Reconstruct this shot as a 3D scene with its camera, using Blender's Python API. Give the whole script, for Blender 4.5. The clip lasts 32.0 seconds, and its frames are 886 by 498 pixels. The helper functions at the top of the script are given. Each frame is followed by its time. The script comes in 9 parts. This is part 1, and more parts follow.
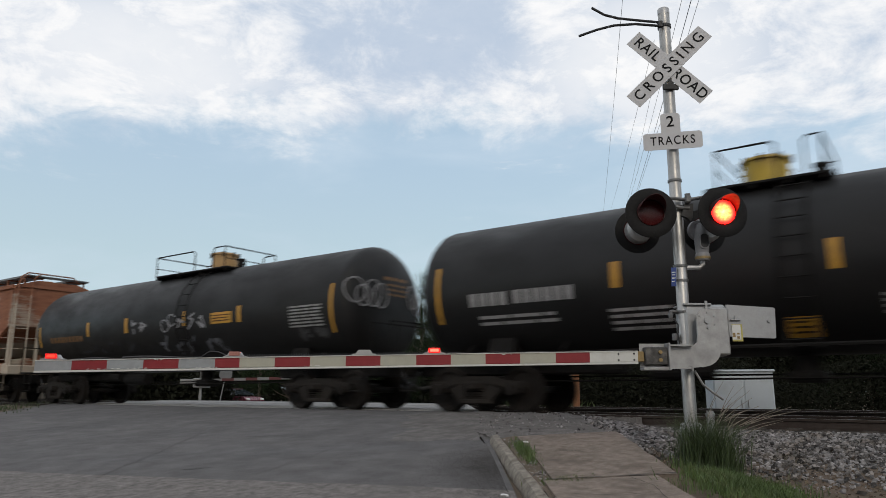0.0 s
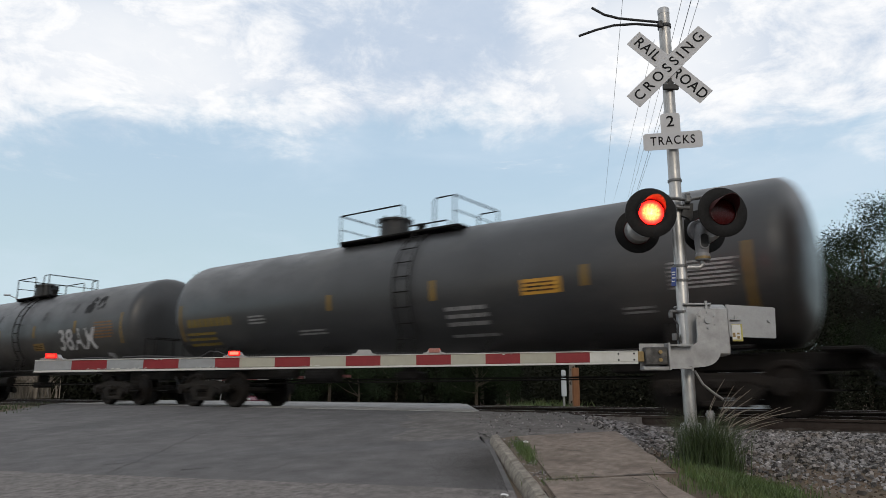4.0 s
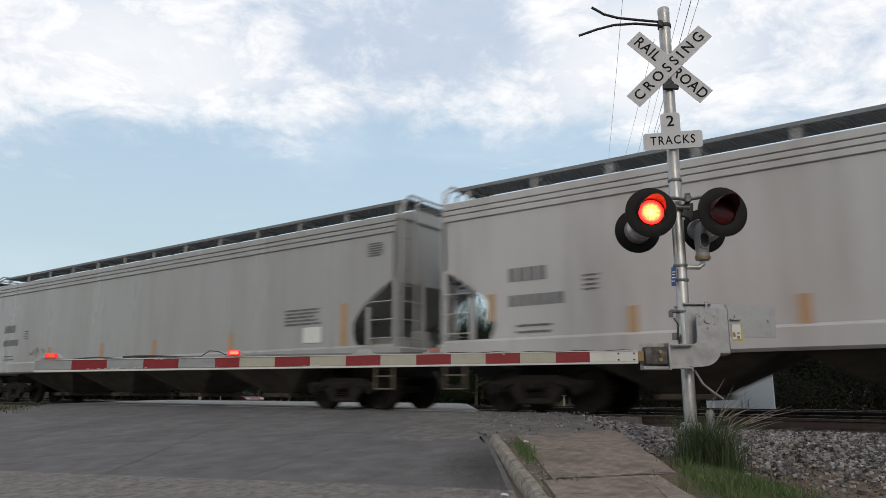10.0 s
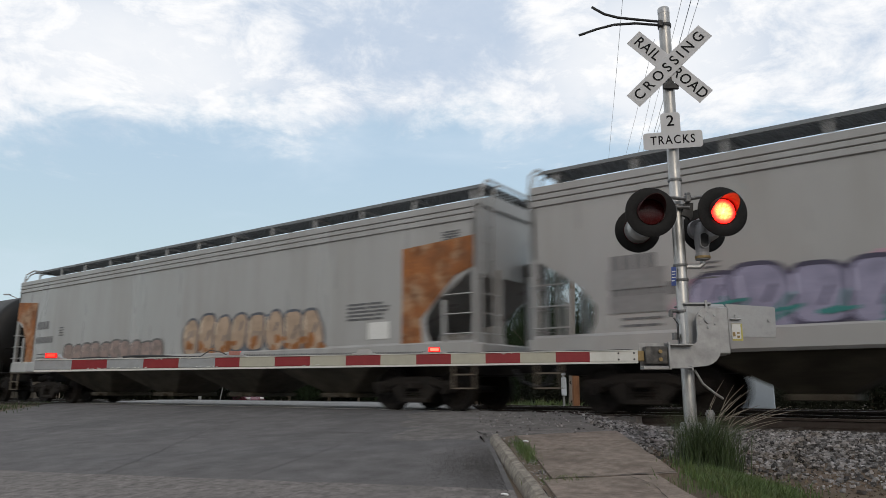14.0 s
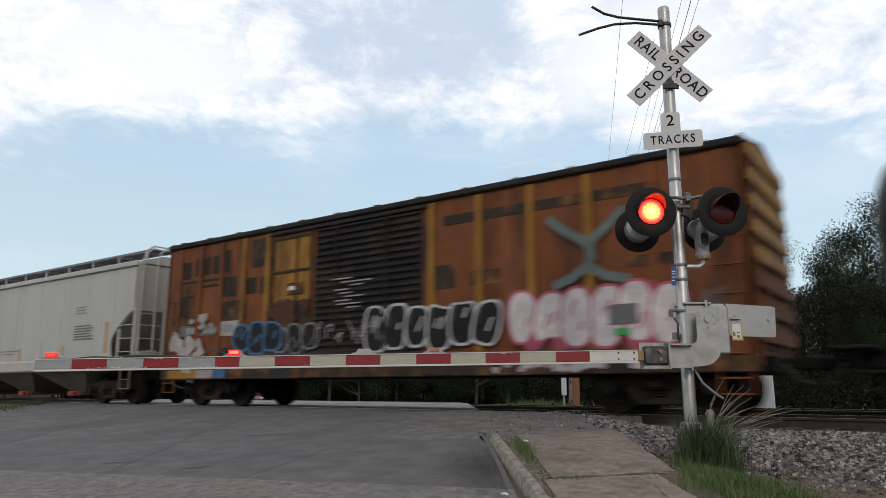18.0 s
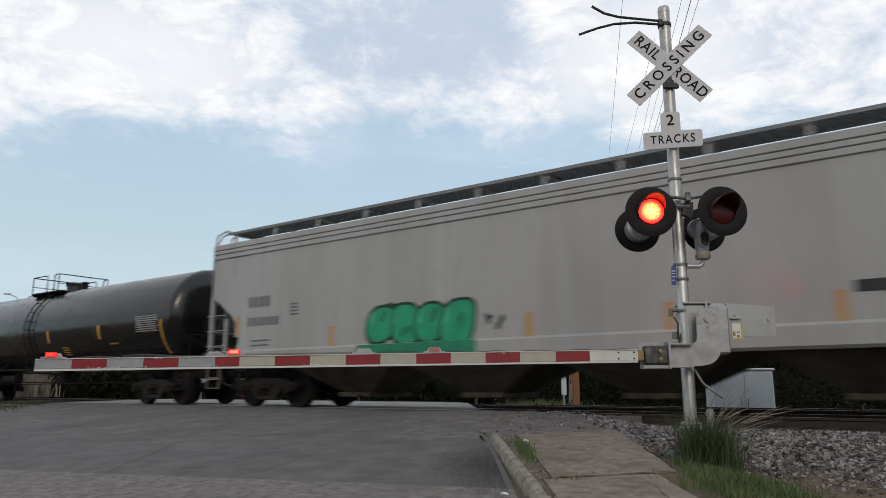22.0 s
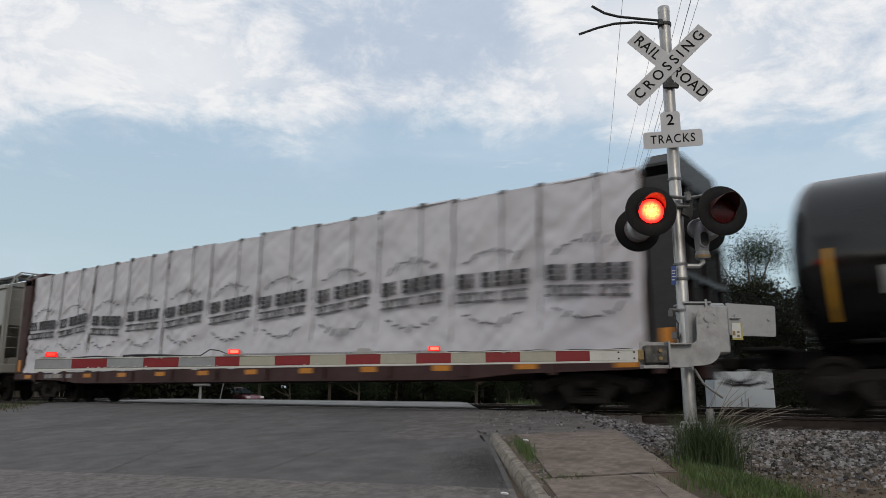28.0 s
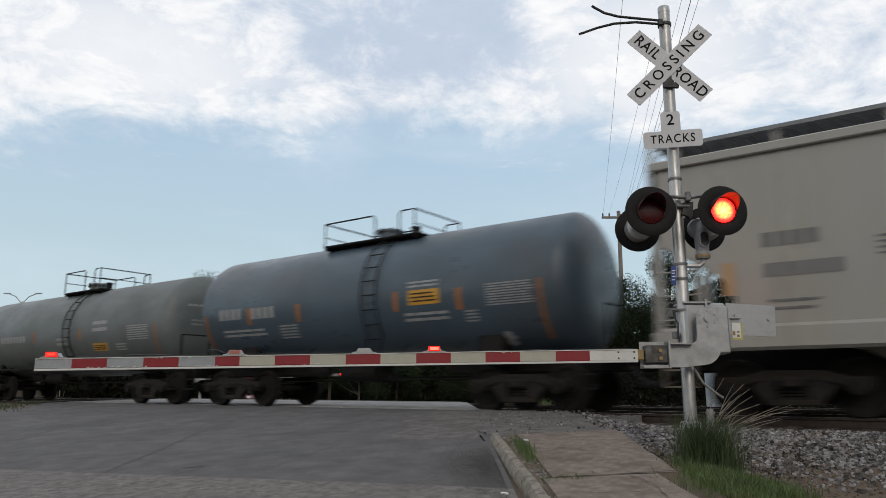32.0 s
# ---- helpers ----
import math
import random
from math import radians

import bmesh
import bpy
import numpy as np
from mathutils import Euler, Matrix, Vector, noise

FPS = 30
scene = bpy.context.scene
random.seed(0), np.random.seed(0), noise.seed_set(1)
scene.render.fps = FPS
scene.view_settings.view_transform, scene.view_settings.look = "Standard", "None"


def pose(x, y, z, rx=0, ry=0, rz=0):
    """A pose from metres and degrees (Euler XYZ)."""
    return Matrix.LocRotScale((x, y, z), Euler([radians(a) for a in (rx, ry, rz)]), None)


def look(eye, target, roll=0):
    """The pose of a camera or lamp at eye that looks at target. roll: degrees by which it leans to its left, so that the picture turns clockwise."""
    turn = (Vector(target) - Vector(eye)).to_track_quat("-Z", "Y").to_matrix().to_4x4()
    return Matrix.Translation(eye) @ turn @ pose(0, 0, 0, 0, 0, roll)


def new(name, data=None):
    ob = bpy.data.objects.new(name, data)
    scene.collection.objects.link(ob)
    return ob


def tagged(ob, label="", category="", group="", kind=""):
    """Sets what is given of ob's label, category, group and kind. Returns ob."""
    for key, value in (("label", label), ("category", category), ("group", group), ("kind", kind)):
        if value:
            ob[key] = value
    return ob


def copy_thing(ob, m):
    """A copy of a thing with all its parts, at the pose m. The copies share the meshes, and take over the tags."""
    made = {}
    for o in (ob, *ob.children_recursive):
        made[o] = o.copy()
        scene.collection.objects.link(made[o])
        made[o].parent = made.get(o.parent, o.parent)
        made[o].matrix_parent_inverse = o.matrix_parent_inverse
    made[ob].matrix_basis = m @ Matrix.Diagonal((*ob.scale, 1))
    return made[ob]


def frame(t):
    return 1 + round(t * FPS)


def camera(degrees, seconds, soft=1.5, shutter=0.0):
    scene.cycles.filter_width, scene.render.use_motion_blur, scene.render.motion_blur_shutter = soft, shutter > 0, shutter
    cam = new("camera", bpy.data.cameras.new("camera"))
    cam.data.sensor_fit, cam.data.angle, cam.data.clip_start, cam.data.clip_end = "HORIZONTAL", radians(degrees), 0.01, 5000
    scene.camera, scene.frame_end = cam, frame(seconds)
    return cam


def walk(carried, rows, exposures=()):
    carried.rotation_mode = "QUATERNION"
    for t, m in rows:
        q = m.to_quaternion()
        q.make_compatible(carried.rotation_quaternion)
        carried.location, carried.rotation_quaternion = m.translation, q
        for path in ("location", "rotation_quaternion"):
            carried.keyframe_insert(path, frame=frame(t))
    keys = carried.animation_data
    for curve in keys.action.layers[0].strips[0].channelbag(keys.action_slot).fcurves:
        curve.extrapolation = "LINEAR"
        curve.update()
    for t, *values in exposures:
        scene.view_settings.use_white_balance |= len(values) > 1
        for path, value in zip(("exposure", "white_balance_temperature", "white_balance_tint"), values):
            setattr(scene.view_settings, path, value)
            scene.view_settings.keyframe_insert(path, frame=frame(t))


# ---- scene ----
# World frame: x runs along the rails in the train's direction, y away from the camera, z up from the rail head.
CLIP = 32.0
SPEED = 11.235           # metres a second, steady
TRACK_Y = 13.39          # centre line of the near track, on which the train runs
TRACK2_Y = 17.95         # centre line of the far track
YAW = 35.72             # the road runs along this heading
EYE_Z = 0.425

cam = camera(64.19, CLIP, soft=0.6, shutter=0.5)
walk(cam, [(0, pose(0, 0, EYE_Z, 101.376, 0, YAW)), (12, pose(0, 0, EYE_Z, 101.336, 0, YAW)),
           (22, pose(0, 0, EYE_Z, 101.27, 0, YAW)), (CLIP, pose(0, 0, EYE_Z, 101.24, 0, YAW))],
     exposures=[(0, 0.03), (1, 0.03), (2, 0.06), (3, 0.12), (3.6, 0.12), (5.6, 0.02), (7, 0.02), (9, 0.06), (11, 0.15), (13, 0.11), (17, 0.15), (18, 0.23), (19, 0.20), (23, 0.07), (25, 0.04), (28, -0.08), (30, 0.05), (31, 0.12), (CLIP, 0.05)])

UX, UY = -math.sin(radians(YAW)), math.cos(radians(YAW))
VX, VY = math.cos(radians(YAW)), math.sin(radians(YAW))


def at(v, u, z=0.0):
    """A place from road coordinates: v metres right of the camera's line, u metres ahead along the road."""
    return Vector((VX * v + UX * u, VY * v + UY * u, z))


def road_pose(v, u, z, rz=0.0):
    p = at(v, u, z)
    return pose(p.x, p.y, p.z, 0, 0, YAW + rz)


# ---- sky and sun ----
SKY_STRENGTH = 1.0


def build_sky():
    """A clear pale evening sky under a ragged bank of bright cloud."""
    world = bpy.data.worlds.new("evening_sky")
    scene.world = world
    world.use_nodes = True
    nt = world.node_tree
    N, L = nt.nodes, nt.links
    out, bg = N["World Output"], N["Background"]
    sky = N.new("ShaderNodeTexSky")
    sky.sky_type = "NISHITA"
    sky.sun_disc = False
    sky.sun_elevation, sky.sun_rotation = radians(14), radians(200)
    sky.air_density, sky.dust_density, sky.ozone_density = 1.0, 1.2, 1.5
    coord = N.new("ShaderNodeTexCoord")

    def math_(op, a, b=None, c=None):
        n = N.new("ShaderNodeMath"); n.operation = op
        for k, x in enumerate((a, b, c)):
            if x is None:
                continue
            if isinstance(x, (int, float)):
                n.inputs[k].default_value = x
            else:
                L.new(x, n.inputs[k])
        return n.outputs[0]

    def mix(fac, a, b, kind="MIX"):
        m = N.new("ShaderNodeMix"); m.data_type = "RGBA"; m.blend_type = kind
        for sock, x in ((m.inputs[0], fac), (m.inputs[6], a), (m.inputs[7], b)):
            if isinstance(x, (int, float, tuple)):
                sock.default_value = x
            else:
                L.new(x, sock)
        return m.outputs[2]

    def step(x, lo, hi):
        r = N.new("ShaderNodeMapRange"); r.interpolation_type = "SMOOTHSTEP"
        r.inputs[1].default_value, r.inputs[2].default_value = lo, hi
        L.new(x, r.inputs[0])
        return r.outputs[0]

    sep = N.new("ShaderNodeSeparateXYZ")
    L.new(coord.outputs["Generated"], sep.inputs[0])
    X, Y, Z = sep.outputs
    # compass angle from the road's heading, and height over the horizon, in degrees
    right = math_("ADD", math_("MULTIPLY", X, VX), math_("MULTIPLY", Y, VY))
    ahead = math_("ADD", math_("MULTIPLY", X, UX), math_("MULTIPLY", Y, UY))
    az = math_("MULTIPLY", math_("ARCTAN2", right, ahead), 57.2958)
    el = math_("MULTIPLY", math_("ARCSINE", Z), 57.2958)

    def fbm(sx, sy, detail, rough, seed, distort=0.3):
        c = N.new("ShaderNodeCombineXYZ")
        L.new(math_("MULTIPLY", az, sx), c.inputs[0]); L.new(math_("MULTIPLY", el, sy), c.inputs[1])
        c.inputs[2].default_value = seed
        n = N.new("ShaderNodeTexNoise")
        n.inputs["Scale"].default_value, n.inputs["Detail"].default_value = 1.0, detail
        n.inputs["Roughness"].default_value, n.inputs["Distortion"].default_value = rough, distort
        L.new(c.outputs[0], n.inputs["Vector"])
        return n.outputs["Fac"]

    def spot(a0, e0, ra, re, tilt=0.0):
        """A soft oval about a direction: 1 in the middle, 0 outside."""
        da, de = math_("SUBTRACT", az, a0), math_("SUBTRACT", el, e0)
        de = math_("SUBTRACT", de, math_("MULTIPLY", da, tilt))
        q = math_("ADD", math_("POWER", math_("ABSOLUTE", math_("DIVIDE", da, ra)), 2.0), math_("POWER", math_("ABSOLUTE", math_("DIVIDE", de, re)), 2.0))
        return math_("SUBTRACT", 1.0, step(q, 0.0, 1.6))

    # clear sky: Nishita under an evening veil, paler towards the horizon
    scaled = N.new("ShaderNodeVectorMath"); scaled.operation = "SCALE"; scaled.inputs["Scale"].default_value = 0.1
    L.new(sky.outputs[0], scaled.inputs[0])
    veil = mix(step(el, 6.0, 21.0), (0.575, 0.725, 0.785, 1), (0.50, 0.655, 0.805, 1))
    clear = mix(0.82, scaled.outputs[0], veil)
    haze = fbm(0.05, 0.16, 5, 0.55, 3.3)
    clear = mix(math_("MULTIPLY", step(haze, 0.42, 0.72), 0.55), clear, (0.60, 0.71, 0.82, 1))
    # the cloud bank: its ragged lower edge stands about 21 degrees up
    edge = math_("SUBTRACT", 21.3, math_("MULTIPLY", math_("ABSOLUTE", az), 0.10))
    rag = math_("MULTIPLY", math_("SUBTRACT", fbm(0.14, 0.29, 10, 0.64, 1.4), 0.5), 13.0)
    rise = math_("ADD", math_("SUBTRACT", el, edge), rag)
    cover = step(rise, -1.6, 3.2)
    wisps = math_("MULTIPLY", step(fbm(0.10, 0.42, 8, 0.62, 8.8), 0.60, 0.74), step(el, 12.0, 19.0))
    cover = math_("MAXIMUM", cover, math_("MULTIPLY", wisps, 0.55))
    # inside the bank: white billows, with a blue-grey thinning ahead and paler patches
    tone = fbm(0.12, 0.22, 10, 0.66, 5.1, 0.3)
    shade = step(math_("ADD", tone, math_("MULTIPLY", spot(-2.5, 28.0, 11.0, 4.2, 0.06), -0.22)), 0.30, 0.62)
    shade = math_("MAXIMUM", shade, math_("MULTIPLY", spot(-25.0, 24.0, 12.0, 5.0), 0.75))
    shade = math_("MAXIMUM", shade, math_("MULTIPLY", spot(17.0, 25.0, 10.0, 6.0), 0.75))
    inner = mix(shade, (0.50, 0.59, 0.72, 1), (0.97, 0.965, 0.965, 1))
    fine = step(fbm(0.35, 0.70, 8, 0.65, 2.2), 0.25, 0.75)
    inner = mix(math_("MULTIPLY", math_("SUBTRACT", 1.0, fine), 0.22), inner, (0.66, 0.72, 0.81, 1))
    high = step(el, 34.0, 60.0)
    inner = mix(high, inner, (0.70, 0.75, 0.82, 1))
    final = mix(cover, clear, inner)
    L.new(final, bg.inputs["Color"])
    bg.inputs["Strength"].default_value = SKY_STRENGTH
    L.new(bg.outputs[0], out.inputs["Surface"])


build_sky()

sun = new("sun", bpy.data.lights.new("sun", "SUN"))
sun.data.energy, sun.data.angle, sun.data.color = 0.68, radians(14), (1.0, 0.86, 0.68)
sun.matrix_world = look((0, 0, 30), (-13, 15, 19))
tagged(sun, kind="structure")

# ---- mesh helpers ----
class Build:
    """Collects plain solids into one mesh."""

    def __init__(self):
        self.v, self.f, self.cuts = [], [], []

    def add(self, verts, faces):
        n = len(self.v)
        self.cuts.append((n, len(self.f)))
        self.v += [tuple(p) for p in verts]
        self.f += [tuple(i + n for i in q) for q in faces]
        return self

    def box(self, x0, x1, y0, y1, z0, z1, b=0.0, m=None):
        c = ((x0 + x1) / 2, (y0 + y1) / 2, (z0 + z1) / 2)
        h = (abs(x1 - x0) / 2, abs(y1 - y0) / 2, abs(z1 - z0) / 2)
        b = min(b, min(h) * 0.9)
        S = [(i, j, k) for i in (-1, 1) for j in (-1, 1) for k in (-1, 1)]
        if b <= 0:
            verts = [[c[a] + s[a] * h[a] for a in range(3)] for s in S]
            faces = [(0, 1, 3, 2), (4, 6, 7, 5), (0, 4, 5, 1), (2, 3, 7, 6), (0, 2, 6, 4), (1, 5, 7, 3)]
        else:
            verts, idx = [], {}
            for s in S:
                for a in range(3):
                    idx[s, a] = len(verts)
                    verts.append([c[k] + s[k] * (h[k] - (0 if k == a else b)) for k in range(3)])
            faces = []
            for a in range(3):
                p, q = (a + 1) % 3, (a + 2) % 3
                for sg in (-1, 1):
                    ring = []
                    for i, j in ((-1, -1), (1, -1), (1, 1), (-1, 1)):
                        s = [0, 0, 0]; s[a], s[p], s[q] = sg, i, j
                        ring.append(idx[tuple(s), a])
                    faces.append(ring if sg > 0 else ring[::-1])
                for i in (-1, 1):
                    for j in (-1, 1):
                        s0, s1 = [0, 0, 0], [0, 0, 0]
                        s0[a], s1[a] = -1, 1
                        s0[p] = s1[p] = i
                        s0[q] = s1[q] = j
                        quad = [idx[tuple(s0), p], idx[tuple(s1), p], idx[tuple(s1), q], idx[tuple(s0), q]]
                        faces.append(quad if i * j < 0 else quad[::-1])
            for s in S:
                tri = [idx[s, 0], idx[s, 1], idx[s, 2]]
                faces.append(tri if s[0] * s[1] * s[2] > 0 else tri[::-1])
        if m is not None:
            verts = [m @ Vector(p) for p in verts]
        return self.add(verts, faces)

    def cyl(self, p0, p1, r, seg=12, r1=None, caps=True):
        p0, p1 = Vector(p0), Vector(p1)
        d = (p1 - p0).normalized()
        a = d.orthogonal().normalized()
        c = d.cross(a)
        r1 = r if r1 is None else r1
        verts = []
        for p, rr in ((p0, r), (p1, r1)):
            for i in range(seg):
                t = 2 * math.pi * i / seg
                verts.append(p + a * (rr * math.cos(t)) + c * (rr * math.sin(t)))
        faces = [(i, (i + 1) % seg, seg + (i + 1) % seg, seg + i) for i in range(seg)]
        if caps:
            faces += [tuple(range(seg))[::-1], tuple(range(seg, 2 * seg))]
        return self.add(verts, faces)

    def tube(self, pts, r, seg=6, taper=None):
        pts = [Vector(p) for p in pts]
        a = None
        verts = []
        for i, p in enumerate(pts):
            d = (pts[min(i + 1, len(pts) - 1)] - pts[max(i - 1, 0)]).normalized()
            if a is None:
                a = d.orthogonal().normalized()
            a = (a - d * a.dot(d)).normalized()
            c = d.cross(a)
            rr = r if taper is None else r + (taper - r) * i / (len(pts) - 1)
            verts += [p + a * (rr * math.cos(2 * math.pi * k / seg)) + c * (rr * math.sin(2 * math.pi * k / seg)) for k in range(seg)]
        faces = []
        for i in range(len(pts) - 1):
            for k in range(seg):
                faces.append((i * seg + k, i * seg + (k + 1) % seg, (i + 1) * seg + (k + 1) % seg, (i + 1) * seg + k))
        n = (len(pts) - 1) * seg
        faces += [tuple(range(seg))[::-1], tuple(range(n, n + seg))]
        return self.add(verts, faces)

    def prism(self, outline, lo, hi, axis="y"):
        """Extrudes a 2D outline: axis y takes (x, z), axis x takes (y, z), axis z takes (x, y)."""
        def place(p, h):
            return {"y": (p[0], h, p[1]), "x": (h, p[0], p[1]), "z": (p[0], p[1], h)}[axis]
        n = len(outline)
        verts = [place(p, lo) for p in outline] + [place(p, hi) for p in outline]
        faces = [tuple(range(n)), tuple(range(n, 2 * n))[::-1]] + [(i, n + i, n + (i + 1) % n, (i + 1) % n) for i in range(n)]
        return self.add(verts, faces)

    def lathe(self, profile, seg=32, axis="x", origin=(0, 0, 0), a0=0.0, a1=2 * math.pi):
        """Turns (along, radius) pairs about an axis through origin."""
        full = abs(a1 - a0 - 2 * math.pi) < 1e-6
        cols = seg if full else seg + 1
        verts = []
        for h, r in profile:
            for k in range(cols):
                t = a0 + (a1 - a0) * k / seg
                c, s = r * math.cos(t), r * math.sin(t)
                p = {"x": (h, c, s), "y": (c, h, s), "z": (c, s, h)}[axis]
                verts.append((p[0] + origin[0], p[1] + origin[1], p[2] + origin[2]))
        faces = []
        for i in range(len(profile) - 1):
            for k in range(seg):
                k2 = (k + 1) % cols
                faces.append((i * cols + k, i * cols + k2, (i + 1) * cols + k2, (i + 1) * cols + k))
        return self.add(verts, faces)

    def mesh(self, name, material, smooth=False, fix=True):
        me = bpy.data.meshes.new(name)
        me.from_pydata(self.v, [], self.f)
        if fix:
            bm = bmesh.new()
            bm.from_mesh(me)
            bmesh.ops.recalc_face_normals(bm, faces=bm.faces)
            bm.to_mesh(me)
            bm.free()
        me.materials.append(material)
        if smooth:
            me.shade_smooth()
            me.set_sharp_from_angle(angle=radians(38))
        me.update()
        return me


def part(name, b, material, parent, label="", m=None, smooth=False, fix=True):
    """One mesh object under a thing or a part."""
    me = b if isinstance(b, bpy.types.Mesh) else b.mesh(name, material, smooth, fix)
    ob = new(name, me)
    ob.parent = parent
    if m is not None:
        ob.matrix_basis = m
    if label:
        tagged(ob, label)
    return ob


def pieces(name, b, material, parent, label="", smooth=False):
    """Each solid of a Build as a part of its own."""
    ends = b.cuts[1:] + [(len(b.v), len(b.f))]
    for (v0, f0), (v1, f1) in zip(b.cuts, ends):
        one = Build()
        one.v, one.f = b.v[v0:v1], [tuple(i - v0 for i in q) for q in b.f[f0:f1]]
        part(name, one, material, parent, label, smooth=smooth)


def stuff(ob):
    return tagged(ob, kind="stuff")


def thing(name, m, label, category, group="", kind=""):
    ob = new(name)
    ob.empty_display_size = 0.2
    ob.matrix_basis = m
    return tagged(ob, label, category, group, kind)


def solid(name, b, material, m=None, smooth=False, fix=True):
    """A top-level mesh."""
    ob = new(name, b.mesh(name, material, smooth, fix))
    if m is not None:
        ob.matrix_basis = m
    return ob


# ---- materials ----
def surface(name, color, rough=0.7, metal=0.0, vary=0.25, grain=6.0, bump=0.15, fine=60.0, dirt=None, dirt_amount=0.4,
            dirt_scale=1.2, spec=0.5, stretch=(1, 1, 1), random_tint=0.0, sheen_rough=0.12, island_tint=0.0):
    """A worn surface: a base colour varied at two scales, dirt patches, uneven gloss and fine relief."""
    mat = bpy.data.materials.new(name)
    mat.use_nodes = True
    nt = mat.node_tree
    N, L = nt.nodes, nt.links
    p = N["Principled BSDF"]
    co = N.new("ShaderNodeTexCoord")
    mp = N.new("ShaderNodeMapping"); mp.inputs["Scale"].default_value = stretch
    L.new(co.outputs["Object"], mp.inputs[0])

    def noise_fac(scale, detail=5, rough_=0.6, lo=0.3, hi=0.7, src=None):
        n = N.new("ShaderNodeTexNoise")
        n.inputs["Scale"].default_value, n.inputs["Detail"].default_value, n.inputs["Roughness"].default_value = scale, detail, rough_
        L.new(src or mp.outputs[0], n.inputs["Vector"])
        r = N.new("ShaderNodeMapRange"); r.inputs[1].default_value, r.inputs[2].default_value = lo, hi
        L.new(n.outputs["Fac"], r.inputs[0])
        return r.outputs[0]

    def mix(fac, a, b):
        m = N.new("ShaderNodeMix"); m.data_type = "RGBA"
        for s, val in ((m.inputs[0], fac), (m.inputs[6], a), (m.inputs[7], b)):
            if isinstance(val, (float, int, tuple)):
                s.default_value = val
            else:
                L.new(val, s)
        return m.outputs[2]

    dark = tuple(c * (1 - vary) for c in color) + (1,)
    light = tuple(min(1, c * (1 + vary * 0.8)) for c in color) + (1,)
    col = mix(noise_fac(grain), dark, light)
    col = mix(noise_fac(fine, 3, 0.7, 0.35, 0.65), mix(0.5, col, dark), col)
    if dirt:
        d = noise_fac(dirt_scale, 8, 0.66, 0.48, 0.68)
        k = N.new("ShaderNodeMath"); k.operation = "MULTIPLY"; k.inputs[1].default_value = dirt_amount
        L.new(d, k.inputs[0])
        col = mix(k.outputs[0], col, (*dirt, 1))
    if random_tint:
        info = N.new("ShaderNodeObjectInfo")
        r = N.new("ShaderNodeMapRange"); r.inputs[3].default_value, r.inputs[4].default_value = 1 - random_tint, 1 + random_tint
        L.new(info.outputs["Random"], r.inputs[0])
        h = N.new("ShaderNodeHueSaturation")
        L.new(r.outputs[0], h.inputs["Value"]); L.new(col, h.inputs["Color"])
        col = h.outputs[0]
    if island_tint:
        geo = N.new("ShaderNodeNewGeometry")
        r = N.new("ShaderNodeMapRange"); r.inputs[3].default_value, r.inputs[4].default_value = 1 - island_tint, 1 + island_tint
        L.new(geo.outputs["Random Per Island"], r.inputs[0])
        h = N.new("ShaderNodeHueSaturation")
        L.new(r.outputs[0], h.inputs["Value"]); L.new(col, h.inputs["Color"])
        col = h.outputs[0]
    L.new(col, p.inputs["Base Color"])
    rr = N.new("ShaderNodeMapRange")
    rr.inputs[3].default_value, rr.inputs[4].default_value = max(0.03, rough - sheen_rough), min(1, rough + sheen_rough)
    L.new(noise_fac(grain * 1.7, 4), rr.inputs[0]); L.new(rr.outputs[0], p.inputs["Roughness"])
    p.inputs["Metallic"].default_value = metal
    p.inputs["Specular IOR Level"].default_value = spec
    if bump:
        bp = N.new("ShaderNodeBump"); bp.inputs["Strength"].default_value = bump; bp.inputs["Distance"].default_value = 0.01
        L.new(noise_fac(fine, 6, 0.65, 0.2, 0.8), bp.inputs["Height"]); L.new(bp.outputs[0], p.inputs["Normal"])
    return mat


def glow(name, color, strength):
    mat = bpy.data.materials.new(name)
    mat.use_nodes = True
    p = mat.node_tree.nodes["Principled BSDF"]
    p.inputs["Base Color"].default_value = (*color, 1)
    p.inputs["Emission Color"].default_value = (*color, 1)
    p.inputs["Emission Strength"].default_value = strength
    return mat


M = {}
M["steel_pole"] = surface("galvanised_steel", (0.40, 0.395, 0.385), 0.44, 0.8, 0.28, 8, 0.06, 90, (0.22, 0.215, 0.20), 0.6, 3, stretch=(1, 1, 0.35))
M["cast"] = surface("cast_aluminium", (0.40, 0.40, 0.40), 0.45, 0.6, 0.2, 9, 0.1, 120, (0.22, 0.215, 0.21), 0.6, 4)
M["zinc"] = surface("zinc_plate", (0.40, 0.405, 0.41), 0.42, 0.65, 0.2, 5, 0.08, 80, (0.25, 0.25, 0.25), 0.6, 5)
M["sign_white"] = surface("sign_sheeting", (0.47, 0.47, 0.485), 0.5, 0, 0.06, 20, 0.03, 200, (0.42, 0.41, 0.39), 0.35, 9)
M["letter"] = surface("sign_black", (0.007, 0.007, 0.008), 0.6, 0, 0.2, 30, 0, spec=0.12)
M["black"] = surface("black_paint", (0.012, 0.012, 0.013), 0.55, 0, 0.3, 12, 0.05, 120, (0.04, 0.038, 0.035), 0.5, 6)
M["arm_white"] = surface("arm_white", (0.56, 0.56, 0.53), 0.5, 0, 0.08, 12, 0.03, 150, (0.42, 0.41, 0.36), 0.4, 5)
M["arm_grey"] = surface("arm_worn_white", (0.27, 0.285, 0.295), 0.5, 0, 0.14, 12, 0.03, 150, (0.20, 0.20, 0.20), 0.5, 5)
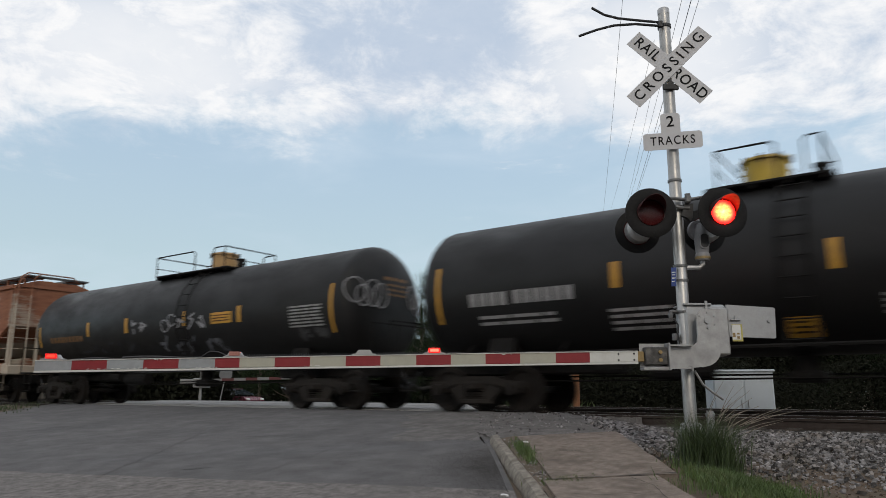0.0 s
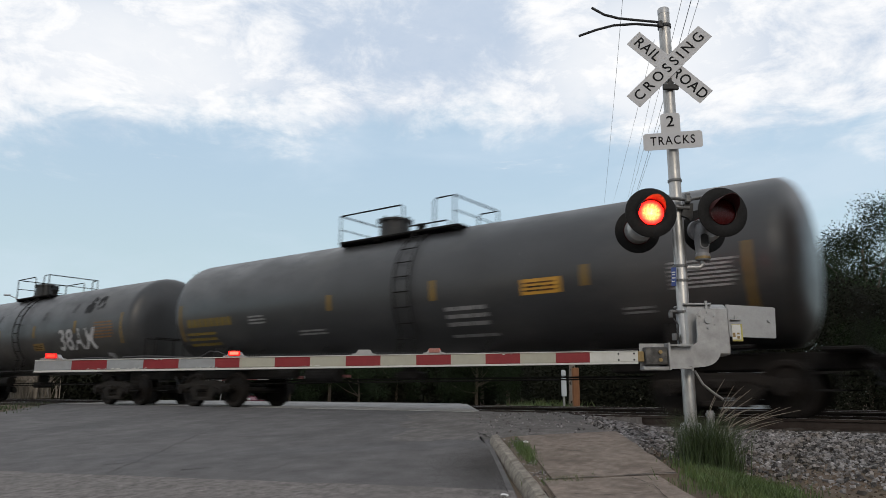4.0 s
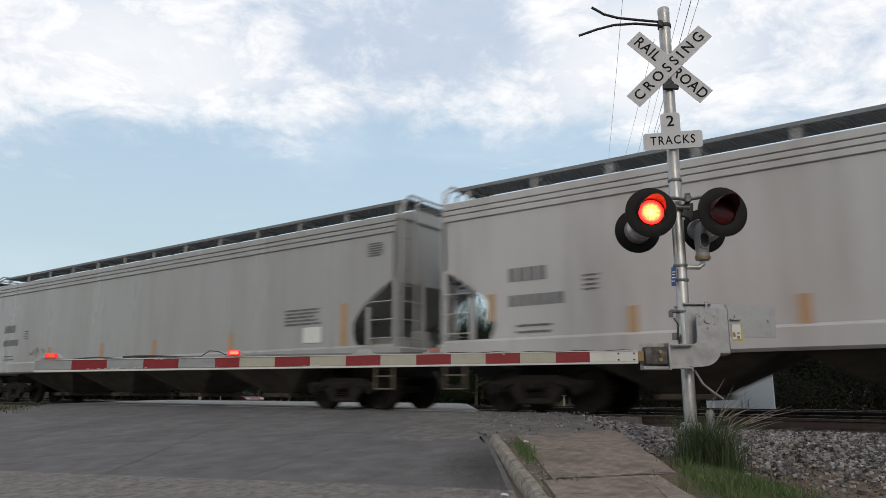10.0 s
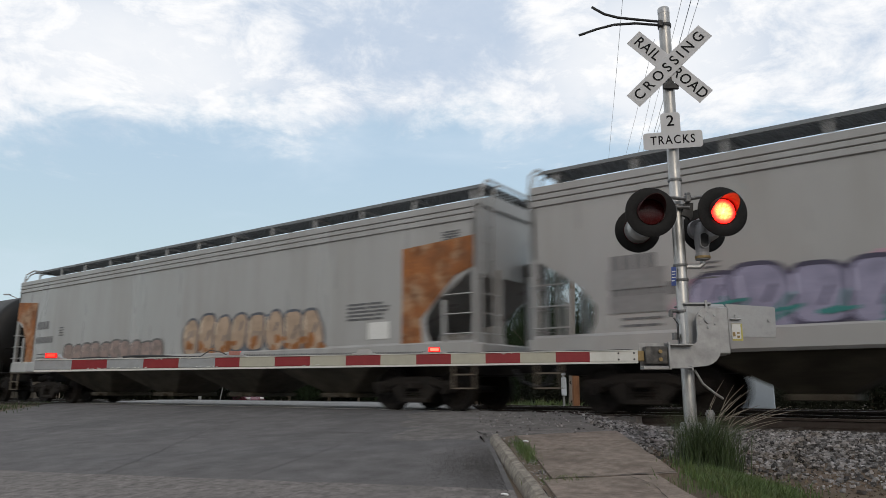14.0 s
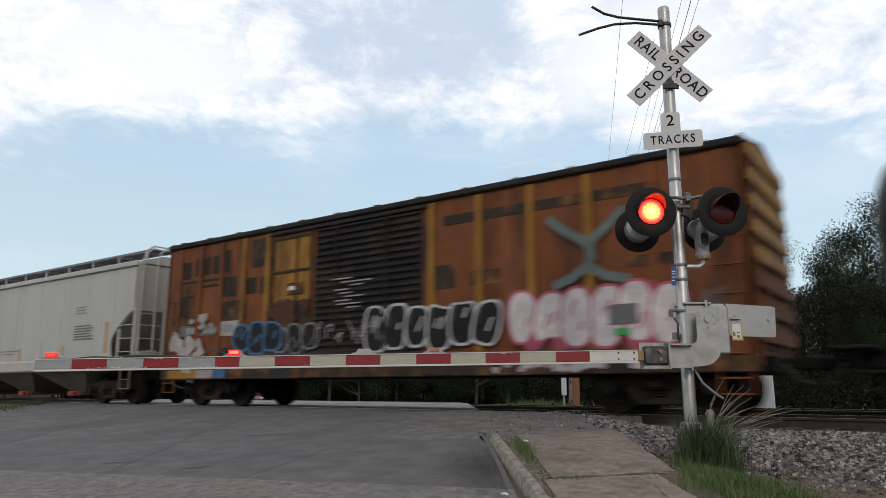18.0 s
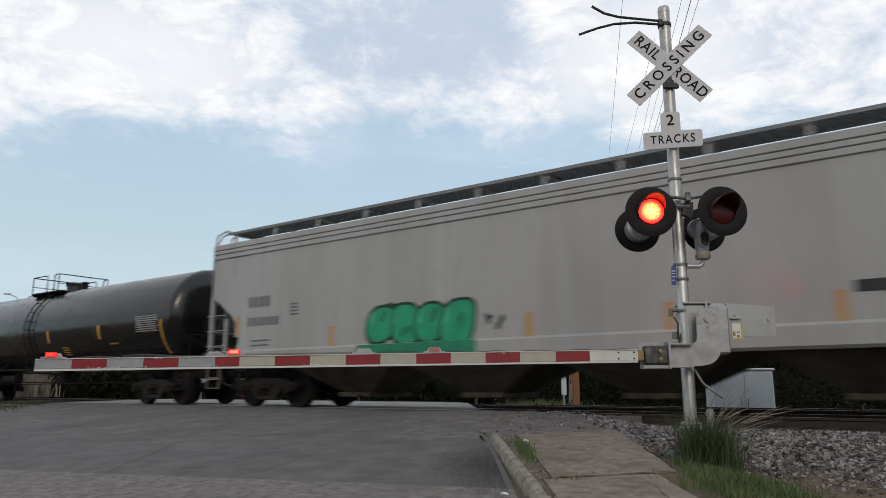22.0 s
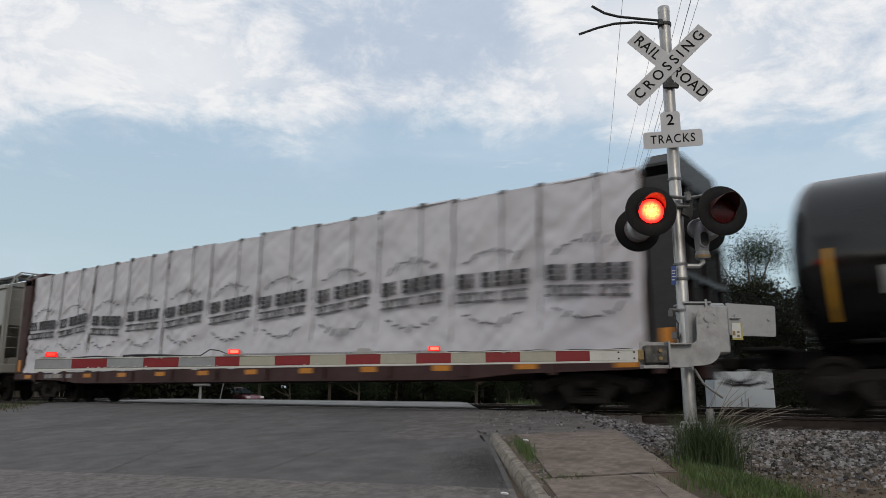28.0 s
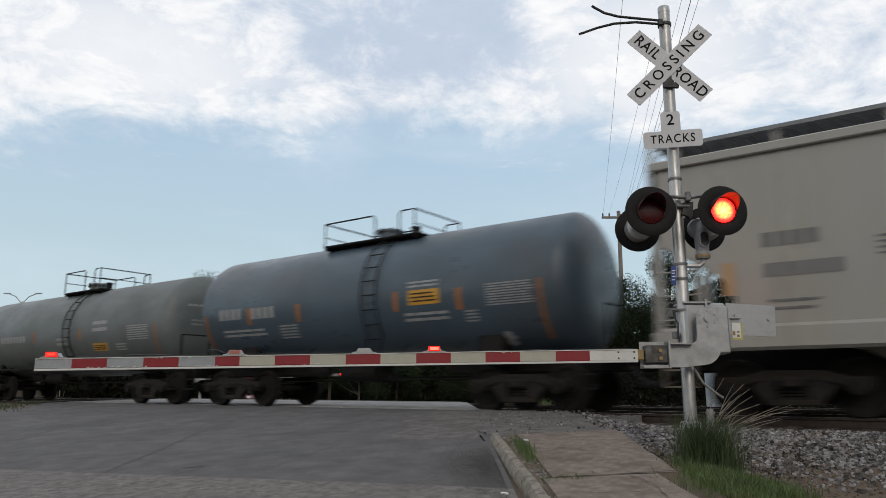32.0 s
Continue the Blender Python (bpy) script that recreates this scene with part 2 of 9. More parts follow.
M["arm_cream"] = surface("arm_cream", (0.36, 0.35, 0.285), 0.5, 0, 0.08, 12, 0.03, 150, (0.38, 0.36, 0.28), 0.4, 5)
M["arm_red"] = surface("arm_red", (0.205, 0.009, 0.014), 0.45, 0, 0.12, 14, 0.03, 150, (0.22, 0.02, 0.02), 0.5, 6)
M["bronze"] = surface("old_brass", (0.28, 0.20, 0.09), 0.5, 0.5, 0.2, 30, 0.05)
M["led_gate"] = glow("led_gate_red", (1.0, 0.022, 0.012), 3.0)
M["led_gate_flash"] = glow("led_gate_flashing", (1.0, 0.030, 0.018), 11.0)
M["led_rim"] = glow("led_gate_rim", (1.0, 0.004, 0.004), 1.6)
M["chip"] = surface("dark_stone_chip", (0.050, 0.047, 0.045), 0.9, 0, 0.3, 20, 0, 60, island_tint=0.5)
M["led_rear"] = glow("led_rear_red", (1.0, 0.03, 0.02), 14.0)
M["lens_dark"] = surface("unlit_red_lens", (0.05, 0.004, 0.004), 0.25, 0, 0.2, 40, 0.1, 160, spec=0.2)
M["hood"] = surface("hood_black", (0.011, 0.0105, 0.0105), 0.65, 0, 0.2, 20, 0.03, spec=0.18)
M["asphalt"] = surface("weathered_asphalt", (0.130, 0.124, 0.124), 0.88, 0, 0.30, 2.0, 0.9, 48, (0.084, 0.082, 0.083), 0.75, 0.55, 0.25)
M["apron"] = surface("dusty_broken_asphalt", (0.158, 0.148, 0.142), 0.92, 0, 0.4, 5.0, 1.0, 40, (0.095, 0.088, 0.083), 0.7, 1.6, 0.2)
M["asphalt_old"] = surface("old_concrete_asphalt", (0.195, 0.178, 0.168), 0.9, 0, 0.50, 9.0, 1.0, 42, (0.13, 0.122, 0.116), 0.6, 1.4, 0.25)
M["panel_concrete"] = surface("crossing_panel_concrete", (0.33, 0.318, 0.305), 0.9, 0, 0.3, 3.0, 0.5, 50, (0.15, 0.14, 0.13), 0.6, 1.2, 0.25)
M["concrete"] = surface("sidewalk_concrete", (0.235, 0.193, 0.162), 0.92, 0, 0.40, 9, 0.7, 90, (0.120, 0.096, 0.078), 0.85, 2.2, 0.2)
M["kerb"] = surface("kerb_concrete", (0.29, 0.26, 0.22), 0.9, 0, 0.42, 12, 1.0, 60, (0.10, 0.083, 0.068), 0.8, 5, 0.25)
M["earth"] = surface("bare_earth", (0.135, 0.104, 0.080), 0.95, 0, 0.3, 3, 0.5, 35, (0.055, 0.058, 0.03), 0.7, 0.8, 0.2)
M["stone"] = surface("ballast_stone", (0.205, 0.196, 0.194), 0.85, 0, 0.25, 12, 0.3, 60, (0.09, 0.07, 0.05), 0.75, 1.8, 0.3, island_tint=0.85)
M["ballast_dark"] = surface("oily_ballast", (0.055, 0.048, 0.042), 0.9, 0, 0.4, 9, 0.6, 30, (0.03, 0.026, 0.022), 0.6, 2, 0.25)
M["rail"] = surface("rusty_rail", (0.036, 0.025, 0.020), 0.7, 0.3, 0.25, 8, 0.15, 60, (0.035, 0.026, 0.02), 0.6, 3)
M["rail_head"] = surface("polished_rail_head", (0.42, 0.40, 0.38), 0.3, 0.9, 0.1, 3, 0.02, 40)
M["tie"] = surface("creosoted_tie", (0.05, 0.04, 0.032), 0.9, 0, 0.35, 4, 0.5, 30, stretch=(4, 1, 1))
M["grass"] = surface("grass_blade", (0.072, 0.118, 0.030), 0.6, 0, 0.35, 3, 0, 30, (0.12, 0.10, 0.04), 0.6, 2.5, island_tint=0.35)
M["weed"] = surface("tall_weed_blade", (0.042, 0.066, 0.02), 0.6, 0, 0.3, 3, 0, 30, island_tint=0.4)
M["straw"] = surface("dry_seed_head", (0.24, 0.205, 0.165), 0.8, 0, 0.25, 9, 0, 30)
M["leaf"] = surface("tree_leaf", (0.017, 0.029, 0.011), 0.8, 0, 0.45, 0.5, 0, 8, spec=0.12, island_tint=0.45)
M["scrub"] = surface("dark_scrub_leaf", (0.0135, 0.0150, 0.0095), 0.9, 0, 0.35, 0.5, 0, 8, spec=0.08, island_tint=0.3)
M["bark"] = surface("bark", (0.10, 0.08, 0.06), 0.95, 0, 0.3, 6, 0.6, 30, stretch=(1, 1, 0.3))
M["pole_wood"] = surface("weathered_pole_wood", (0.20, 0.175, 0.15), 0.9, 0, 0.25, 6, 0.4, 40, stretch=(3, 3, 0.25))
M["post_wood"] = surface("brown_post_wood", (0.22, 0.10, 0.045), 0.85, 0, 0.25, 8, 0.3, 40, stretch=(3, 3, 0.3))
M["cabinet"] = surface("grey_white_cabinet_paint", (0.55, 0.60, 0.64), 0.45, 0.1, 0.08, 2, 0.04, 60, (0.36, 0.37, 0.37), 0.5, 1.5)
M["cable"] = surface("cable_black", (0.02, 0.02, 0.022), 0.6, 0, 0.2, 10, 0)
M["wire"] = surface("weathered_wire", (0.16, 0.165, 0.17), 0.6, 0.3, 0.2, 1, 0)
M["blue_plate"] = surface("blue_enamel_plate", (0.03, 0.06, 0.22), 0.4, 0, 0.1, 10, 0)
M["sticker"] = surface("yellow_sticker", (0.45, 0.40, 0.10), 0.5, 0, 0.1, 20, 0)
M["pale_bar"] = surface("pale_print", (0.62, 0.62, 0.60), 0.6, 0, 0.1, 20, 0)
M["rubbish"] = surface("white_litter", (0.7, 0.7, 0.7), 0.6, 0, 0.1, 20, 0.2)

# rolling stock
M["tank_black"] = surface("tank_black_paint", (0.0050, 0.0050, 0.0056), 0.22, 0, 0.25, 0.9, 0.04, 25, (0.012, 0.0112, 0.0105), 0.55, 0.5, 0.5, stretch=(0.6, 1, 1))
M["tank_matte"] = surface("tank_dull_black_paint", (0.0085, 0.0083, 0.0086), 0.52, 0, 0.25, 0.9, 0.04, 25, (0.017, 0.016, 0.015), 0.55, 0.5, 0.28, stretch=(0.6, 1, 1))
M["tank_grey"] = surface("tank_dusty_black_paint", (0.034, 0.035, 0.037), 0.40, 0, 0.25, 0.9, 0.04, 25, (0.075, 0.072, 0.066), 0.55, 0.5, 0.5, stretch=(0.6, 1, 1))
M["tank_blue"] = surface("tank_faded_blue_paint", (0.055, 0.082, 0.106), 0.36, 0, 0.25, 0.9, 0.04, 25, (0.05, 0.052, 0.052), 0.6, 0.6, 0.45, stretch=(0.6, 1, 1))
M["tank_olive"] = surface("tank_grey_green_paint", (0.11, 0.125, 0.125), 0.5, 0, 0.25, 0.9, 0.04, 25, (0.06, 0.06, 0.055), 0.6, 0.6, 0.45, stretch=(0.6, 1, 1))
M["under"] = surface("underframe_grime", (0.008, 0.0072, 0.007), 0.88, 0, 0.4, 5, 0.2, 40, (0.013, 0.011, 0.009), 0.5, 2, 0.25)
M["wheel"] = surface("wheel_steel", (0.014, 0.0115, 0.010), 0.8, 0, 0.3, 6, 0.1, 40, (0.013, 0.0105, 0.008), 0.5, 3, 0.2)
M["frame_iron"] = surface("truck_casting", (0.019, 0.0165, 0.0145), 0.9, 0.0, 0.35, 6, 0.2, 30, (0.034, 0.028, 0.022), 0.5, 3, 0.2)
M["yellow_mark"] = surface("yellow_reflector", (0.50, 0.26, 0.025), 0.5, 0, 0.15, 9, 0.02, 60, (0.16, 0.09, 0.03), 0.5, 4)
M["yellow_print"] = surface("yellow_stencil", (0.16, 0.11, 0.016), 0.6, 0, 0.2, 9, 0)
M["white_print"] = surface("white_stencil", (0.27, 0.27, 0.27), 0.6, 0, 0.2, 9, 0)
M["yellow_bright"] = surface("yellow_lettering", (0.42, 0.26, 0.03), 0.6, 0, 0.2, 9, 0)
M["yellow_faded"] = surface("faded_yellow_paint", (0.20, 0.12, 0.018), 0.6, 0, 0.3, 6, 0, 40, (0.07, 0.05, 0.02), 0.6, 3)
M["amber_dull"] = surface("dull_amber_tape", (0.30, 0.125, 0.012), 0.55, 0, 0.25, 9, 0, 60, (0.10, 0.06, 0.03), 0.5, 4)
M["orange_faded"] = surface("faded_orange_tape", (0.27, 0.105, 0.03), 0.55, 0, 0.25, 9, 0, 60, (0.12, 0.07, 0.04), 0.5, 4)
M["orange_print"] = surface("orange_brown_stencil", (0.15, 0.072, 0.02), 0.6, 0, 0.3, 9, 0)
M["dim_print"] = surface("dim_grey_stencil", (0.085, 0.085, 0.085), 0.6, 0, 0.2, 9, 0)
M["mark_black"] = surface("wrap_print_black", (0.030, 0.030, 0.034), 0.6, 0, 0.2, 9, 0)
M["mark_grey"] = surface("wrap_print_grey", (0.085, 0.085, 0.09), 0.6, 0, 0.2, 9, 0)
M["dark_print"] = surface("dark_stencil", (0.10, 0.10, 0.105), 0.6, 0, 0.2, 9, 0)
M["grey_print"] = surface("grey_stencil", (0.20, 0.20, 0.20), 0.6, 0, 0.2, 9, 0)
M["hopper_white"] = surface("hopper_grey_paint", (0.30, 0.298, 0.292), 0.33, 0, 0.06, 0.5, 0.04, 12, (0.21, 0.197, 0.178), 0.45, 0.9, 0.5, stretch=(1.6, 1, 0.18))
M["hopper_bright"] = surface("hopper_white_grey_paint", (0.41, 0.405, 0.40), 0.36, 0, 0.06, 0.5, 0.04, 12, (0.25, 0.23, 0.20), 0.5, 0.9, 0.5, stretch=(1.6, 1, 0.18))
M["hopper_cream"] = surface("hopper_beige_grey_paint", (0.275, 0.268, 0.245), 0.32, 0, 0.06, 0.5, 0.04, 12, (0.25, 0.235, 0.19), 0.5, 0.7, 0.5, stretch=(1.6, 1, 0.22))
M["hopper_pale"] = surface("hopper_pale_grey_paint", (0.335, 0.325, 0.303), 0.36, 0, 0.06, 0.5, 0.04, 12, (0.27, 0.25, 0.215), 0.5, 0.7, 0.5, stretch=(1.6, 1, 0.22))
# chord cars' bays: side paint, its colour darkened for the shade under the sill
M["bay_shaded"] = surface("hopper_bay_shaded_grey", (0.17, 0.155, 0.12), 0.75, 0, 0.3, 1.5, 0.1, 20, (0.08, 0.065, 0.045), 0.6, 0.8)
# other bays and the outlet gates: dark brown, well below the sides' tone
M["bay"] = surface("hopper_bay_dark_brown", (0.075, 0.064, 0.048), 0.8, 0, 0.45, 1.5, 0.1, 20, (0.015, 0.013, 0.010), 0.7, 0.8, 0.3)
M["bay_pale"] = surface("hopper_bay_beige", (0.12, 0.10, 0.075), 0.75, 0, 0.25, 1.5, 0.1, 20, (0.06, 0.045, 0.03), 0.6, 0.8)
M["grating"] = surface("galvanised_grating", (0.17, 0.18, 0.185), 0.55, 0.5, 0.15, 4, 0)
M["orange_mark"] = surface("orange_reflector", (0.52, 0.20, 0.015), 0.5, 0, 0.15, 9, 0)
M["tan_mark"] = surface("tan_reflector", (0.38, 0.23, 0.11), 0.5, 0, 0.15, 9, 0)
M["dome_yellow"] = surface("yellow_manway", (0.42, 0.29, 0.02), 0.5, 0, 0.2, 6, 0.05, 30, (0.2, 0.12, 0.03), 0.5, 3)
M["dome_tan"] = surface("tan_manway", (0.40, 0.24, 0.09), 0.5, 0, 0.2, 6, 0.05, 30, (0.2, 0.12, 0.05), 0.5, 3)
M["box_rust"] = surface("boxcar_rust_brown", (0.165, 0.056, 0.020), 0.8, 0, 0.4, 1.3, 0.1, 20, (0.032, 0.018, 0.012), 0.9, 0.9, 0.25, stretch=(1.4, 1, 0.45))
M["box_yellow"] = surface("boxcar_faded_yellow", (0.27, 0.135, 0.020), 0.7, 0, 0.3, 1.4, 0.08, 20, (0.06, 0.028, 0.012), 0.85, 1.2, 0.25, stretch=(1.2, 1, 0.5))
M["box_black"] = surface("boxcar_black_door", (0.016, 0.0145, 0.014), 0.8, 0, 0.3, 1.2, 0.08, 20, (0.045, 0.028, 0.018), 0.5, 1.2, 0.25)
M["box_grime"] = surface("boxcar_grime", (0.030, 0.022, 0.016), 0.8, 0, 0.4, 2.5, 0.1, 20, (0.20, 0.085, 0.028), 0.85, 1.7, 0.25)
M["maroon"] = surface("maroon_flatcar", (0.038, 0.012, 0.011), 0.7, 0, 0.3, 1.2, 0.1, 20, (0.05, 0.02, 0.016), 0.6, 1.1)
M["wrap"] = surface("white_wrap_sheet", (0.53, 0.52, 0.55), 0.42, 0, 0.06, 1.2, 0.15, 7, (0.46, 0.45, 0.48), 0.5, 0.7, 0.4)
M["gate_red"] = surface("faded_red_gate", (0.34, 0.030, 0.030), 0.7, 0, 0.3, 5, 0.05, 30, (0.06, 0.02, 0.015), 0.6, 3)
M["strap"] = surface("dark_grey_strap", (0.12, 0.115, 0.115), 0.6, 0, 0.2, 9, 0)


def rust_material():
    """Beige paint, rusted through in broad upright panels with soft, streaked edges."""
    mat = surface("rusted_hopper_side", (0.40, 0.345, 0.28), 0.75, 0, 0.1, 0.6, 0.08, 14, (0.30, 0.22, 0.15), 0.6, 0.8, 0.3, stretch=(1.6, 1, 0.3))
    nt = mat.node_tree
    N, L = nt.nodes, nt.links
    p = N["Principled BSDF"]
    old = p.inputs["Base Color"].links[0].from_socket
    co = N.new("ShaderNodeTexCoord")
    sep = N.new("ShaderNodeSeparateXYZ"); L.new(co.outputs["Object"], sep.inputs[0])
    # panels repeat along the side about every 1.45 m
    wob = N.new("ShaderNodeTexNoise"); wob.inputs["Scale"].default_value, wob.inputs["Detail"].default_value = 1.3, 6
    L.new(co.outputs["Object"], wob.inputs["Vector"])
    ph = N.new("ShaderNodeMath"); ph.operation = "MULTIPLY_ADD"; ph.inputs[1].default_value = 2 * math.pi / 1.494
    ws = N.new("ShaderNodeMath"); ws.operation = "MULTIPLY"; ws.inputs[1].default_value = 0.9
    w0 = N.new("ShaderNodeMath"); w0.operation = "ADD"; w0.inputs[1].default_value = -0.72
    L.new(wob.outputs["Fac"], ws.inputs[0]); L.new(sep.outputs["X"], ph.inputs[0]); L.new(ws.outputs[0], w0.inputs[0]); L.new(w0.outputs[0], ph.inputs[2])
    sn = N.new("ShaderNodeMath"); sn.operation = "SINE"; L.new(ph.outputs[0], sn.inputs[0])
    fall = N.new("ShaderNodeMapRange"); fall.inputs[1].default_value, fall.inputs[2].default_value = 1.2, 4.1
    fall.inputs[3].default_value, fall.inputs[4].default_value = -0.85, 0.75
    L.new(sep.outputs["Z"], fall.inputs[0])
    patch = N.new("ShaderNodeTexNoise"); patch.inputs["Scale"].default_value, patch.inputs["Detail"].default_value = 0.55, 8
    mp = N.new("ShaderNodeMapping"); mp.inputs["Scale"].default_value = (1, 1, 0.5); mp.inputs["Location"].default_value = (4, 2, 9)
    L.new(co.outputs["Object"], mp.inputs[0]); L.new(mp.outputs[0], patch.inputs["Vector"])
    pm = N.new("ShaderNodeMapRange"); pm.inputs[1].default_value, pm.inputs[2].default_value = 0.3, 0.7
    pm.inputs[3].default_value, pm.inputs[4].default_value = -0.7, 1.0
    L.new(patch.outputs["Fac"], pm.inputs[0])
    s1 = N.new("ShaderNodeMath"); s1.operation = "ADD"; L.new(sn.outputs[0], s1.inputs[0]); L.new(fall.outputs[0], s1.inputs[1])
    s2 = N.new("ShaderNodeMath"); s2.operation = "ADD"; L.new(s1.outputs[0], s2.inputs[0]); L.new(pm.outputs[0], s2.inputs[1])
    fac = N.new("ShaderNodeMapRange"); fac.inputs[1].default_value, fac.inputs[2].default_value = -0.80, 0.10
    # brushed, ragged edges that run level
    bm_ = N.new("ShaderNodeMapping"); bm_.inputs["Scale"].default_value = (1.1, 1, 7.0)
    brush = N.new("ShaderNodeTexNoise"); brush.inputs["Scale"].default_value, brush.inputs["Detail"].default_value, brush.inputs["Roughness"].default_value = 1.3, 8, 0.68
    L.new(co.outputs["Object"], bm_.inputs[0]); L.new(bm_.outputs[0], brush.inputs["Vector"])
    br = N.new("ShaderNodeMapRange"); br.inputs[1].default_value, br.inputs[2].default_value = 0.3, 0.7
    br.inputs[3].default_value, br.inputs[4].default_value = -0.55, 0.55
    L.new(brush.outputs["Fac"], br.inputs[0])
    chord = N.new("ShaderNodeMapRange"); chord.inputs[1].default_value, chord.inputs[2].default_value = 3.95, 4.12
    chord.inputs[3].default_value, chord.inputs[4].default_value = 0.0, 1.3
    L.new(sep.outputs["Z"], chord.inputs[0])
    s3 = N.new("ShaderNodeMath"); s3.operation = "ADD"; L.new(s2.outputs[0], s3.inputs[0]); L.new(br.outputs[0], s3.inputs[1])
    s4 = N.new("ShaderNodeMath"); s4.operation = "ADD"; L.new(s3.outputs[0], s4.inputs[0]); L.new(chord.outputs[0], s4.inputs[1])
    L.new(s4.outputs[0], fac.inputs[0])
    tone = N.new("ShaderNodeTexNoise"); tone.inputs["Scale"].default_value, tone.inputs["Detail"].default_value = 1.6, 9
    L.new(bm_.outputs[0], tone.inputs["Vector"])
    rust = N.new("ShaderNodeMix"); rust.data_type = "RGBA"
    rust.inputs[6].default_value, rust.inputs[7].default_value = (0.115, 0.038, 0.022, 1), (0.31, 0.135, 0.072, 1)
    L.new(tone.outputs["Fac"], rust.inputs[0])
    m = N.new("ShaderNodeMix"); m.data_type = "RGBA"
    L.new(fac.outputs[0], m.inputs[0]); L.new(old, m.inputs[6]); L.new(rust.outputs[2], m.inputs[7])
    L.new(m.outputs[2], p.inputs["Base Color"])
    return mat


M["hopper_rust"] = rust_material()


# ---- ground, road, tracks ----
def smooth(a, b, t):
    t = max(0.0, min(1.0, (t - a) / (b - a)))
    return t * t * (3 - 2 * t)


def road_z(y):
    """Height of the road: it climbs to the tracks and falls beyond them."""
    if y < 12.0:
        return max(-1.02, -0.081 * (12.0 - y))
    if y < 20.6:
        return -0.008
    return -0.008 - 1.15 * smooth(20.0, 48.0, y)


def ground_z(x, y):
    v = VX * x + VY * y
    base = road_z(y)
    if y < 12.0:
        low = max(-1.15, -0.20 - 0.10 * (11.6 - y)) if y < 11.6 else -0.20
        k = smooth(2.3, 3.6, v)
        base = base - 0.04 + (low - base) * k
    elif y < 20.6:
        base = -0.30
    else:
        base = base - 0.06 - 0.2 * smooth(20.0, 24.0, y)
    return base


def grid_mesh(name, us, vs, zfun, material, place):
    b = Build()
    verts = []
    for u in us:
        for v in vs:
            x, y = place(v, u)
            verts.append((x, y, zfun(x, y)))
    m = len(vs)
    faces = [(i * m + j, i * m + j + 1, (i + 1) * m + j + 1, (i + 1) * m + j) for i in range(len(us) - 1) for j in range(m - 1)]
    return solid(name, b.add(verts, faces), material, fix=False, smooth=True)


def steps_list(*runs):
    out = []
    for a, b, n in runs:
        out += [a + (b - a) * i / n for i in range(n)]
    return out + [runs[-1][1]]


ys = steps_list((-900, -40, 8), (-40, -2, 8), (-2, 12.6, 50), (12.6, 20, 8), (20, 50, 24), (50, 300, 10), (300, 2600, 6))
xs = steps_list((-2600, -200, 10), (-200, -40, 14), (-40, -8, 24), (-8, 6, 44), (6, 60, 16), (60, 1800, 10))
g = grid_mesh("ground", ys, xs, ground_z, M["earth"], lambda v, u: (v, u))
tagged(g, "bare earth and thin grass falling away from the tracks", "ground", kind="structure")

us = steps_list((-60, -2, 6), (-2, 26, 70), (26, 60, 22), (60, 320, 10))
vs = steps_list((-13.1, 0.66, 24))


def road_place(v, u):
    p = at(v, u)
    return p.x, p.y


def road_surface(x, y):
    return road_z(y) + 0.012 * noise.noise(Vector((x * 0.35, y * 0.35, 1.7))) * (1 if y < 11.8 else 0) + 0.004


r = grid_mesh("road", us, vs, road_surface, M["asphalt"], road_place)
tagged(r, "weathered grey asphalt road climbing to the crossing", "road", kind="structure")
# older surface nearer the camera, its edge a low step
edge = Build()
n = 40
verts = []
for i in range(n + 1):
    v = -13.1 + 13.75 * i / n
    far = 7.12 - 0.437 * v + 0.05 * noise.noise(Vector((v * 1.7, 3, 0)))
    for u in [-60, -20] + list(np.linspace(-4, far, 24)):
        p = at(v, u)
        verts.append((p.x, p.y, road_surface(p.x, p.y) + 0.008 + (0.006 * noise.noise(Vector((p.x * 2, p.y * 2, 4))))))
faces = [(i * 26 + j, i * 26 + j + 1, (i + 1) * 26 + j + 1, (i + 1) * 26 + j) for i in range(n) for j in range(25)]
tagged(solid("old_pavement", edge.add(verts, faces), M["asphalt_old"], fix=False), "older coarse pavement with exposed aggregate", "pavement", kind="structure")

# cracks and patches in the road
rng = random.Random(5)


def crack(v0, u0, v1, u1, w, name="road_crack"):
    b = Build()
    n = 22
    L_, R_ = [], []
    for i in range(n + 1):
        t = i / n
        v = v0 + (v1 - v0) * t + 0.05 * noise.noise(Vector((t * 9, v0, u0)))
        u = u0 + (u1 - u0) * t + 0.08 * noise.noise(Vector((t * 8, u0, v0)))
        ww = w * (0.5 + abs(noise.noise(Vector((t * 15, v1, 2)))) * 1.4)
        for s, lst in ((-1, L_), (1, R_)):
            p = at(v + s * ww * 0.5, u + s * ww * 0.5)
            lst.append((p.x, p.y, road_surface(p.x, p.y) + 0.005))
    verts = L_ + R_
    faces = [(i, i + 1, n + 2 + i, n + 1 + i) for i in range(n)]
    ob = solid(name, b.add(verts, faces), M["tar"], fix=False)
    return tagged(ob, "dark tar-filled crack in the asphalt", "crack", kind="structure")


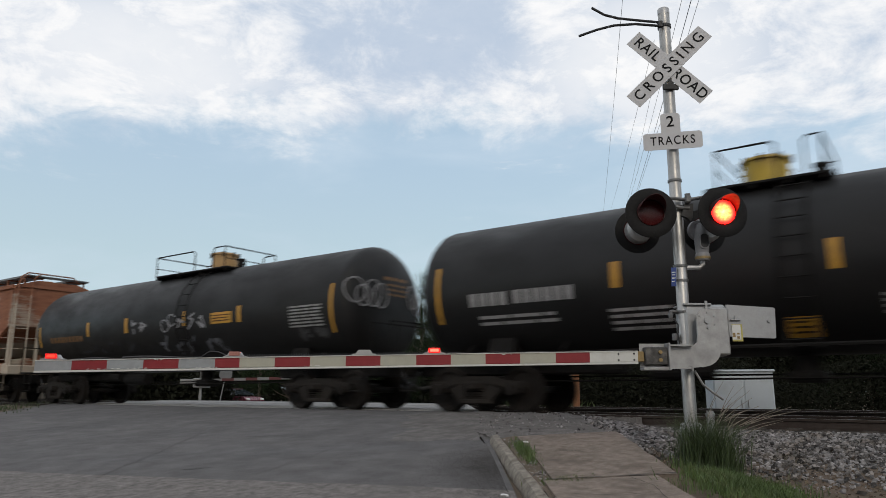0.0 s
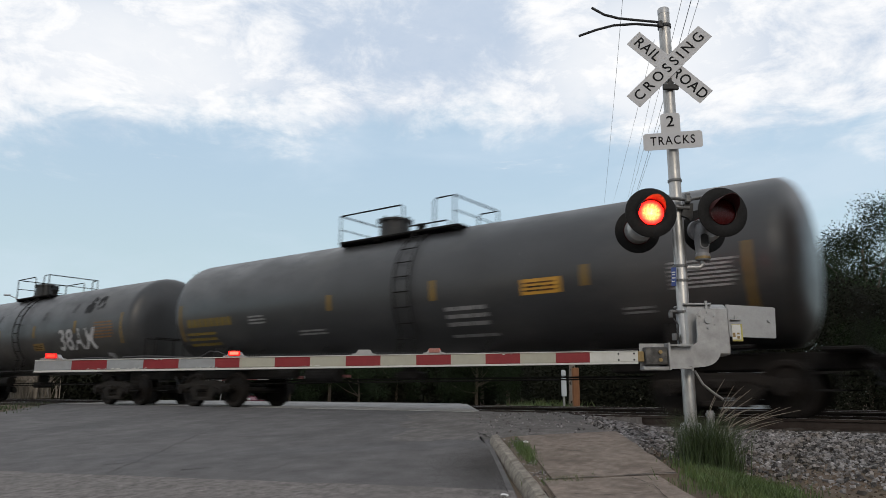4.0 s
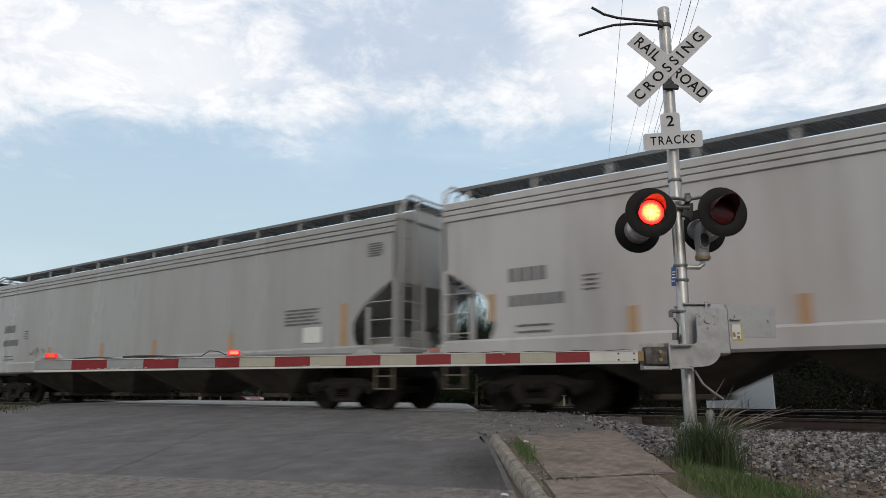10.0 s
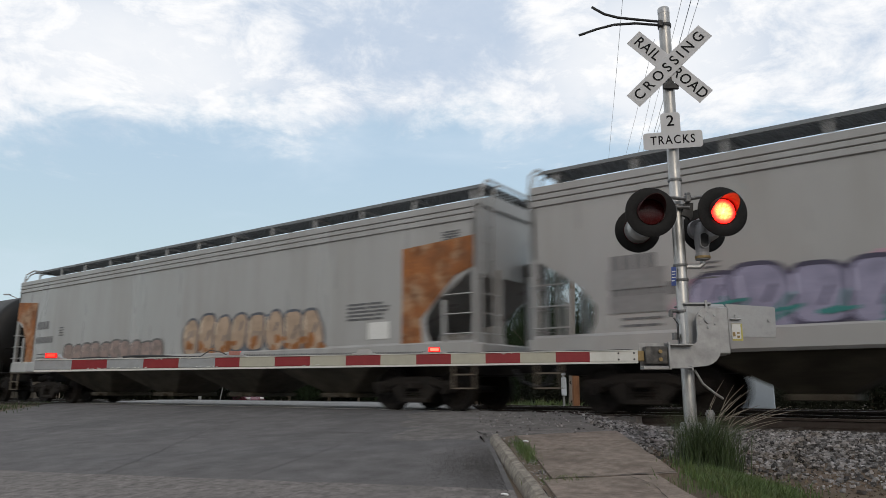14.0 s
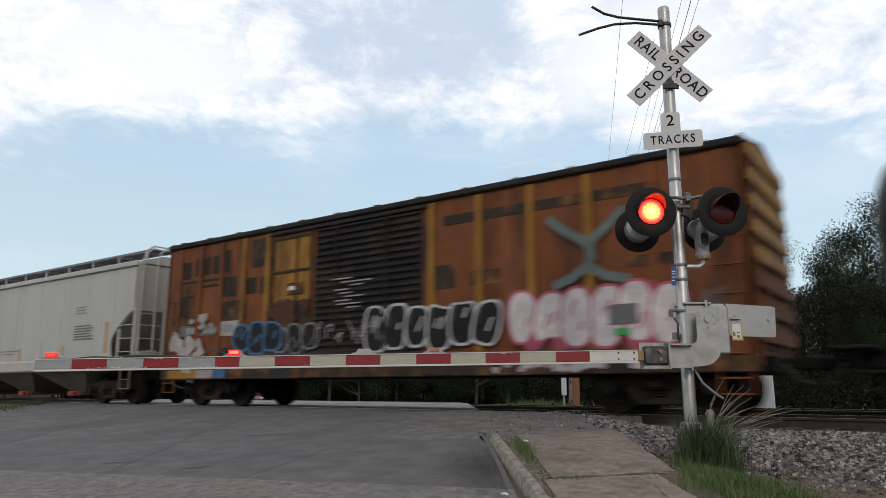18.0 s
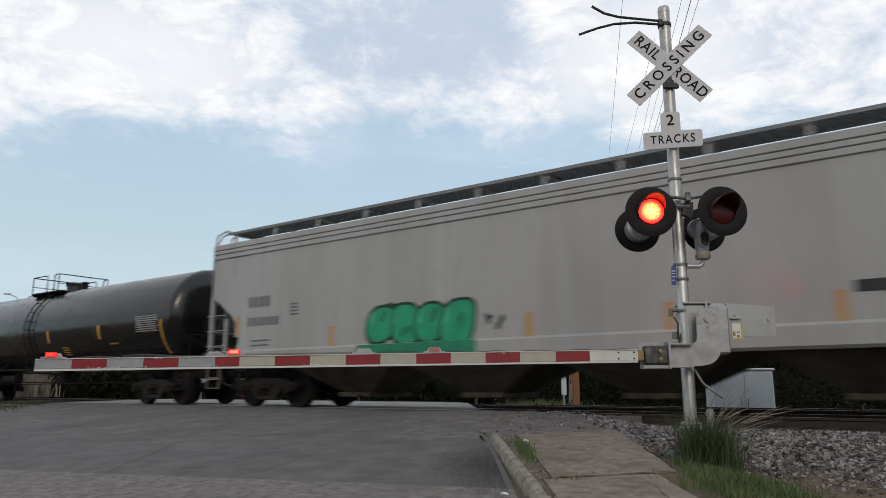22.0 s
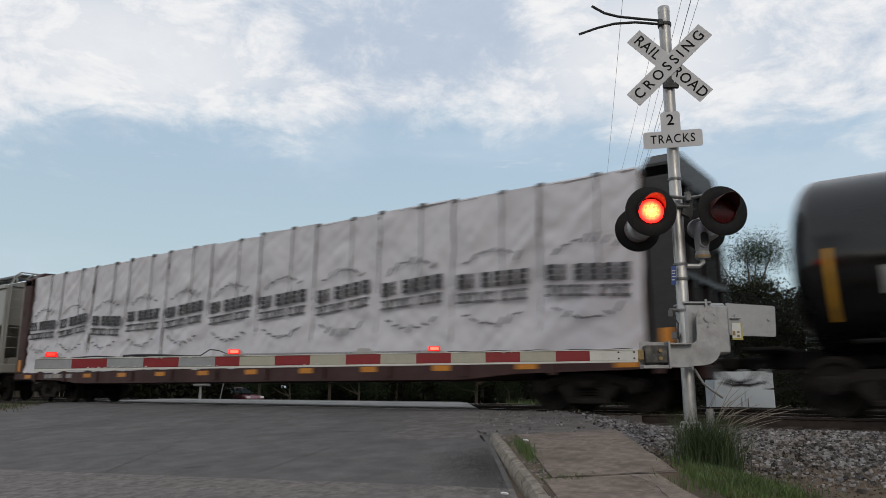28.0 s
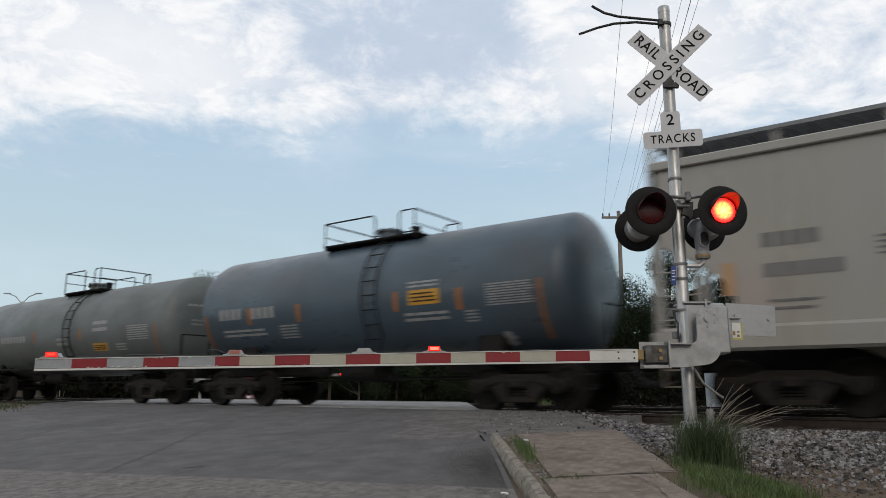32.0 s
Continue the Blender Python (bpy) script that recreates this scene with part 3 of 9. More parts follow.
M["tar"] = surface("tar_seal", (0.104, 0.100, 0.099), 0.95, 0, 0.25, 6, 0.2, 40)
crack(-4.15, 9.0, -4.45, 15.7, 0.05)
crack(-2.53, 7.3, -0.3, 14.1, 0.022)
crack(-7.6, 11.0, -7.9, 17.5, 0.045)
crack(-6.5, 12.6, -1.2, 11.9, 0.03)
crack(-4.55, 9.88, -4.05, 9.92, 0.07)
crack(-3.22, 9.07, -2.9, 9.10, 0.06)
crack(-0.5, 8.9, 0.62, 9.3, 0.02)

# gravelly wash of loose chips beside the kerb
chips = Build()


CORNERS = [(i, j, k) for i in (-1, 1) for j in (-1, 1) for k in (-1, 1)]
SIDES = [(0, 1, 3, 2), (4, 6, 7, 5), (0, 4, 5, 1), (2, 3, 7, 6), (0, 2, 6, 4), (1, 5, 7, 3)]


def stone(b, c, r, rng):
    """A broken angular stone: a jittered block, tumbled."""
    t = rng.uniform(0, 6.28)
    ct, st = math.cos(t), math.sin(t)
    tip = rng.uniform(-0.6, 0.6)
    fx, fy, fz = rng.uniform(0.55, 1.1), rng.uniform(0.45, 0.9), rng.uniform(0.35, 0.7)
    vs_ = []
    for i, j, k in CORNERS:
        x, y, z = i * fx * rng.uniform(0.55, 1.0), j * fy * rng.uniform(0.55, 1.0), k * fz * rng.uniform(0.55, 1.0)
        x, z = x + tip * z, z - tip * x
        vs_.append((c[0] + r * (ct * x - st * y), c[1] + r * (st * x + ct * y), c[2] + r * z))
    b.add(vs_, SIDES)


for _ in range(11000):
    near = rng.random() < 0.88
    v = 0.60 - abs(rng.gauss(0.0, 0.34))
    u = rng.gauss(8.1, 0.75) if near else rng.uniform(5.2, 11.2)
    p = at(v, u)
    stone(chips, (p.x, p.y, road_surface(p.x, p.y) + 0.012), rng.uniform(0.0015, 0.0042), rng)
tagged(solid("loose_chips", chips, M["chip"], fix=False), "dark loose stone chips washed against the kerb", "gravel", kind="stuff")

# kerb, in cast lengths
for i, (u0, u1) in enumerate(((-11.8, -8.2), (-8.18, -4.6), (-4.58, -1.0), (-0.98, 2.58), (2.6, 4.4), (4.42, 6.2), (6.22, 7.95), (7.97, 9.0), (9.02, 10.12))):
    b = Build()
    n = 8
    for k in range(n):
        ua, ub = u0 + (u1 - u0) * k / n, u0 + (u1 - u0) * (k + 1) / n
        ring = []
        for u in (ua, ub):
            jig = 0.018 * noise.noise(Vector((u * 2.3, 7, 1)))
            wear = 0.02 * noise.noise(Vector((u * 5.1, 2, 9)))
            for v, dz in ((0.64, -0.1), (0.65 + jig, 0.045 + wear), (0.685 + jig, 0.09 + wear), (0.755 + jig, 0.10 + wear), (0.785 + jig, 0.075), (0.79, -0.1)):
                p = at(v + 0.028 * min(10.0 - u, 7.4), u)
                ring.append((p.x, p.y, road_z(p.y) + dz))
        b.add(ring, [(j, j + 1, 7 + j, 6 + j) for j in range(5)] + ([(0, 1, 2, 3, 4, 5)] if k == 0 else []) + ([(11, 10, 9, 8, 7, 6)] if k == n - 1 else []))
    tagged(solid("kerb", b, M["kerb"], smooth=True), "chipped concrete kerb with worn edge", "kerb", "kerb stones", "structure")

# sidewalk slabs
for i, (v0, v1, u0, u1) in enumerate(((1.03, 2.38, 6.90, 10.02), (0.94, 2.0, 3.4, 6.86), (0.94, 2.0, -0.1, 3.37), (0.94, 2.0, -3.6, -0.13), (0.94, 2.0, -7.1, -3.63), (0.94, 2.0, -10.6, -7.13))):
    b = Build()
    n, m = 10, 6
    verts = []
    for a in range(n + 1):
        for c in range(m + 1):
            v, u = v0 + (v1 - (0.18 * (1 - a / n) if i == 0 else 0) - v0) * c / m, u0 + (u1 - u0) * a / n
            p = at(v + 0.02 * noise.noise(Vector((v, u * 2, 1))), u + 0.03 * noise.noise(Vector((v * 2, u, 5))))
            verts.append((p.x, p.y, road_z(p.y) + 0.085 + 0.006 * noise.noise(Vector((v * 3, u * 3, 2)))))
    top = len(verts)
    verts += [(x, y, z - 0.14) for x, y, z in verts]
    faces = [(a * (m + 1) + c, a * (m + 1) + c + 1, (a + 1) * (m + 1) + c + 1, (a + 1) * (m + 1) + c) for a in range(n) for c in range(m)]
    rim = [c for c in range(m + 1)] + [a * (m + 1) + m for a in range(1, n + 1)] + [n * (m + 1) + c for c in range(m - 1, -1, -1)] + [a * (m + 1) for a in range(n - 1, 0, -1)]
    faces += [(rim[k], rim[(k + 1) % len(rim)], rim[(k + 1) % len(rim)] + top, rim[k] + top) for k in range(len(rim))]
    tagged(solid("sidewalk", b.add(verts, faces), M["concrete"]), "stained tan concrete sidewalk slab with cracked joint", "sidewalk", "sidewalk slabs", "structure")

# hairline cracks and a spalled joint across the slabs
def slab_crack(pts, w):
    b = Build()
    L_, R_ = [], []
    n = 0
    for (v0, u0), (v1, u1) in zip(pts, pts[1:]):
        for k in range(8):
            t = k / 8
            v = v0 + (v1 - v0) * t + 0.02 * noise.noise(Vector((v0 * 7 + t * 5, u0, 2)))
            u = u0 + (u1 - u0) * t + 0.02 * noise.noise(Vector((v0, u0 * 7 + t * 5, 6)))
            ww = w * (0.4 + abs(noise.noise(Vector((t * 9, v1, u0)))) * 1.6)
            for s_, lst in ((-1, L_), (1, R_)):
                p = at(v + s_ * ww * 0.3, u + s_ * ww * 0.5)
                lst.append((p.x, p.y, road_z(p.y) + 0.0965))
            n += 1
    tagged(solid("slab_crack", b.add(L_ + R_, [(i, i + 1, n + i + 1, n + i) for i in range(n - 1)]), M["ballast_dark"], fix=False), "dirt-filled crack in the sidewalk slab", "crack", kind="structure")


slab_crack([(1.7, 6.88), (1.82, 6.4), (1.78, 5.8), (1.9, 5.2)], 0.012)
slab_crack([(1.1, 6.2), (1.45, 6.05), (1.8, 6.15)], 0.010)
slab_crack([(1.2, 8.6), (1.6, 8.4), (2.0, 8.55)], 0.007)
slab_crack([(0.98, 6.88), (1.5, 6.87), (2.0, 6.89), (2.2, 6.88)], 0.03)

# worn apron of dirt and broken asphalt between the slab's end and the rails
ap = Build()
verts, faces = [], []
n, m = 30, 44
for a in range(n + 1):
    for c in range(m + 1):
        v = -1.6 + 5.15 * c / m
        u = 9.6 + 5.0 * a / n
        if v < 0.62:
            u = 10.3 + (u - 9.6) * 0.86       # past the kerb's end
        p = at(v + 0.15 * noise.noise(Vector((u * 2, v, 3))), u)
        lift = smooth(-1.5, 0.7, v)
        rough_ = 0.035 * noise.noise(Vector((p.x * 2.2, p.y * 2.2, 8))) + 0.012 * noise.noise(Vector((p.x * 9, p.y * 9, 2)))
        z = road_surface(p.x, p.y) - 0.012 - 0.05 * (1 - smooth(10.25, 10.7, u)) * (1 - smooth(0.55, 0.75, v)) + (0.034 + rough_) * lift
        k = smooth(2.2, 3.2, v)
        z += (ground_z(p.x, p.y) - 0.06 - z) * k
        verts.append((p.x, min(p.y, 12.62), z if p.y < 12.5 else -0.03))
faces = [(a * (m + 1) + c, a * (m + 1) + c + 1, (a + 1) * (m + 1) + c + 1, (a + 1) * (m + 1) + c) for a in range(n) for c in range(m)]
tagged(solid("gravel_apron", ap.add(verts, faces), M["apron"], fix=False, smooth=True), "broken asphalt and dirt apron before the rails", "apron", kind="structure")
rub = Build()
rr = random.Random(12)
for _ in range(800):
    v, u = rr.uniform(0.6, 2.6), rr.uniform(9.9, 13.6)
    if rr.random() > 0.35 + 0.4 * noise.noise(Vector((v * 2, u * 1.5, 3))):
        continue
    p = at(v, u)
    if p.y < 12.4:
        stone(rub, (p.x, p.y, road_z(p.y) + 0.045), rr.uniform(0.006, 0.022), rr)
for _ in range(900):
    v, u = rr.gauss(0.93, 0.06), rr.uniform(4.5, 10.0)
    p = at(v + 0.02 * (10 - u), u)
    stone(rub, (p.x, p.y, road_z(p.y) + 0.055), rr.uniform(0.005, 0.02), rr)
tagged(solid("rubble", rub, M["stone"], fix=False), "scattered small rubble on the apron and kerb strip", "rubble", kind="stuff")
# dirt strip between kerb and sidewalk
ds = Build()
verts = []
for i in range(81):
    u = -11.0 + 21.1 * i / 80
    for k, v in enumerate((0.80, 0.9, 1.0, 1.12)):
        p = at(v + 0.026 * min(10 - u, 7.4) * (1 - k / 4), u)
        verts.append((p.x, p.y, road_z(p.y) + 0.06 + 0.03 * noise.noise(Vector((u * 3, v * 6, 4)))))
ds.add(verts, [(i * 4 + k, i * 4 + k + 1, i * 4 + k + 5, i * 4 + k + 4) for i in range(80) for k in range(3)])
tagged(solid("kerb_strip", ds, M["earth"], fix=False, smooth=True), "strip of dirt between kerb and sidewalk", "dirt strip", kind="structure")

M["clod"] = surface("dirty_clod", (0.15, 0.115, 0.085), 0.95, 0, 0.3, 12, 0.3, 60, (0.07, 0.05, 0.036), 0.6, 1.5, 0.2, island_tint=0.6)
# track beds, ties and rails
for ty in (TRACK_Y, TRACK2_Y):
    bed = Build().prism([(ty - 2.5, -0.45), (ty - 1.65, -0.17), (ty + 1.65, -0.17), (ty + 2.5, -0.45)], -500, 160, "x")
    tagged(solid("track_bed", bed, M["ballast_dark"]), "dark oily ballast bed under the rails", "track bed", kind="structure")
    track = thing("railway_track", pose(0, ty, 0), "rusty steel rails on creosoted wooden ties", "railway track", "tracks at the crossing", "structure")
    prof = [(-0.07, -0.178), (-0.07, -0.165), (-0.012, -0.145), (-0.009, -0.05), (-0.036, -0.04), (-0.036, -0.008), (-0.028, -0.002),
            (0.028, -0.002), (0.036, -0.008), (0.036, -0.04), (0.009, -0.05), (0.012, -0.145), (0.07, -0.165), (0.07, -0.178)]
    for s in (-1, 1):
        part("rail", Build().prism([(s * 0.755 + a, z) for a, z in prof], -450, 140, "x"), M["rail"], track)
        part("rail_head", Build().box(-450, 140, s * 0.755 - 0.026, s * 0.755 + 0.026, -0.003, 0.0), M["rail_head"], track, "polished running surface")
    tie = Build().box(-0.11, 0.11, -1.3, 1.3, -0.34, -0.155, 0.015).mesh("tie", M["tie"])
    for i in range(90):
        x = -36 + i * 0.52
        part("tie", tie, None, track, m=pose(x, 0, rng.uniform(-0.01, 0.01), 0, 0, rng.uniform(-1.5, 1.5)))
# crossing panels between and beside the rails, where the road passes
for ty in (TRACK_Y, TRACK2_Y):
    for y0, y1 in ((ty - 0.66, ty + 0.66), (ty + 0.80, TRACK2_Y - 0.85 if ty == TRACK_Y else ty + 1.75)):
        for k in range(6):
            lo = [(-13.1 + 13.9 * k / 6 + 0.01), (-13.1 + 13.9 * (k + 1) / 6 - 0.01)]
            quad = []
            for v, y in ((lo[0], y0), (lo[1], y0), (lo[1], y1), (lo[0], y1)):
                u = (y - VY * v) / UY
                p = at(v, u)
                quad.append((p.x, p.y))
            tagged(solid("crossing_panel", Build().prism(quad, -0.2, 0.004, "z"), M["panel_concrete"]), "grey crossing panel between the rails", "crossing panel", "crossing panels", "structure")

# loose light ballast along the near side, beyond the sidewalk
bal = Build()
for _ in range(46000):
    x = rng.uniform(-7.0, 4.5)
    y = rng.triangular(8.0, 12.25, 11.3)
    v, u = VX * x + VY * y, UX * x + UY * y
    if v < 2.36 + 0.12 * noise.noise(Vector((x, y, 0))) or u < 7.4 + 0.4 * noise.noise(Vector((x * 0.8, y, 5))) or (v < 0.9):
        continue
    if y < 9.6 and rng.random() < 0.45:
        continue
    heap = 0.06 * smooth(9.5, 11.2, y) * (1 - smooth(11.5, 12.1, y))
    stone(bal, (x, y, ground_z(x, y) + heap + rng.uniform(0, 0.03)), 0.009 + 0.032 * rng.random() ** 2.6, rng)
tagged(solid("ballast_stones", bal, M["stone"], fix=False), "loose pale grey ballast stones beside the track", "ballast", kind="stuff")


soil = Build()
for _ in range(9000):
    x, y = rng.uniform(-5.0, 4.5), rng.triangular(6.6, 10.4, 8.6)
    v, u = VX * x + VY * y, UX * x + UY * y
    if v < 2.3 or u < 5.6:
        continue
    stone(soil, (x, y, ground_z(x, y) + rng.uniform(-0.004, 0.008)), 0.004 + 0.016 * rng.random() ** 2.5, rng)
tagged(solid("dirt_clods", soil, M["clod"], fix=False), "brown clods and small stones at the ballast's foot", "gravel", kind="stuff")


# ---- grass and weeds ----
def blades(name, count, centre, spread, height, material, label, rng, lean=(0, 0), width=0.006):
    b = Build()
    for _ in range(count):
        v = centre[0] + rng.gauss(0, spread[0])
        u = centre[1] + rng.gauss(0, spread[1])
        p = at(v, u)
        h = height * rng.uniform(0.45, 1.15)
        a = rng.uniform(0, 6.28)
        dx, dy = math.cos(a) * width, math.sin(a) * width
        bx, by = rng.gauss(lean[0], 0.32) * h, rng.gauss(lean[1], 0.32) * h
        z = ground_z(p.x, p.y)
        if v < 2.45:
            z = max(z, road_z(p.y) + 0.05)
        pts = [(p.x, p.y, z - 0.02), (p.x + bx * 0.25, p.y + by * 0.25, z + h * 0.5), (p.x + bx, p.y + by, z + h)]
        b.add([(pts[0][0] - dx, pts[0][1] - dy, pts[0][2]), (pts[0][0] + dx, pts[0][1] + dy, pts[0][2]),
               (pts[1][0] + dx * 0.8, pts[1][1] + dy * 0.8, pts[1][2]), (pts[1][0] - dx * 0.8, pts[1][1] - dy * 0.8, pts[1][2]), pts[2]],
              [(0, 1, 2, 3), (3, 2, 4)])
    return tagged(solid(name, b, material, fix=False), label, "grass", kind="stuff")


rng = random.Random(8)
blades("weed_clump", 1500, (2.95, 8.12), (0.15, 0.13), 0.60, M["weed"], "tall dark weeds round the signal base", rng, width=0.0034)
blades("grass_patch", 5200, (2.98, 7.25), (0.24, 0.26), 0.13, M["grass"], "bright green grass beside the sidewalk", rng, width=0.004)
blades("grass_patch", 3600, (3.5, 6.45), (0.55, 0.14), 0.085, M["grass"], "short green grass at the foot of the ballast", rng, width=0.004)
blades("grass_patch", 1500, (2.6, 6.6), (0.2, 0.35), 0.06, M["grass"], "thin grass at the sidewalk's edge", rng, width=0.004)
blades("kerb_grass", 800, (0.98, 8.7), (0.05, 0.4), 0.09, M["grass"], "grass tuft growing between kerb and sidewalk", rng, width=0.004)
blades("kerb_grass", 450, (1.15, 6.88), (0.13, 0.07), 0.06, M["grass"], "sparse grass in the sidewalk's joint", rng, width=0.004)
blades("verge_grass", 2500, (-14.4, 20.5), (0.8, 1.6), 0.06, M["weed"], "grass verge across the road", rng, width=0.012)
blades("far_verge_grass", 1300, (4.1, 29.5), (0.55, 1.5), 0.45, M["grass"], "grass bank beyond the tracks", rng, width=0.03)
blades("dry_grass_bank", 1600, (-23.3, 40.0), (0.55, 0.4), 1.35, M["straw"], "dry tan grass bank beyond the tracks", rng, width=0.03)
seeds = Build()
stems = Build()
for _ in range(24):
    p = at(2.98 + rng.gauss(0, 0.1), 8.15 + rng.gauss(0, 0.08))
    z = ground_z(p.x, p.y)
    a = rng.uniform(0.25, 1.05)
    h = rng.uniform(0.75, 1.12)
    lean = h * a * 0.95
    pts = []
    for k in range(7):
        t = k / 6
        pts.append(p + Vector((VX, VY, 0)) * (lean * t * t) + Vector((0, 0, h * (t - 0.34 * a * t * t) + z - p.z)))
    stems.tube(pts[:5], 0.0025, 4)
    seeds.tube([pts[4], pts[5], pts[6]], 0.0045, 5, 0.0015)
tagged(solid("weed_stems", stems, M["weed"], fix=False), "thin weed stems leaning with the wind", "weeds", kind="stuff")
tagged(solid("seed_heads", seeds, M["straw"], fix=False), "pale feathery seed heads on tall weeds", "weeds", kind="stuff")
for v, u in ((0.55, 6.61), (1.05, 9.27)):
    p = at(v, u)
    z = road_z(p.y) + (0.02 if v < 0.7 else 0.10)
    tagged(solid("litter", Build().box(-0.035, 0.035, -0.02, 0.02, 0, 0.012, 0.005).box(-0.012, 0.03, -0.03, 0.006, 0.01, 0.02, 0.004), M["rubbish"], pose(p.x, p.y, z, 4, 6, rng.uniform(0, 180))), "crumpled scrap of white litter", "litter", "litter scraps")


# ---- the crossing signal ----
FLASHERS = []


def text_part(body, size, parent, m, material, label, align="CENTER", space=1.0):
    cu = bpy.data.curves.new("lettering", "FONT")
    cu.body, cu.size, cu.align_x, cu.align_y, cu.resolution_u = body, size, align, "CENTER", 4
    cu.extrude, cu.offset, cu.space_character = 0.001, size * 0.012, space
    tmp = new("lettering", cu)
    me = bpy.data.meshes.new_from_object(tmp.evaluated_get(bpy.context.evaluated_depsgraph_get()))
    bpy.data.objects.remove(tmp)
    me.materials.append(material)
    return part("lettering", me, None, parent, label, m)


sig = thing("crossing_signal", road_pose(2.9, 8.5, 0), "railroad crossing signal on a galvanised mast beside the sidewalk", "crossing signal")
M["band"] = surface("dull_steel_band", (0.16, 0.16, 0.16), 0.5, 0.6, 0.3, 20, 0.05)
part("mast", Build().lathe([(-0.05, 0.075), (1.0, 0.075), (1.004, 0.073), (5.30, 0.073)], 24, "z"), M["steel_pole"], sig, smooth=True)
part("mast_cap", Build().lathe([(5.275, 0.0755), (5.345, 0.0755), (5.355, 0.07), (5.358, 0.001)], 20, "z"), M["cast"], sig, smooth=True)
part("base_box", Build().box(-0.12, 0.12, -0.12, 0.12, -0.45, 0.02, 0.03).box(-0.1, 0.1, -0.1, 0.1, 0.0, 0.06, 0.02), M["cast"], sig, "weathered cast junction box base")
part("foundation", Build().cyl((0, 0, -0.9), (0, 0, -0.40), 0.3, 20), M["kerb"], sig)
part("conduit", Build().cyl((0.22, -0.03, -0.4), (0.22, -0.03, 0.14), 0.045, 12).cyl((0.22, -0.03, 0.14), (0.22, -0.03, 0.17), 0.055, 12).cyl((0.22, -0.03, 0.17), (0.22, -0.03, 0.2), 0.04, 12), M["cast"], sig, smooth=True)
part("cable_loop", Build().tube([(0.05, -0.1, 0.66), (0.13, -0.12, 0.5), (0.25, -0.12, 0.4), (0.36, -0.1, 0.33)], 0.014, 7), M["steel_pole"], sig)
for z, r in ((1.92, 0.08), (1.74, 0.079), (1.36, 0.082), (3.0, 0.078), (2.66, 0.082)):
    part("clamp_band", Build().lathe([(z - 0.014, r), (z - 0.014, r + 0.007), (z + 0.014, r + 0.007), (z + 0.014, r)], 20, "z"), M["band"], sig)
pieces("clamp_bolt", Build().box(-0.17, -0.07, -0.03, 0.03, 1.345, 1.385, 0.012).cyl((-0.16, -0.01, 1.29), (-0.16, -0.01, 1.36), 0.026, 10).box(-0.14, -0.07, -0.03, 0.03, 1.02, 1.055, 0.012).cyl((-0.125, -0.01, 1.02), (-0.125, -0.01, 1.10), 0.034, 10), M["band"], sig, "small dull clamp fittings")
part("clamp_lead", Build().tube([(-0.13, -0.02, 1.28), (-0.09, -0.05, 1.2), (-0.10, -0.05, 1.1), (-0.085, -0.05, 0.97)], 0.009, 6), M["cable"], sig)
plate = part("inventory_plate", Build().box(-0.03, 0.03, -0.004, 0.004, -0.115, 0.115, 0.002), M["blue_plate"], sig, "small blue enamel plate", m=pose(-0.105, -0.05, 1.78, 0, 3, -38))
pieces("plate_print", Build().box(-0.022, 0.022, -0.006, -0.004, 0.05, 0.062).box(-0.022, 0.018, -0.006, -0.004, 0.02, 0.03).box(-0.022, 0.022, -0.006, -0.004, -0.02, -0.008).box(-0.022, 0.012, -0.006, -0.004, -0.06, -0.05), M["pale_bar"], plate)
# crossarm pipe with two bent leads at the mast's top
arm = Build()
arm.tube([(-0.05, -0.08, 5.12), (-0.35, -0.08, 5.15), (-0.62, -0.08, 5.18), (-0.80, -0.08, 5.23), (-0.96, -0.08, 5.33)], 0.017, 8)
arm.tube([(-0.05, -0.08, 5.07), (-0.4, -0.08, 5.10), (-0.68, -0.08, 5.08), (-0.9, -0.08, 5.02), (-1.14, -0.08, 4.93)], 0.017, 8)
pieces("cable_lead", arm, M["black"], sig, "two bent black cable leads")
part("lead_bracket", Build().box(-0.11, -0.05, -0.11, -0.05, 5.05, 5.14, 0.01).lathe([(5.08, 0.078), (5.08, 0.086), (5.12, 0.086), (5.12, 0.078)], 20, "z"), M["black"], sig)

# crossbuck
for ang, words, y, half_len in ((-46.8, (("RAIL", -0.37), ("ROAD", 0.345)), -0.100, 0.618), (43.2, (("CROSSING", 0.0),), -0.112, 0.640)):
    board = part("crossbuck_board", Build().box(-half_len, half_len, -0.003, 0.003, -0.1145, 0.1145, 0.002), M["sign_white"], sig, "grey-white sign board", m=pose(0, 0, 0, 0, 0, -12.5) @ Matrix.Translation((0.013, y, 4.489)) @ pose(0, 0, 0, 0, -ang, 0))
    for body, x in words:
        text_part(body, 0.190, board, pose(x, -0.0045, 0, 90, 0, 0) @ Matrix.Diagonal((0.92, 1, 1, 1)), M["letter"], "black letters " + body, space=1.12 if len(body) < 5 else 1.52)
part("sign_bracket", Build().box(-0.1, 0.1, -0.11, -0.07, 4.18, 4.26, 0.01).prism([(-0.05, 4.24), (0.05, 4.24), (0.0, 4.36)], -0.108, -0.1), M["black"], sig)
def rounded(w, h, r, low=True):
    """Outline of a plate with rounded corners; its lower ones square if low is false."""
    out = []
    for cx, cz, a0 in ((w - r, h - r, 0), (r - w, h - r, 90), (r - w, r - h, 180), (w - r, r - h, 270)):
        if not low and cz < 0:
            out.append((math.copysign(w, cx), -h))
            continue
        out += [(cx + r * math.cos(radians(a0 + 22.5 * k)), cz + r * math.sin(radians(a0 + 22.5 * k))) for k in range(5)]
    return out


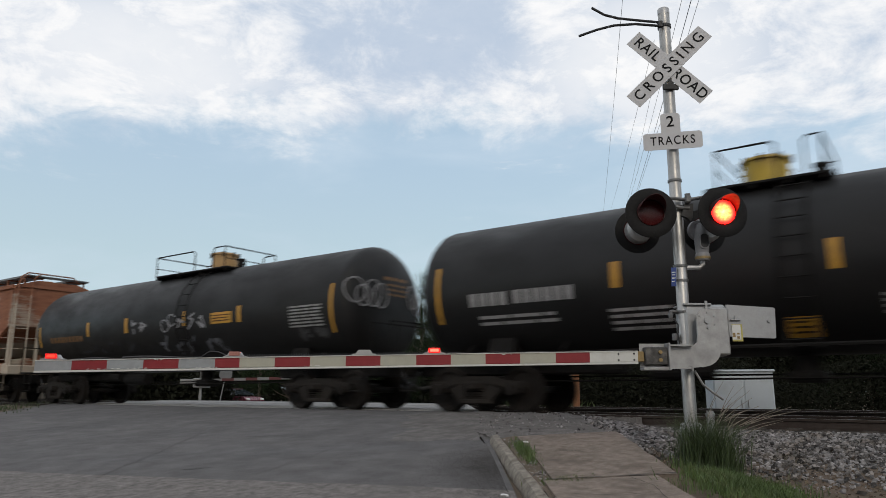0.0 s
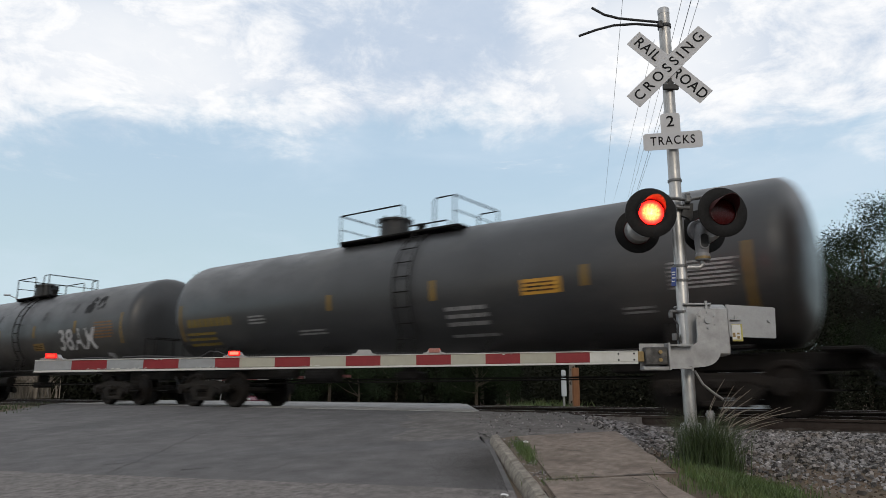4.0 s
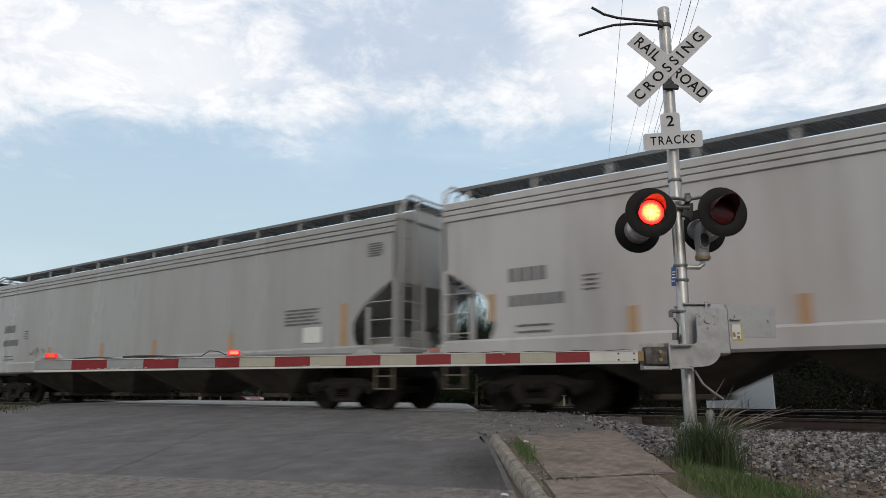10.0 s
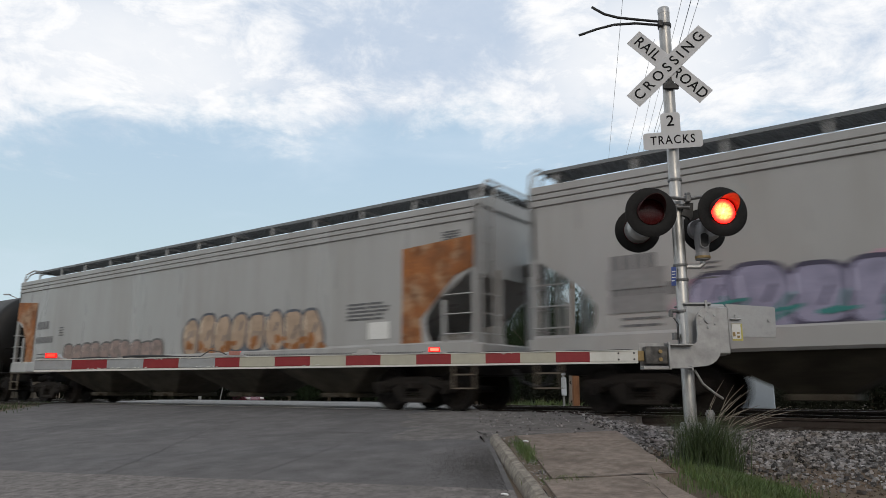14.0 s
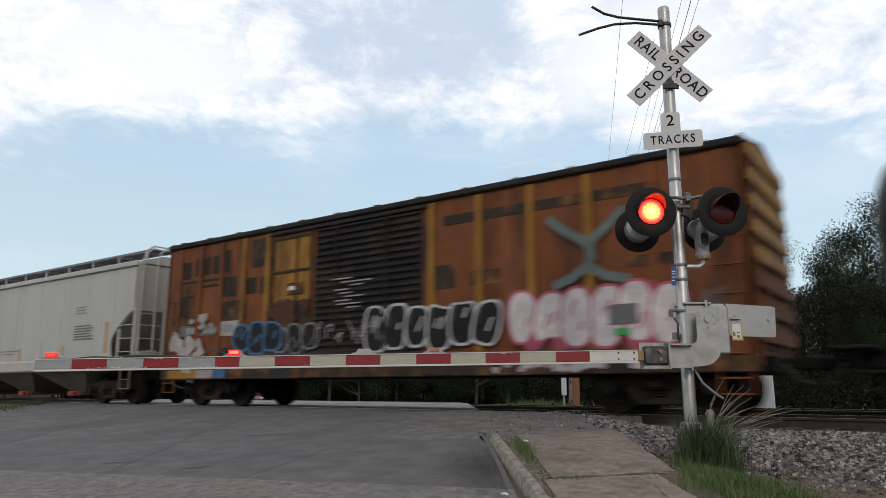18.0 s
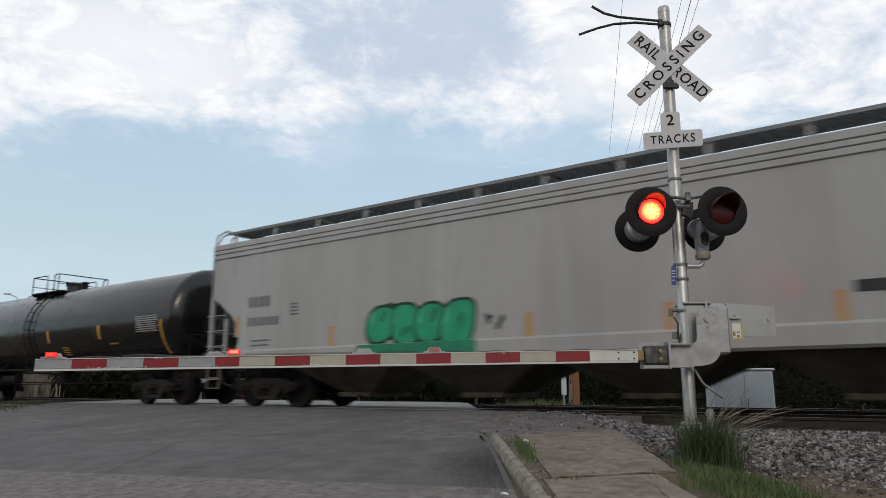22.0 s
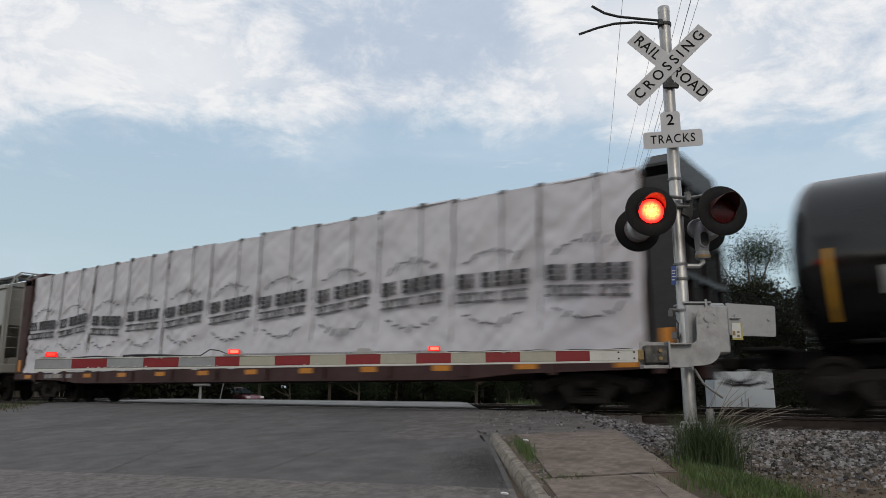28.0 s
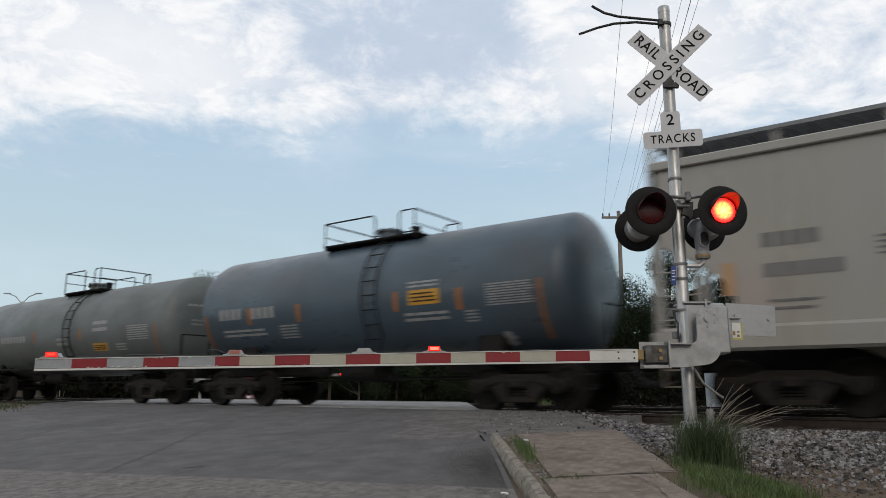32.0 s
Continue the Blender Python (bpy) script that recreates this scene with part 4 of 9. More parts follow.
num = part("track_count_sign", Build().prism(rounded(0.118, 0.135, 0.04, False), -0.003, 0.003), M["sign_white"], sig, "small grey-white sign", m=pose(0, 0, 0, 0, 0, -12.5) @ pose(-0.018, -0.1, 3.728))
text_part("2", 0.20, num, pose(0, -0.0045, 0.02, 90, 0, 0), M["letter"], "black numeral 2")
trk = part("tracks_sign", Build().prism(rounded(0.355, 0.11, 0.035), -0.003, 0.003), M["sign_white"], sig, "wide grey-white sign with rounded corners", m=pose(0, 0, 0, 0, 0, -12.5) @ pose(-0.003, -0.105, 3.497))
text_part("TRACKS", 0.158, trk, pose(0, -0.0045, 0.0, 90, 0, 0) @ Matrix.Diagonal((0.80, 1, 1, 1)), M["letter"], "black letters TRACKS", space=1.22)

# lamp crossarm and lamps
part("lamp_crossarm", Build().tube([(-0.50, -0.16, 2.72), (-0.2, -0.15, 2.745), (0.10, -0.13, 2.725)], 0.022, 8).tube([(0.10, -0.13, 2.725), (0.25, -0.15, 2.745), (0.50, -0.16, 2.80)], 0.022, 8).tube([(-0.03, -0.1, 2.63), (0.12, -0.12, 2.62)], 0.022, 8), M["band"], sig, "thin grey bent pipes", smooth=True)
part("crossarm_clamp", Build().box(0.065, 0.135, -0.17, -0.09, 2.68, 2.78, 0.015).cyl((0.10, -0.13, 2.78), (0.10, -0.13, 2.80), 0.035, 10), M["band"], sig, "small grey pipe clamp")
part("crossarm_bracket", Build().prism([(0.06, 2.68), (0.17, 2.68), (0.15, 2.50), (0.12, 2.46), (0.09, 2.50), (0.02, 2.53)], -0.12, -0.06), M["black"], sig)


def lamp(x, z, y, face, side, radius):
    """face -1 looks at the camera, 1 looks down the tracks' far side."""
    m = pose(x, y, z, 0, 0, 0 if face < 0 else 180) @ pose(0, 0, 0, 0, 0, 4 if x > 0 else -2)
    disc = Build().lathe([(0.0, 0.16), (-0.006, 0.17), (-0.006, radius - 0.01), (0.0, radius), (0.008, radius), (0.012, 0.16)], 40, "y")
    lp = part("lamp", disc, M["hood"], sig, "black round lamp background", m=m, smooth=True)
    part("housing", Build().lathe([(0.01, 0.17), (0.16, 0.16), (0.20, 0.12), (0.20, 0.001)], 28, "y"), M["cast"] if face > 0 else M["hood"], lp, smooth=True)
    # visor: open below
    vis = Build()
    n = 30
    a0, a1 = radians(-38), radians(218)
    verts = []
    for k in range(n + 1):
        t = a0 + (a1 - a0) * k / n
        reach = -0.03 - 0.25 * max(0.0, math.sin(t)) ** 0.8
        for r, yy in ((0.168, 0.0), (0.160, reach), (0.155, reach), (0.163, 0.0)):
            verts.append((r * math.cos(t), yy, r * math.sin(t)))
    faces = [(4 * k + j, 4 * k + (j + 1) % 4, 4 * k + 4 + (j + 1) % 4, 4 * k + 4 + j) for k in range(n) for j in range(4)] + [(0, 1, 2, 3), (4 * n + 3, 4 * n + 2, 4 * n + 1, 4 * n)]
    part("visor", vis.add(verts, faces), M["visor"], lp, smooth=True)
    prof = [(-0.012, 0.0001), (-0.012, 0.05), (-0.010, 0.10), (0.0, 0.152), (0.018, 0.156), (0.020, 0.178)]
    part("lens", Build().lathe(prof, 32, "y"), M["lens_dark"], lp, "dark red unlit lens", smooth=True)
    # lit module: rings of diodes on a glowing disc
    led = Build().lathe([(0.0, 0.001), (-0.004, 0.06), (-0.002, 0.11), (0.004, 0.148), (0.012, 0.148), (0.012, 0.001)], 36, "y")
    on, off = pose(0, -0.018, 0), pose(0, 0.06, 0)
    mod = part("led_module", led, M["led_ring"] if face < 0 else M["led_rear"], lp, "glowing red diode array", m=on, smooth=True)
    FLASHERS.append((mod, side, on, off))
    return lp


def led_ring_material():
    """Diode rings: hot yellow-white middle, orange-red rim, with dark gaps between the diodes."""
    mat = bpy.data.materials.new("diode_array")
    mat.use_nodes = True
    nt = mat.node_tree
    N, L = nt.nodes, nt.links
    p = N["Principled BSDF"]
    co = N.new("ShaderNodeTexCoord")
    ln = N.new("ShaderNodeVectorMath"); ln.operation = "LENGTH"
    L.new(co.outputs["Object"], ln.inputs[0])
    vor = N.new("ShaderNodeTexVoronoi"); vor.inputs["Scale"].default_value = 64
    vor.inputs["Randomness"].default_value = 0.25
    L.new(co.outputs["Object"], vor.inputs["Vector"])
    rp = N.new("ShaderNodeValToRGB")
    e = rp.color_ramp.elements
    e[0].position, e[0].color = 0.0, (1.0, 0.22, 0.055, 1)
    e[1].position, e[1].color = 1.0, (0.9, 0.006, 0.003, 1)
    k = e.new(0.50); k.color = (1.0, 0.12, 0.03, 1)
    k = e.new(0.76); k.color = (1.0, 0.022, 0.009, 1)
    k = e.new(0.88); k.color = (0.9, 0.004, 0.004, 1)
    mr = N.new("ShaderNodeMapRange"); mr.inputs[2].default_value = 0.15
    L.new(ln.outputs["Value"], mr.inputs[0]); L.new(mr.outputs[0], rp.inputs[0])
    st = N.new("ShaderNodeMapRange"); st.inputs[1].default_value, st.inputs[2].default_value = 0.2, 0.75
    st.inputs[3].default_value, st.inputs[4].default_value = 16.0, 3.0
    L.new(vor.outputs["Distance"], st.inputs[0])
    L.new(rp.outputs[0], p.inputs["Emission Color"]); L.new(st.outputs[0], p.inputs["Emission Strength"])
    p.inputs["Base Color"].default_value = (0.2, 0.01, 0.01, 1)
    return mat


M["led_ring"] = led_ring_material()
# black visor with the lamp's red glow tinted into its colour
M["visor"] = surface("visor_red_tinted", (0.045, 0.007, 0.007), 0.6, 0, 0.2, 20, 0.03)
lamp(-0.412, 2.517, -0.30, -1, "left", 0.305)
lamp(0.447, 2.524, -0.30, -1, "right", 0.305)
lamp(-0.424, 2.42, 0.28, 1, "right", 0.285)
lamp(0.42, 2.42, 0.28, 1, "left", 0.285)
pieces("lamp_hanger", Build().tube([(-0.42, -0.28, 2.5), (-0.42, -0.06, 2.64)], 0.03, 8).tube([(0.44, -0.28, 2.5), (0.44, -0.06, 2.64)], 0.03, 8).tube([(-0.42, 0.26, 2.45), (-0.42, 0.0, 2.64)], 0.03, 8).tube([(0.42, 0.26, 2.45), (0.42, 0.0, 2.64)], 0.03, 8), M["black"], sig)
M["bell"] = surface("grey_bell_enamel", (0.20, 0.20, 0.21), 0.5, 0.1, 0.15, 9, 0.05, 90, (0.22, 0.215, 0.21), 0.5, 5)
bell = Build().lathe([(0.0, 0.001), (0.0, 0.12), (0.05, 0.13), (0.10, 0.10), (0.12, 0.001)], 24, "y", (0.25, -0.02, 2.37))
bell.lathe([(2.06, 0.075), (2.10, 0.08), (2.30, 0.088), (2.38, 0.08), (2.44, 0.05), (2.46, 0.001)], 24, "z", (0.27, -0.03, 0.0))
bell.lathe([(1.985, 0.001), (1.985, 0.082), (2.045, 0.088), (2.075, 0.078), (2.08, 0.001)], 24, "z", (0.27, -0.03, 0.0))
part("bell", bell, M["bell"], sig, "grey electronic bell with a slotted horn", smooth=True)
oval = lambda w, h: [(0.27 + w * math.cos(t), 2.215 + (h - w) * (1 if math.sin(t) > 0 else -1) + w * math.sin(t)) for t in [radians(9 + 18 * k) for k in range(20)]]
part("bell_rim", Build().prism(oval(0.060, 0.100), -0.128, -0.10), M["bell"], sig)
part("bell_slot", Build().prism(oval(0.047, 0.086), -0.131, -0.128), M["black"], sig, "dark oval slot")
part("bell_band", Build().lathe([(2.0, 0.086), (2.0, 0.091), (2.03, 0.092), (2.03, 0.086)], 24, "z", (0.27, -0.03, 0.0)), M["bronze"], sig, "brown band round the bell's foot")
part("bell_pipe", Build().tube([(0.27, -0.02, 2.0), (0.27, -0.02, 1.94), (0.22, -0.02, 1.90), (0.06, -0.02, 1.90)], 0.03, 10), M["cast"], sig)

# ---- the gate ----
gate = thing("crossing_gate", road_pose(2.9, 8.5, 0), "lowered crossing gate with red and white striped arm", "crossing gate")
hb = Build().box(-0.02, 0.48, -0.10, 0.26, 0.83, 1.44, 0.03)
part("mechanism_housing", hb, M["zinc"], gate, "weathered metal mechanism housing")
part("housing_lid", Build().box(-0.03, 0.30, -0.12, 0.27, 1.43, 1.455, 0.006).box(0.22, 0.25, -0.125, -0.10, 1.25, 1.48, 0.004), M["zinc"], gate)
part("housing_cover", Build().box(0.25, 0.485, -0.14, -0.10, 0.84, 1.40, 0.03), M["cast"], gate)
jp = []
for k in range(13):
    t = radians(180 - 15 * k)
    jp.append((0.19 + 0.13 * math.cos(t), 1.24 + 0.13 * math.sin(t)))
jp += [(0.32, 0.95)]
for k in range(1, 8):
    t = radians(-12 * k)
    jp.append((0.10 + 0.22 * math.cos(t), 0.90 + 0.20 * math.sin(t)))
jp += [(0.0, 0.69), (-0.30, 0.69), (-0.30, 0.93), (-0.02, 0.93), (0.05, 0.98), (0.06, 1.06)]
part("arm_bracket", Build().prism(jp, -0.25, -0.225), M["cast"], gate, "bent metal plate that carries the arm")
part("bracket_flange", Build().box(-0.31, -0.29, -0.33, -0.15, 0.66, 0.97).box(-0.31, -0.02, -0.33, -0.2, 0.935, 0.95).box(-0.31, -0.04, -0.33, -0.2, 0.675, 0.69).box(-0.06, -0.04, -0.33, -0.2, 0.65, 0.70), M["cast"], gate)
hub = Build().cyl((0.19, -0.27, 1.24), (0.19, -0.1, 1.24), 0.045, 14)
for k in range(6):
    t = radians(30 + 60 * k)
    hub.cyl((0.19 + 0.095 * math.cos(t), -0.262, 1.24 + 0.095 * math.sin(t)), (0.19 + 0.095 * math.cos(t), -0.24, 1.24 + 0.095 * math.sin(t)), 0.014, 8)
part("pivot_hub", hub, M["zinc"], gate, "grey pivot bolt ringed by smaller bolts")
cw = Build().prism([(0.47, 1.435), (1.03, 1.40), (1.05, 1.385), (1.035, 1.05), (1.02, 1.035), (0.60, 1.05), (0.47, 1.06)], -0.12, -0.09)
part("counterweight", cw, M["zinc"], gate, "flat metal counterweight plate")
pieces("counterweight_bolt", Build().cyl((0.965, -0.14, 1.24), (0.965, -0.1, 1.24), 0.02, 10).box(0.50, 0.62, -0.16, -0.11, 1.245, 1.26, 0.004).cyl((0.56, -0.15, 1.255), (0.56, -0.15, 1.30), 0.012, 8), M["cast"], gate)
part("warning_sticker", Build().box(0.515, 0.64, -0.126, -0.122, 1.0, 1.20), M["sticker"], gate, "yellow-edged sticker")
part("sticker_panel", Build().box(0.515, 0.618, -0.13, -0.126, 1.02, 1.195), M["pale_bar"], gate)
pieces("sticker_print", Build().box(0.52, 0.55, -0.133, -0.13, 1.05, 1.10).box(0.57, 0.60, -0.133, -0.13, 1.08, 1.10).box(0.57, 0.60, -0.133, -0.13, 1.03, 1.06), M["bronze"], gate)
M["adapter"] = surface("worn_dark_steel", (0.075, 0.072, 0.07), 0.5, 0.5, 0.4, 14, 0.1, 60, (0.2, 0.19, 0.17), 0.6, 9)
ad = Build().box(-0.57, -0.31, -0.29, -0.17, 0.72, 0.925, 0.01)
part("adapter", ad, M["adapter"], gate, "dark worn steel adapter")
part("adapter_plate", Build().box(-0.60, -0.30, -0.31, -0.15, 0.66, 0.70, 0.005).box(-0.60, -0.30, -0.16, -0.15, 0.70, 0.97), M["cast"], gate)
ab = Build()
for z in (0.775, 0.865):
    ab.cyl((-0.40, -0.315, z), (-0.40, -0.28, z), 0.022, 12)
pieces("adapter_bolt", ab, M["bronze"], gate)
part("arm_clamp", Build().box(-0.67, -0.58, -0.28, -0.21, 0.755, 0.875, 0.01), M["bronze"], gate, "brown clamp at the arm's root")
# the striped arm: a tapered box tube in cut lengths of sheeting
EDGES = [2.244, 1.69, 1.298, 0.887, 0.489, 0.09, -0.308, -0.719, -1.118, -1.529, -1.934, -2.339, -2.62, -3.038, -3.443, -3.861, -4.266, -4.69]
HUES = ["arm_white", "arm_red", "arm_cream", "arm_red", "arm_cream", "arm_red", "arm_cream", "arm_red", "arm_cream", "arm_red", "arm_cream", "arm_red", "arm_grey", "arm_red", "arm_grey", "arm_red", "arm_grey"]


def arm_z(v):
    return 0.709 + (v + 4.69) / 6.934 * 0.104


for i, hue in enumerate(HUES):
    a, c = EDGES[i + 1] - 2.9, EDGES[i] - 2.9
    z = arm_z((EDGES[i] + EDGES[i + 1]) / 2)
    h = 0.060 if i < 9 else 0.055
    za, zc_ = arm_z(EDGES[i + 1]), arm_z(EDGES[i])
    b = Build()
    vsx = []
    for x, zz in ((a, za), (c, zc_)):
        for yy, dz in ((-0.285, -h * 0.86), (-0.285, h * 0.86), (-0.28, h), (-0.22, h), (-0.215, h * 0.86), (-0.215, -h * 0.86), (-0.22, -h), (-0.28, -h)):
            vsx.append((x, yy, zz + dz))
    b.add(vsx, [(k, (k + 1) % 8, 8 + (k + 1) % 8, 8 + k) for k in range(8)] + [tuple(range(8))[::-1], tuple(range(8, 16))])
    part("arm_stripe", b, M[hue], gate, {"arm_red": "red reflective stripe"}.get(hue, "off-white stripe"))
for lo0, lo1, hi0, hi1 in ((-0.076, -0.080, -0.0555, -0.0605), (0.0555, 0.0605, 0.064, 0.069)):
    trim = Build()
    e0, e1 = EDGES[-1], EDGES[0]
    trim.add([(v - 2.9, y, arm_z(v) + dz) for v, y, dz in ((e0, -0.291, hi0), (e1, -0.291, hi1), (e1, -0.21, hi1), (e0, -0.21, hi0), (e0, -0.291, lo0), (e1, -0.291, lo1), (e1, -0.21, lo1), (e0, -0.21, lo0))],
             [(0, 1, 2, 3), (4, 7, 6, 5), (0, 4, 5, 1), (1, 5, 6, 2), (2, 6, 7, 3), (3, 7, 4, 0)])
    part("arm_edge", trim, M["arm_white"], gate, "pale bare edge of the arm")
chips_rng = random.Random(17)
ch = Build()
for v0, n, lo in ((-3.72, 7, True), (-3.6, 5, True), (-3.1, 5, False), (-2.75, 6, True), (-3.95, 4, True), (0.75, 3, False), (-1.5, 4, True)):
    for _ in range(n):
        v = v0 + chips_rng.gauss(0, 0.09)
        w, hh = chips_rng.uniform(0.008, 0.03), chips_rng.uniform(0.005, 0.016)
        z = arm_z(v) + (-0.052 if lo else 0.046)
        ch.prism([(v - 2.9 - w, z), (v - 2.9 + w, z + hh * 0.3), (v - 2.9 + w * 0.4, z + hh)] if lo else [(v - 2.9 - w, z + 0.008), (v - 2.9 + w, z + 0.008), (v - 2.9 + w * 0.2, z + 0.008 - hh)], -0.289, -0.285)
stuff(part("paint_chip", ch, M["arm_white"], gate, "chipped spots of the sheeting"))
rv = Build()
for v in (2.2, 2.02):
    for dz in (-0.035, 0.035):
        rv.cyl((v - 2.9, -0.292, arm_z(v) + dz), (v - 2.9, -0.284, arm_z(v) + dz), 0.011, 8)
pieces("arm_rivet", rv, M["black"], gate)
cb = Build()
pts = []
for k in range(420):
    v = -2.30 + 2.1 * k / 420
    pts.append((v - 2.9, -0.25 + 0.016 * math.cos(k * 1.1), arm_z(v) + 0.078 + 0.014 * math.sin(k * 1.1)))
cb.tube(pts, 0.004, 4)
cb.tube([(v - 2.9, -0.25, arm_z(v) + 0.072 + 0.01 * math.sin(v * 9)) for v in np.linspace(-4.3, -2.8, 16)], 0.009, 5)
cb.tube([(v - 2.9, -0.25, arm_z(v) + 0.078 + 0.012 * math.sin(v * 5)) for v in np.linspace(-3.7, -2.8, 12)], 0.012, 5)
cb.tube([(-2.8 - 2.9, -0.25, arm_z(-2.8) + 0.075), (-2.7 - 2.9, -0.25, arm_z(-2.7) + 0.14), (-2.6 - 2.9, -0.25, arm_z(-2.6) + 0.13), (-2.48 - 2.9, -0.25, arm_z(-2.5) + 0.08)], 0.006, 5)
cb.tube([(v - 2.9, -0.25, arm_z(v) + 0.074 + 0.006 * math.sin(v * 13)) for v in np.linspace(0.05, 2.2, 20)], 0.005, 5)
part("coiled_cable", cb, M["cable"], gate, "black coiled cable along the arm")


def arm_light(v, side, w=0.13):
    z = arm_z(v) + 0.066
    base = part("arm_light", Build().prism([(-w, 0), (w, 0), (w, 0.012), (w * 0.66, 0.020), (w * 0.46, 0.060), (-w * 0.46, 0.060), (-w * 0.66, 0.020), (-w, 0.012)], -0.045, 0.045), M["cast"], gate, "pale lamp bracket on the arm", m=pose(v - 2.9, -0.25, z))
    if side is None:
        return
    part("arm_lens", Build().box(-0.062, 0.062, -0.052, -0.046, 0.014, 0.062, 0.003), M["lens_pale"], base, "pale red unlit lens")
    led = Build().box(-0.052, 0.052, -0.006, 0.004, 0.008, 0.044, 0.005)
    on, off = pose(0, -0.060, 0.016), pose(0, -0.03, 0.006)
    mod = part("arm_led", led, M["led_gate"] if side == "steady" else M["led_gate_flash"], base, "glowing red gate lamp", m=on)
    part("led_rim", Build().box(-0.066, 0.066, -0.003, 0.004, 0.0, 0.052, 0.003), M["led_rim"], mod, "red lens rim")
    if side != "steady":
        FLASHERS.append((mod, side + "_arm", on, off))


M["lens_pale"] = surface("pale_red_lens", (0.36, 0.16, 0.13), 0.3, 0, 0.15, 60, 0.05)
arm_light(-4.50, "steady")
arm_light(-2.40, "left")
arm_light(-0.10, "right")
arm_light(-0.91, None, 0.14)

# ---- beyond the tracks ----
cab = thing("relay_cabinet", road_pose(7.80, 19.0, -0.75, -8), "pale grey steel relay cabinet standing behind the tracks", "relay cabinet")
part("cabinet_body", Build().box(-0.74, 0.74, -0.5, 0.5, 0.0, 1.66, 0.02), M["cabinet"], cab)
part("cabinet_roof", Build().box(-0.79, 0.79, -0.54, 0.54, 1.66, 1.72, 0.02), M["cabinet"], cab)
for x in (-0.37, 0.37):
    d = part("cabinet_door", Build().box(x - 0.345, x + 0.345, -0.522, -0.502, 0.06, 1.60, 0.006), M["cabinet"], cab)
    part("handle", Build().box(x + (0.28 if x < 0 else -0.30), x + (0.30 if x < 0 else -0.28), -0.55, -0.525, 0.75, 0.95, 0.004), M["cast"], d)

pole = thing("utility_pole", road_pose(4.78, 27.0, -0.6), "weathered wooden utility pole with a small street light", "utility pole", "utility poles")
part("pole", Build().cyl((0, 0, -0.3), (0.27, 0, 6.7), 0.12, 14, 0.10), M["pole_wood"], pole, smooth=True)
part("light_arm", Build().tube([(0.22, 0, 6.15), (-0.3, 0, 6.3), (-0.72, 0, 6.28)], 0.025, 8), M["zinc"], pole)
part("luminaire", Build().box(-1.12, -0.70, -0.1, 0.1, 6.2, 6.32, 0.04), M["zinc"], pole)
post = thing("meter_post", road_pose(4.02, 24.0, -0.5), "slim post with a small pale meter box", "post")
part("post", Build().cyl((0, 0, -0.2), (0, 0, 1.62), 0.04, 10), M["zinc"], post)
part("meter_box", Build().box(-0.08, 0.08, -0.12, -0.02, 0.75, 1.35, 0.015), M["cabinet"], post)
part("meter_box_upper", Build().box(-0.07, 0.07, -0.1, -0.02, 1.42, 1.6, 0.015), M["cabinet"], post)
wp = thing("wooden_post", road_pose(4.48, 24.3, -0.5), "square brown wooden post", "post")
part("post", Build().box(-0.11, 0.11, -0.11, 0.11, -0.2, 1.7, 0.02), M["post_wood"], wp)

pole2 = thing("utility_pole", road_pose(11.4, 45.0, -1.2), "tall dark utility pole with crossarm and wires", "utility pole", "utility poles")
part("pole", Build().cyl((0, 0, -0.3), (0.12, 0, 13.1), 0.17, 12, 0.12), M["pole_wood"], pole2, smooth=True)
part("crossarm", Build().box(-1.0, 0.9, -0.06, 0.06, 12.6, 12.75, 0.02), M["pole_wood"], pole2)
ins = Build()
for x in (-0.92, -0.5, 0.5, 0.82):
    ins.cyl((x, 0, 12.75), (x, 0, 12.95), 0.05, 8)
pieces("insulator", ins, M["cable"], pole2)


def wire(v0, u0, z0, v1, u1, z1, r, sag):
    n = 14
    a, b = at(v0, u0, z0), at(v1, u1, z1)
    pts = [a.lerp(b, k / n) - Vector((0, 0, sag * 4 * (k / n) * (1 - k / n))) for k in range(n + 1)]
    ob = solid("overhead_wire", Build().tube(pts, r, 5), M["wire"], fix=False)
    return tagged(ob, "thin overhead utility wire", "wire", "overhead wires")


for v0, z0, v1, z1, r in ((10.5, 11.75, 3.70, 8.75, 0.005), (10.9, 11.8, 4.22, 7.3, 0.004), (11.5, 10.6, 4.36, 7.2, 0.004), (11.95, 11.8, 4.95, 8.6, 0.005), (12.2, 11.8, 5.12, 8.5, 0.008), (11.5, 9.9, 5.25, 8.4, 0.005)):
    wire(v0, 45.0, z0, v1, 13.0, z1, r, 0.2)

# the gate on the far side, seen under the train
M["arm_back"] = surface("arm_back_grey", (0.20, 0.20, 0.20), 0.6, 0, 0.2, 6, 0)
M["arm_back_red"] = surface("arm_back_dull_red", (0.09, 0.02, 0.02), 0.6, 0, 0.2, 6, 0)
far = thing("crossing_gate", road_pose(-12.8, 38.0, -0.95), "far crossing gate with striped arm lowered across the road", "crossing gate", "crossing gates")
part("mast", Build().cyl((0, 0, 0), (0, 0, 1.2), 0.08, 12).box(-0.25, 0.25, -0.2, 0.2, 0.0, 0.75, 0.03), M["cast"], far)
part("mechanism_housing", Build().box(-0.35, 0.45, -0.2, 0.25, 1.55, 2.05, 0.03).box(-1.1, -0.3, -0.05, 0.0, 1.75, 2.0, 0.01), M["zinc"], far)
part("mast_upper", Build().cyl((0, 0, 1.2), (0, 0, 4.9), 0.075, 12), M["steel_pole"], far)
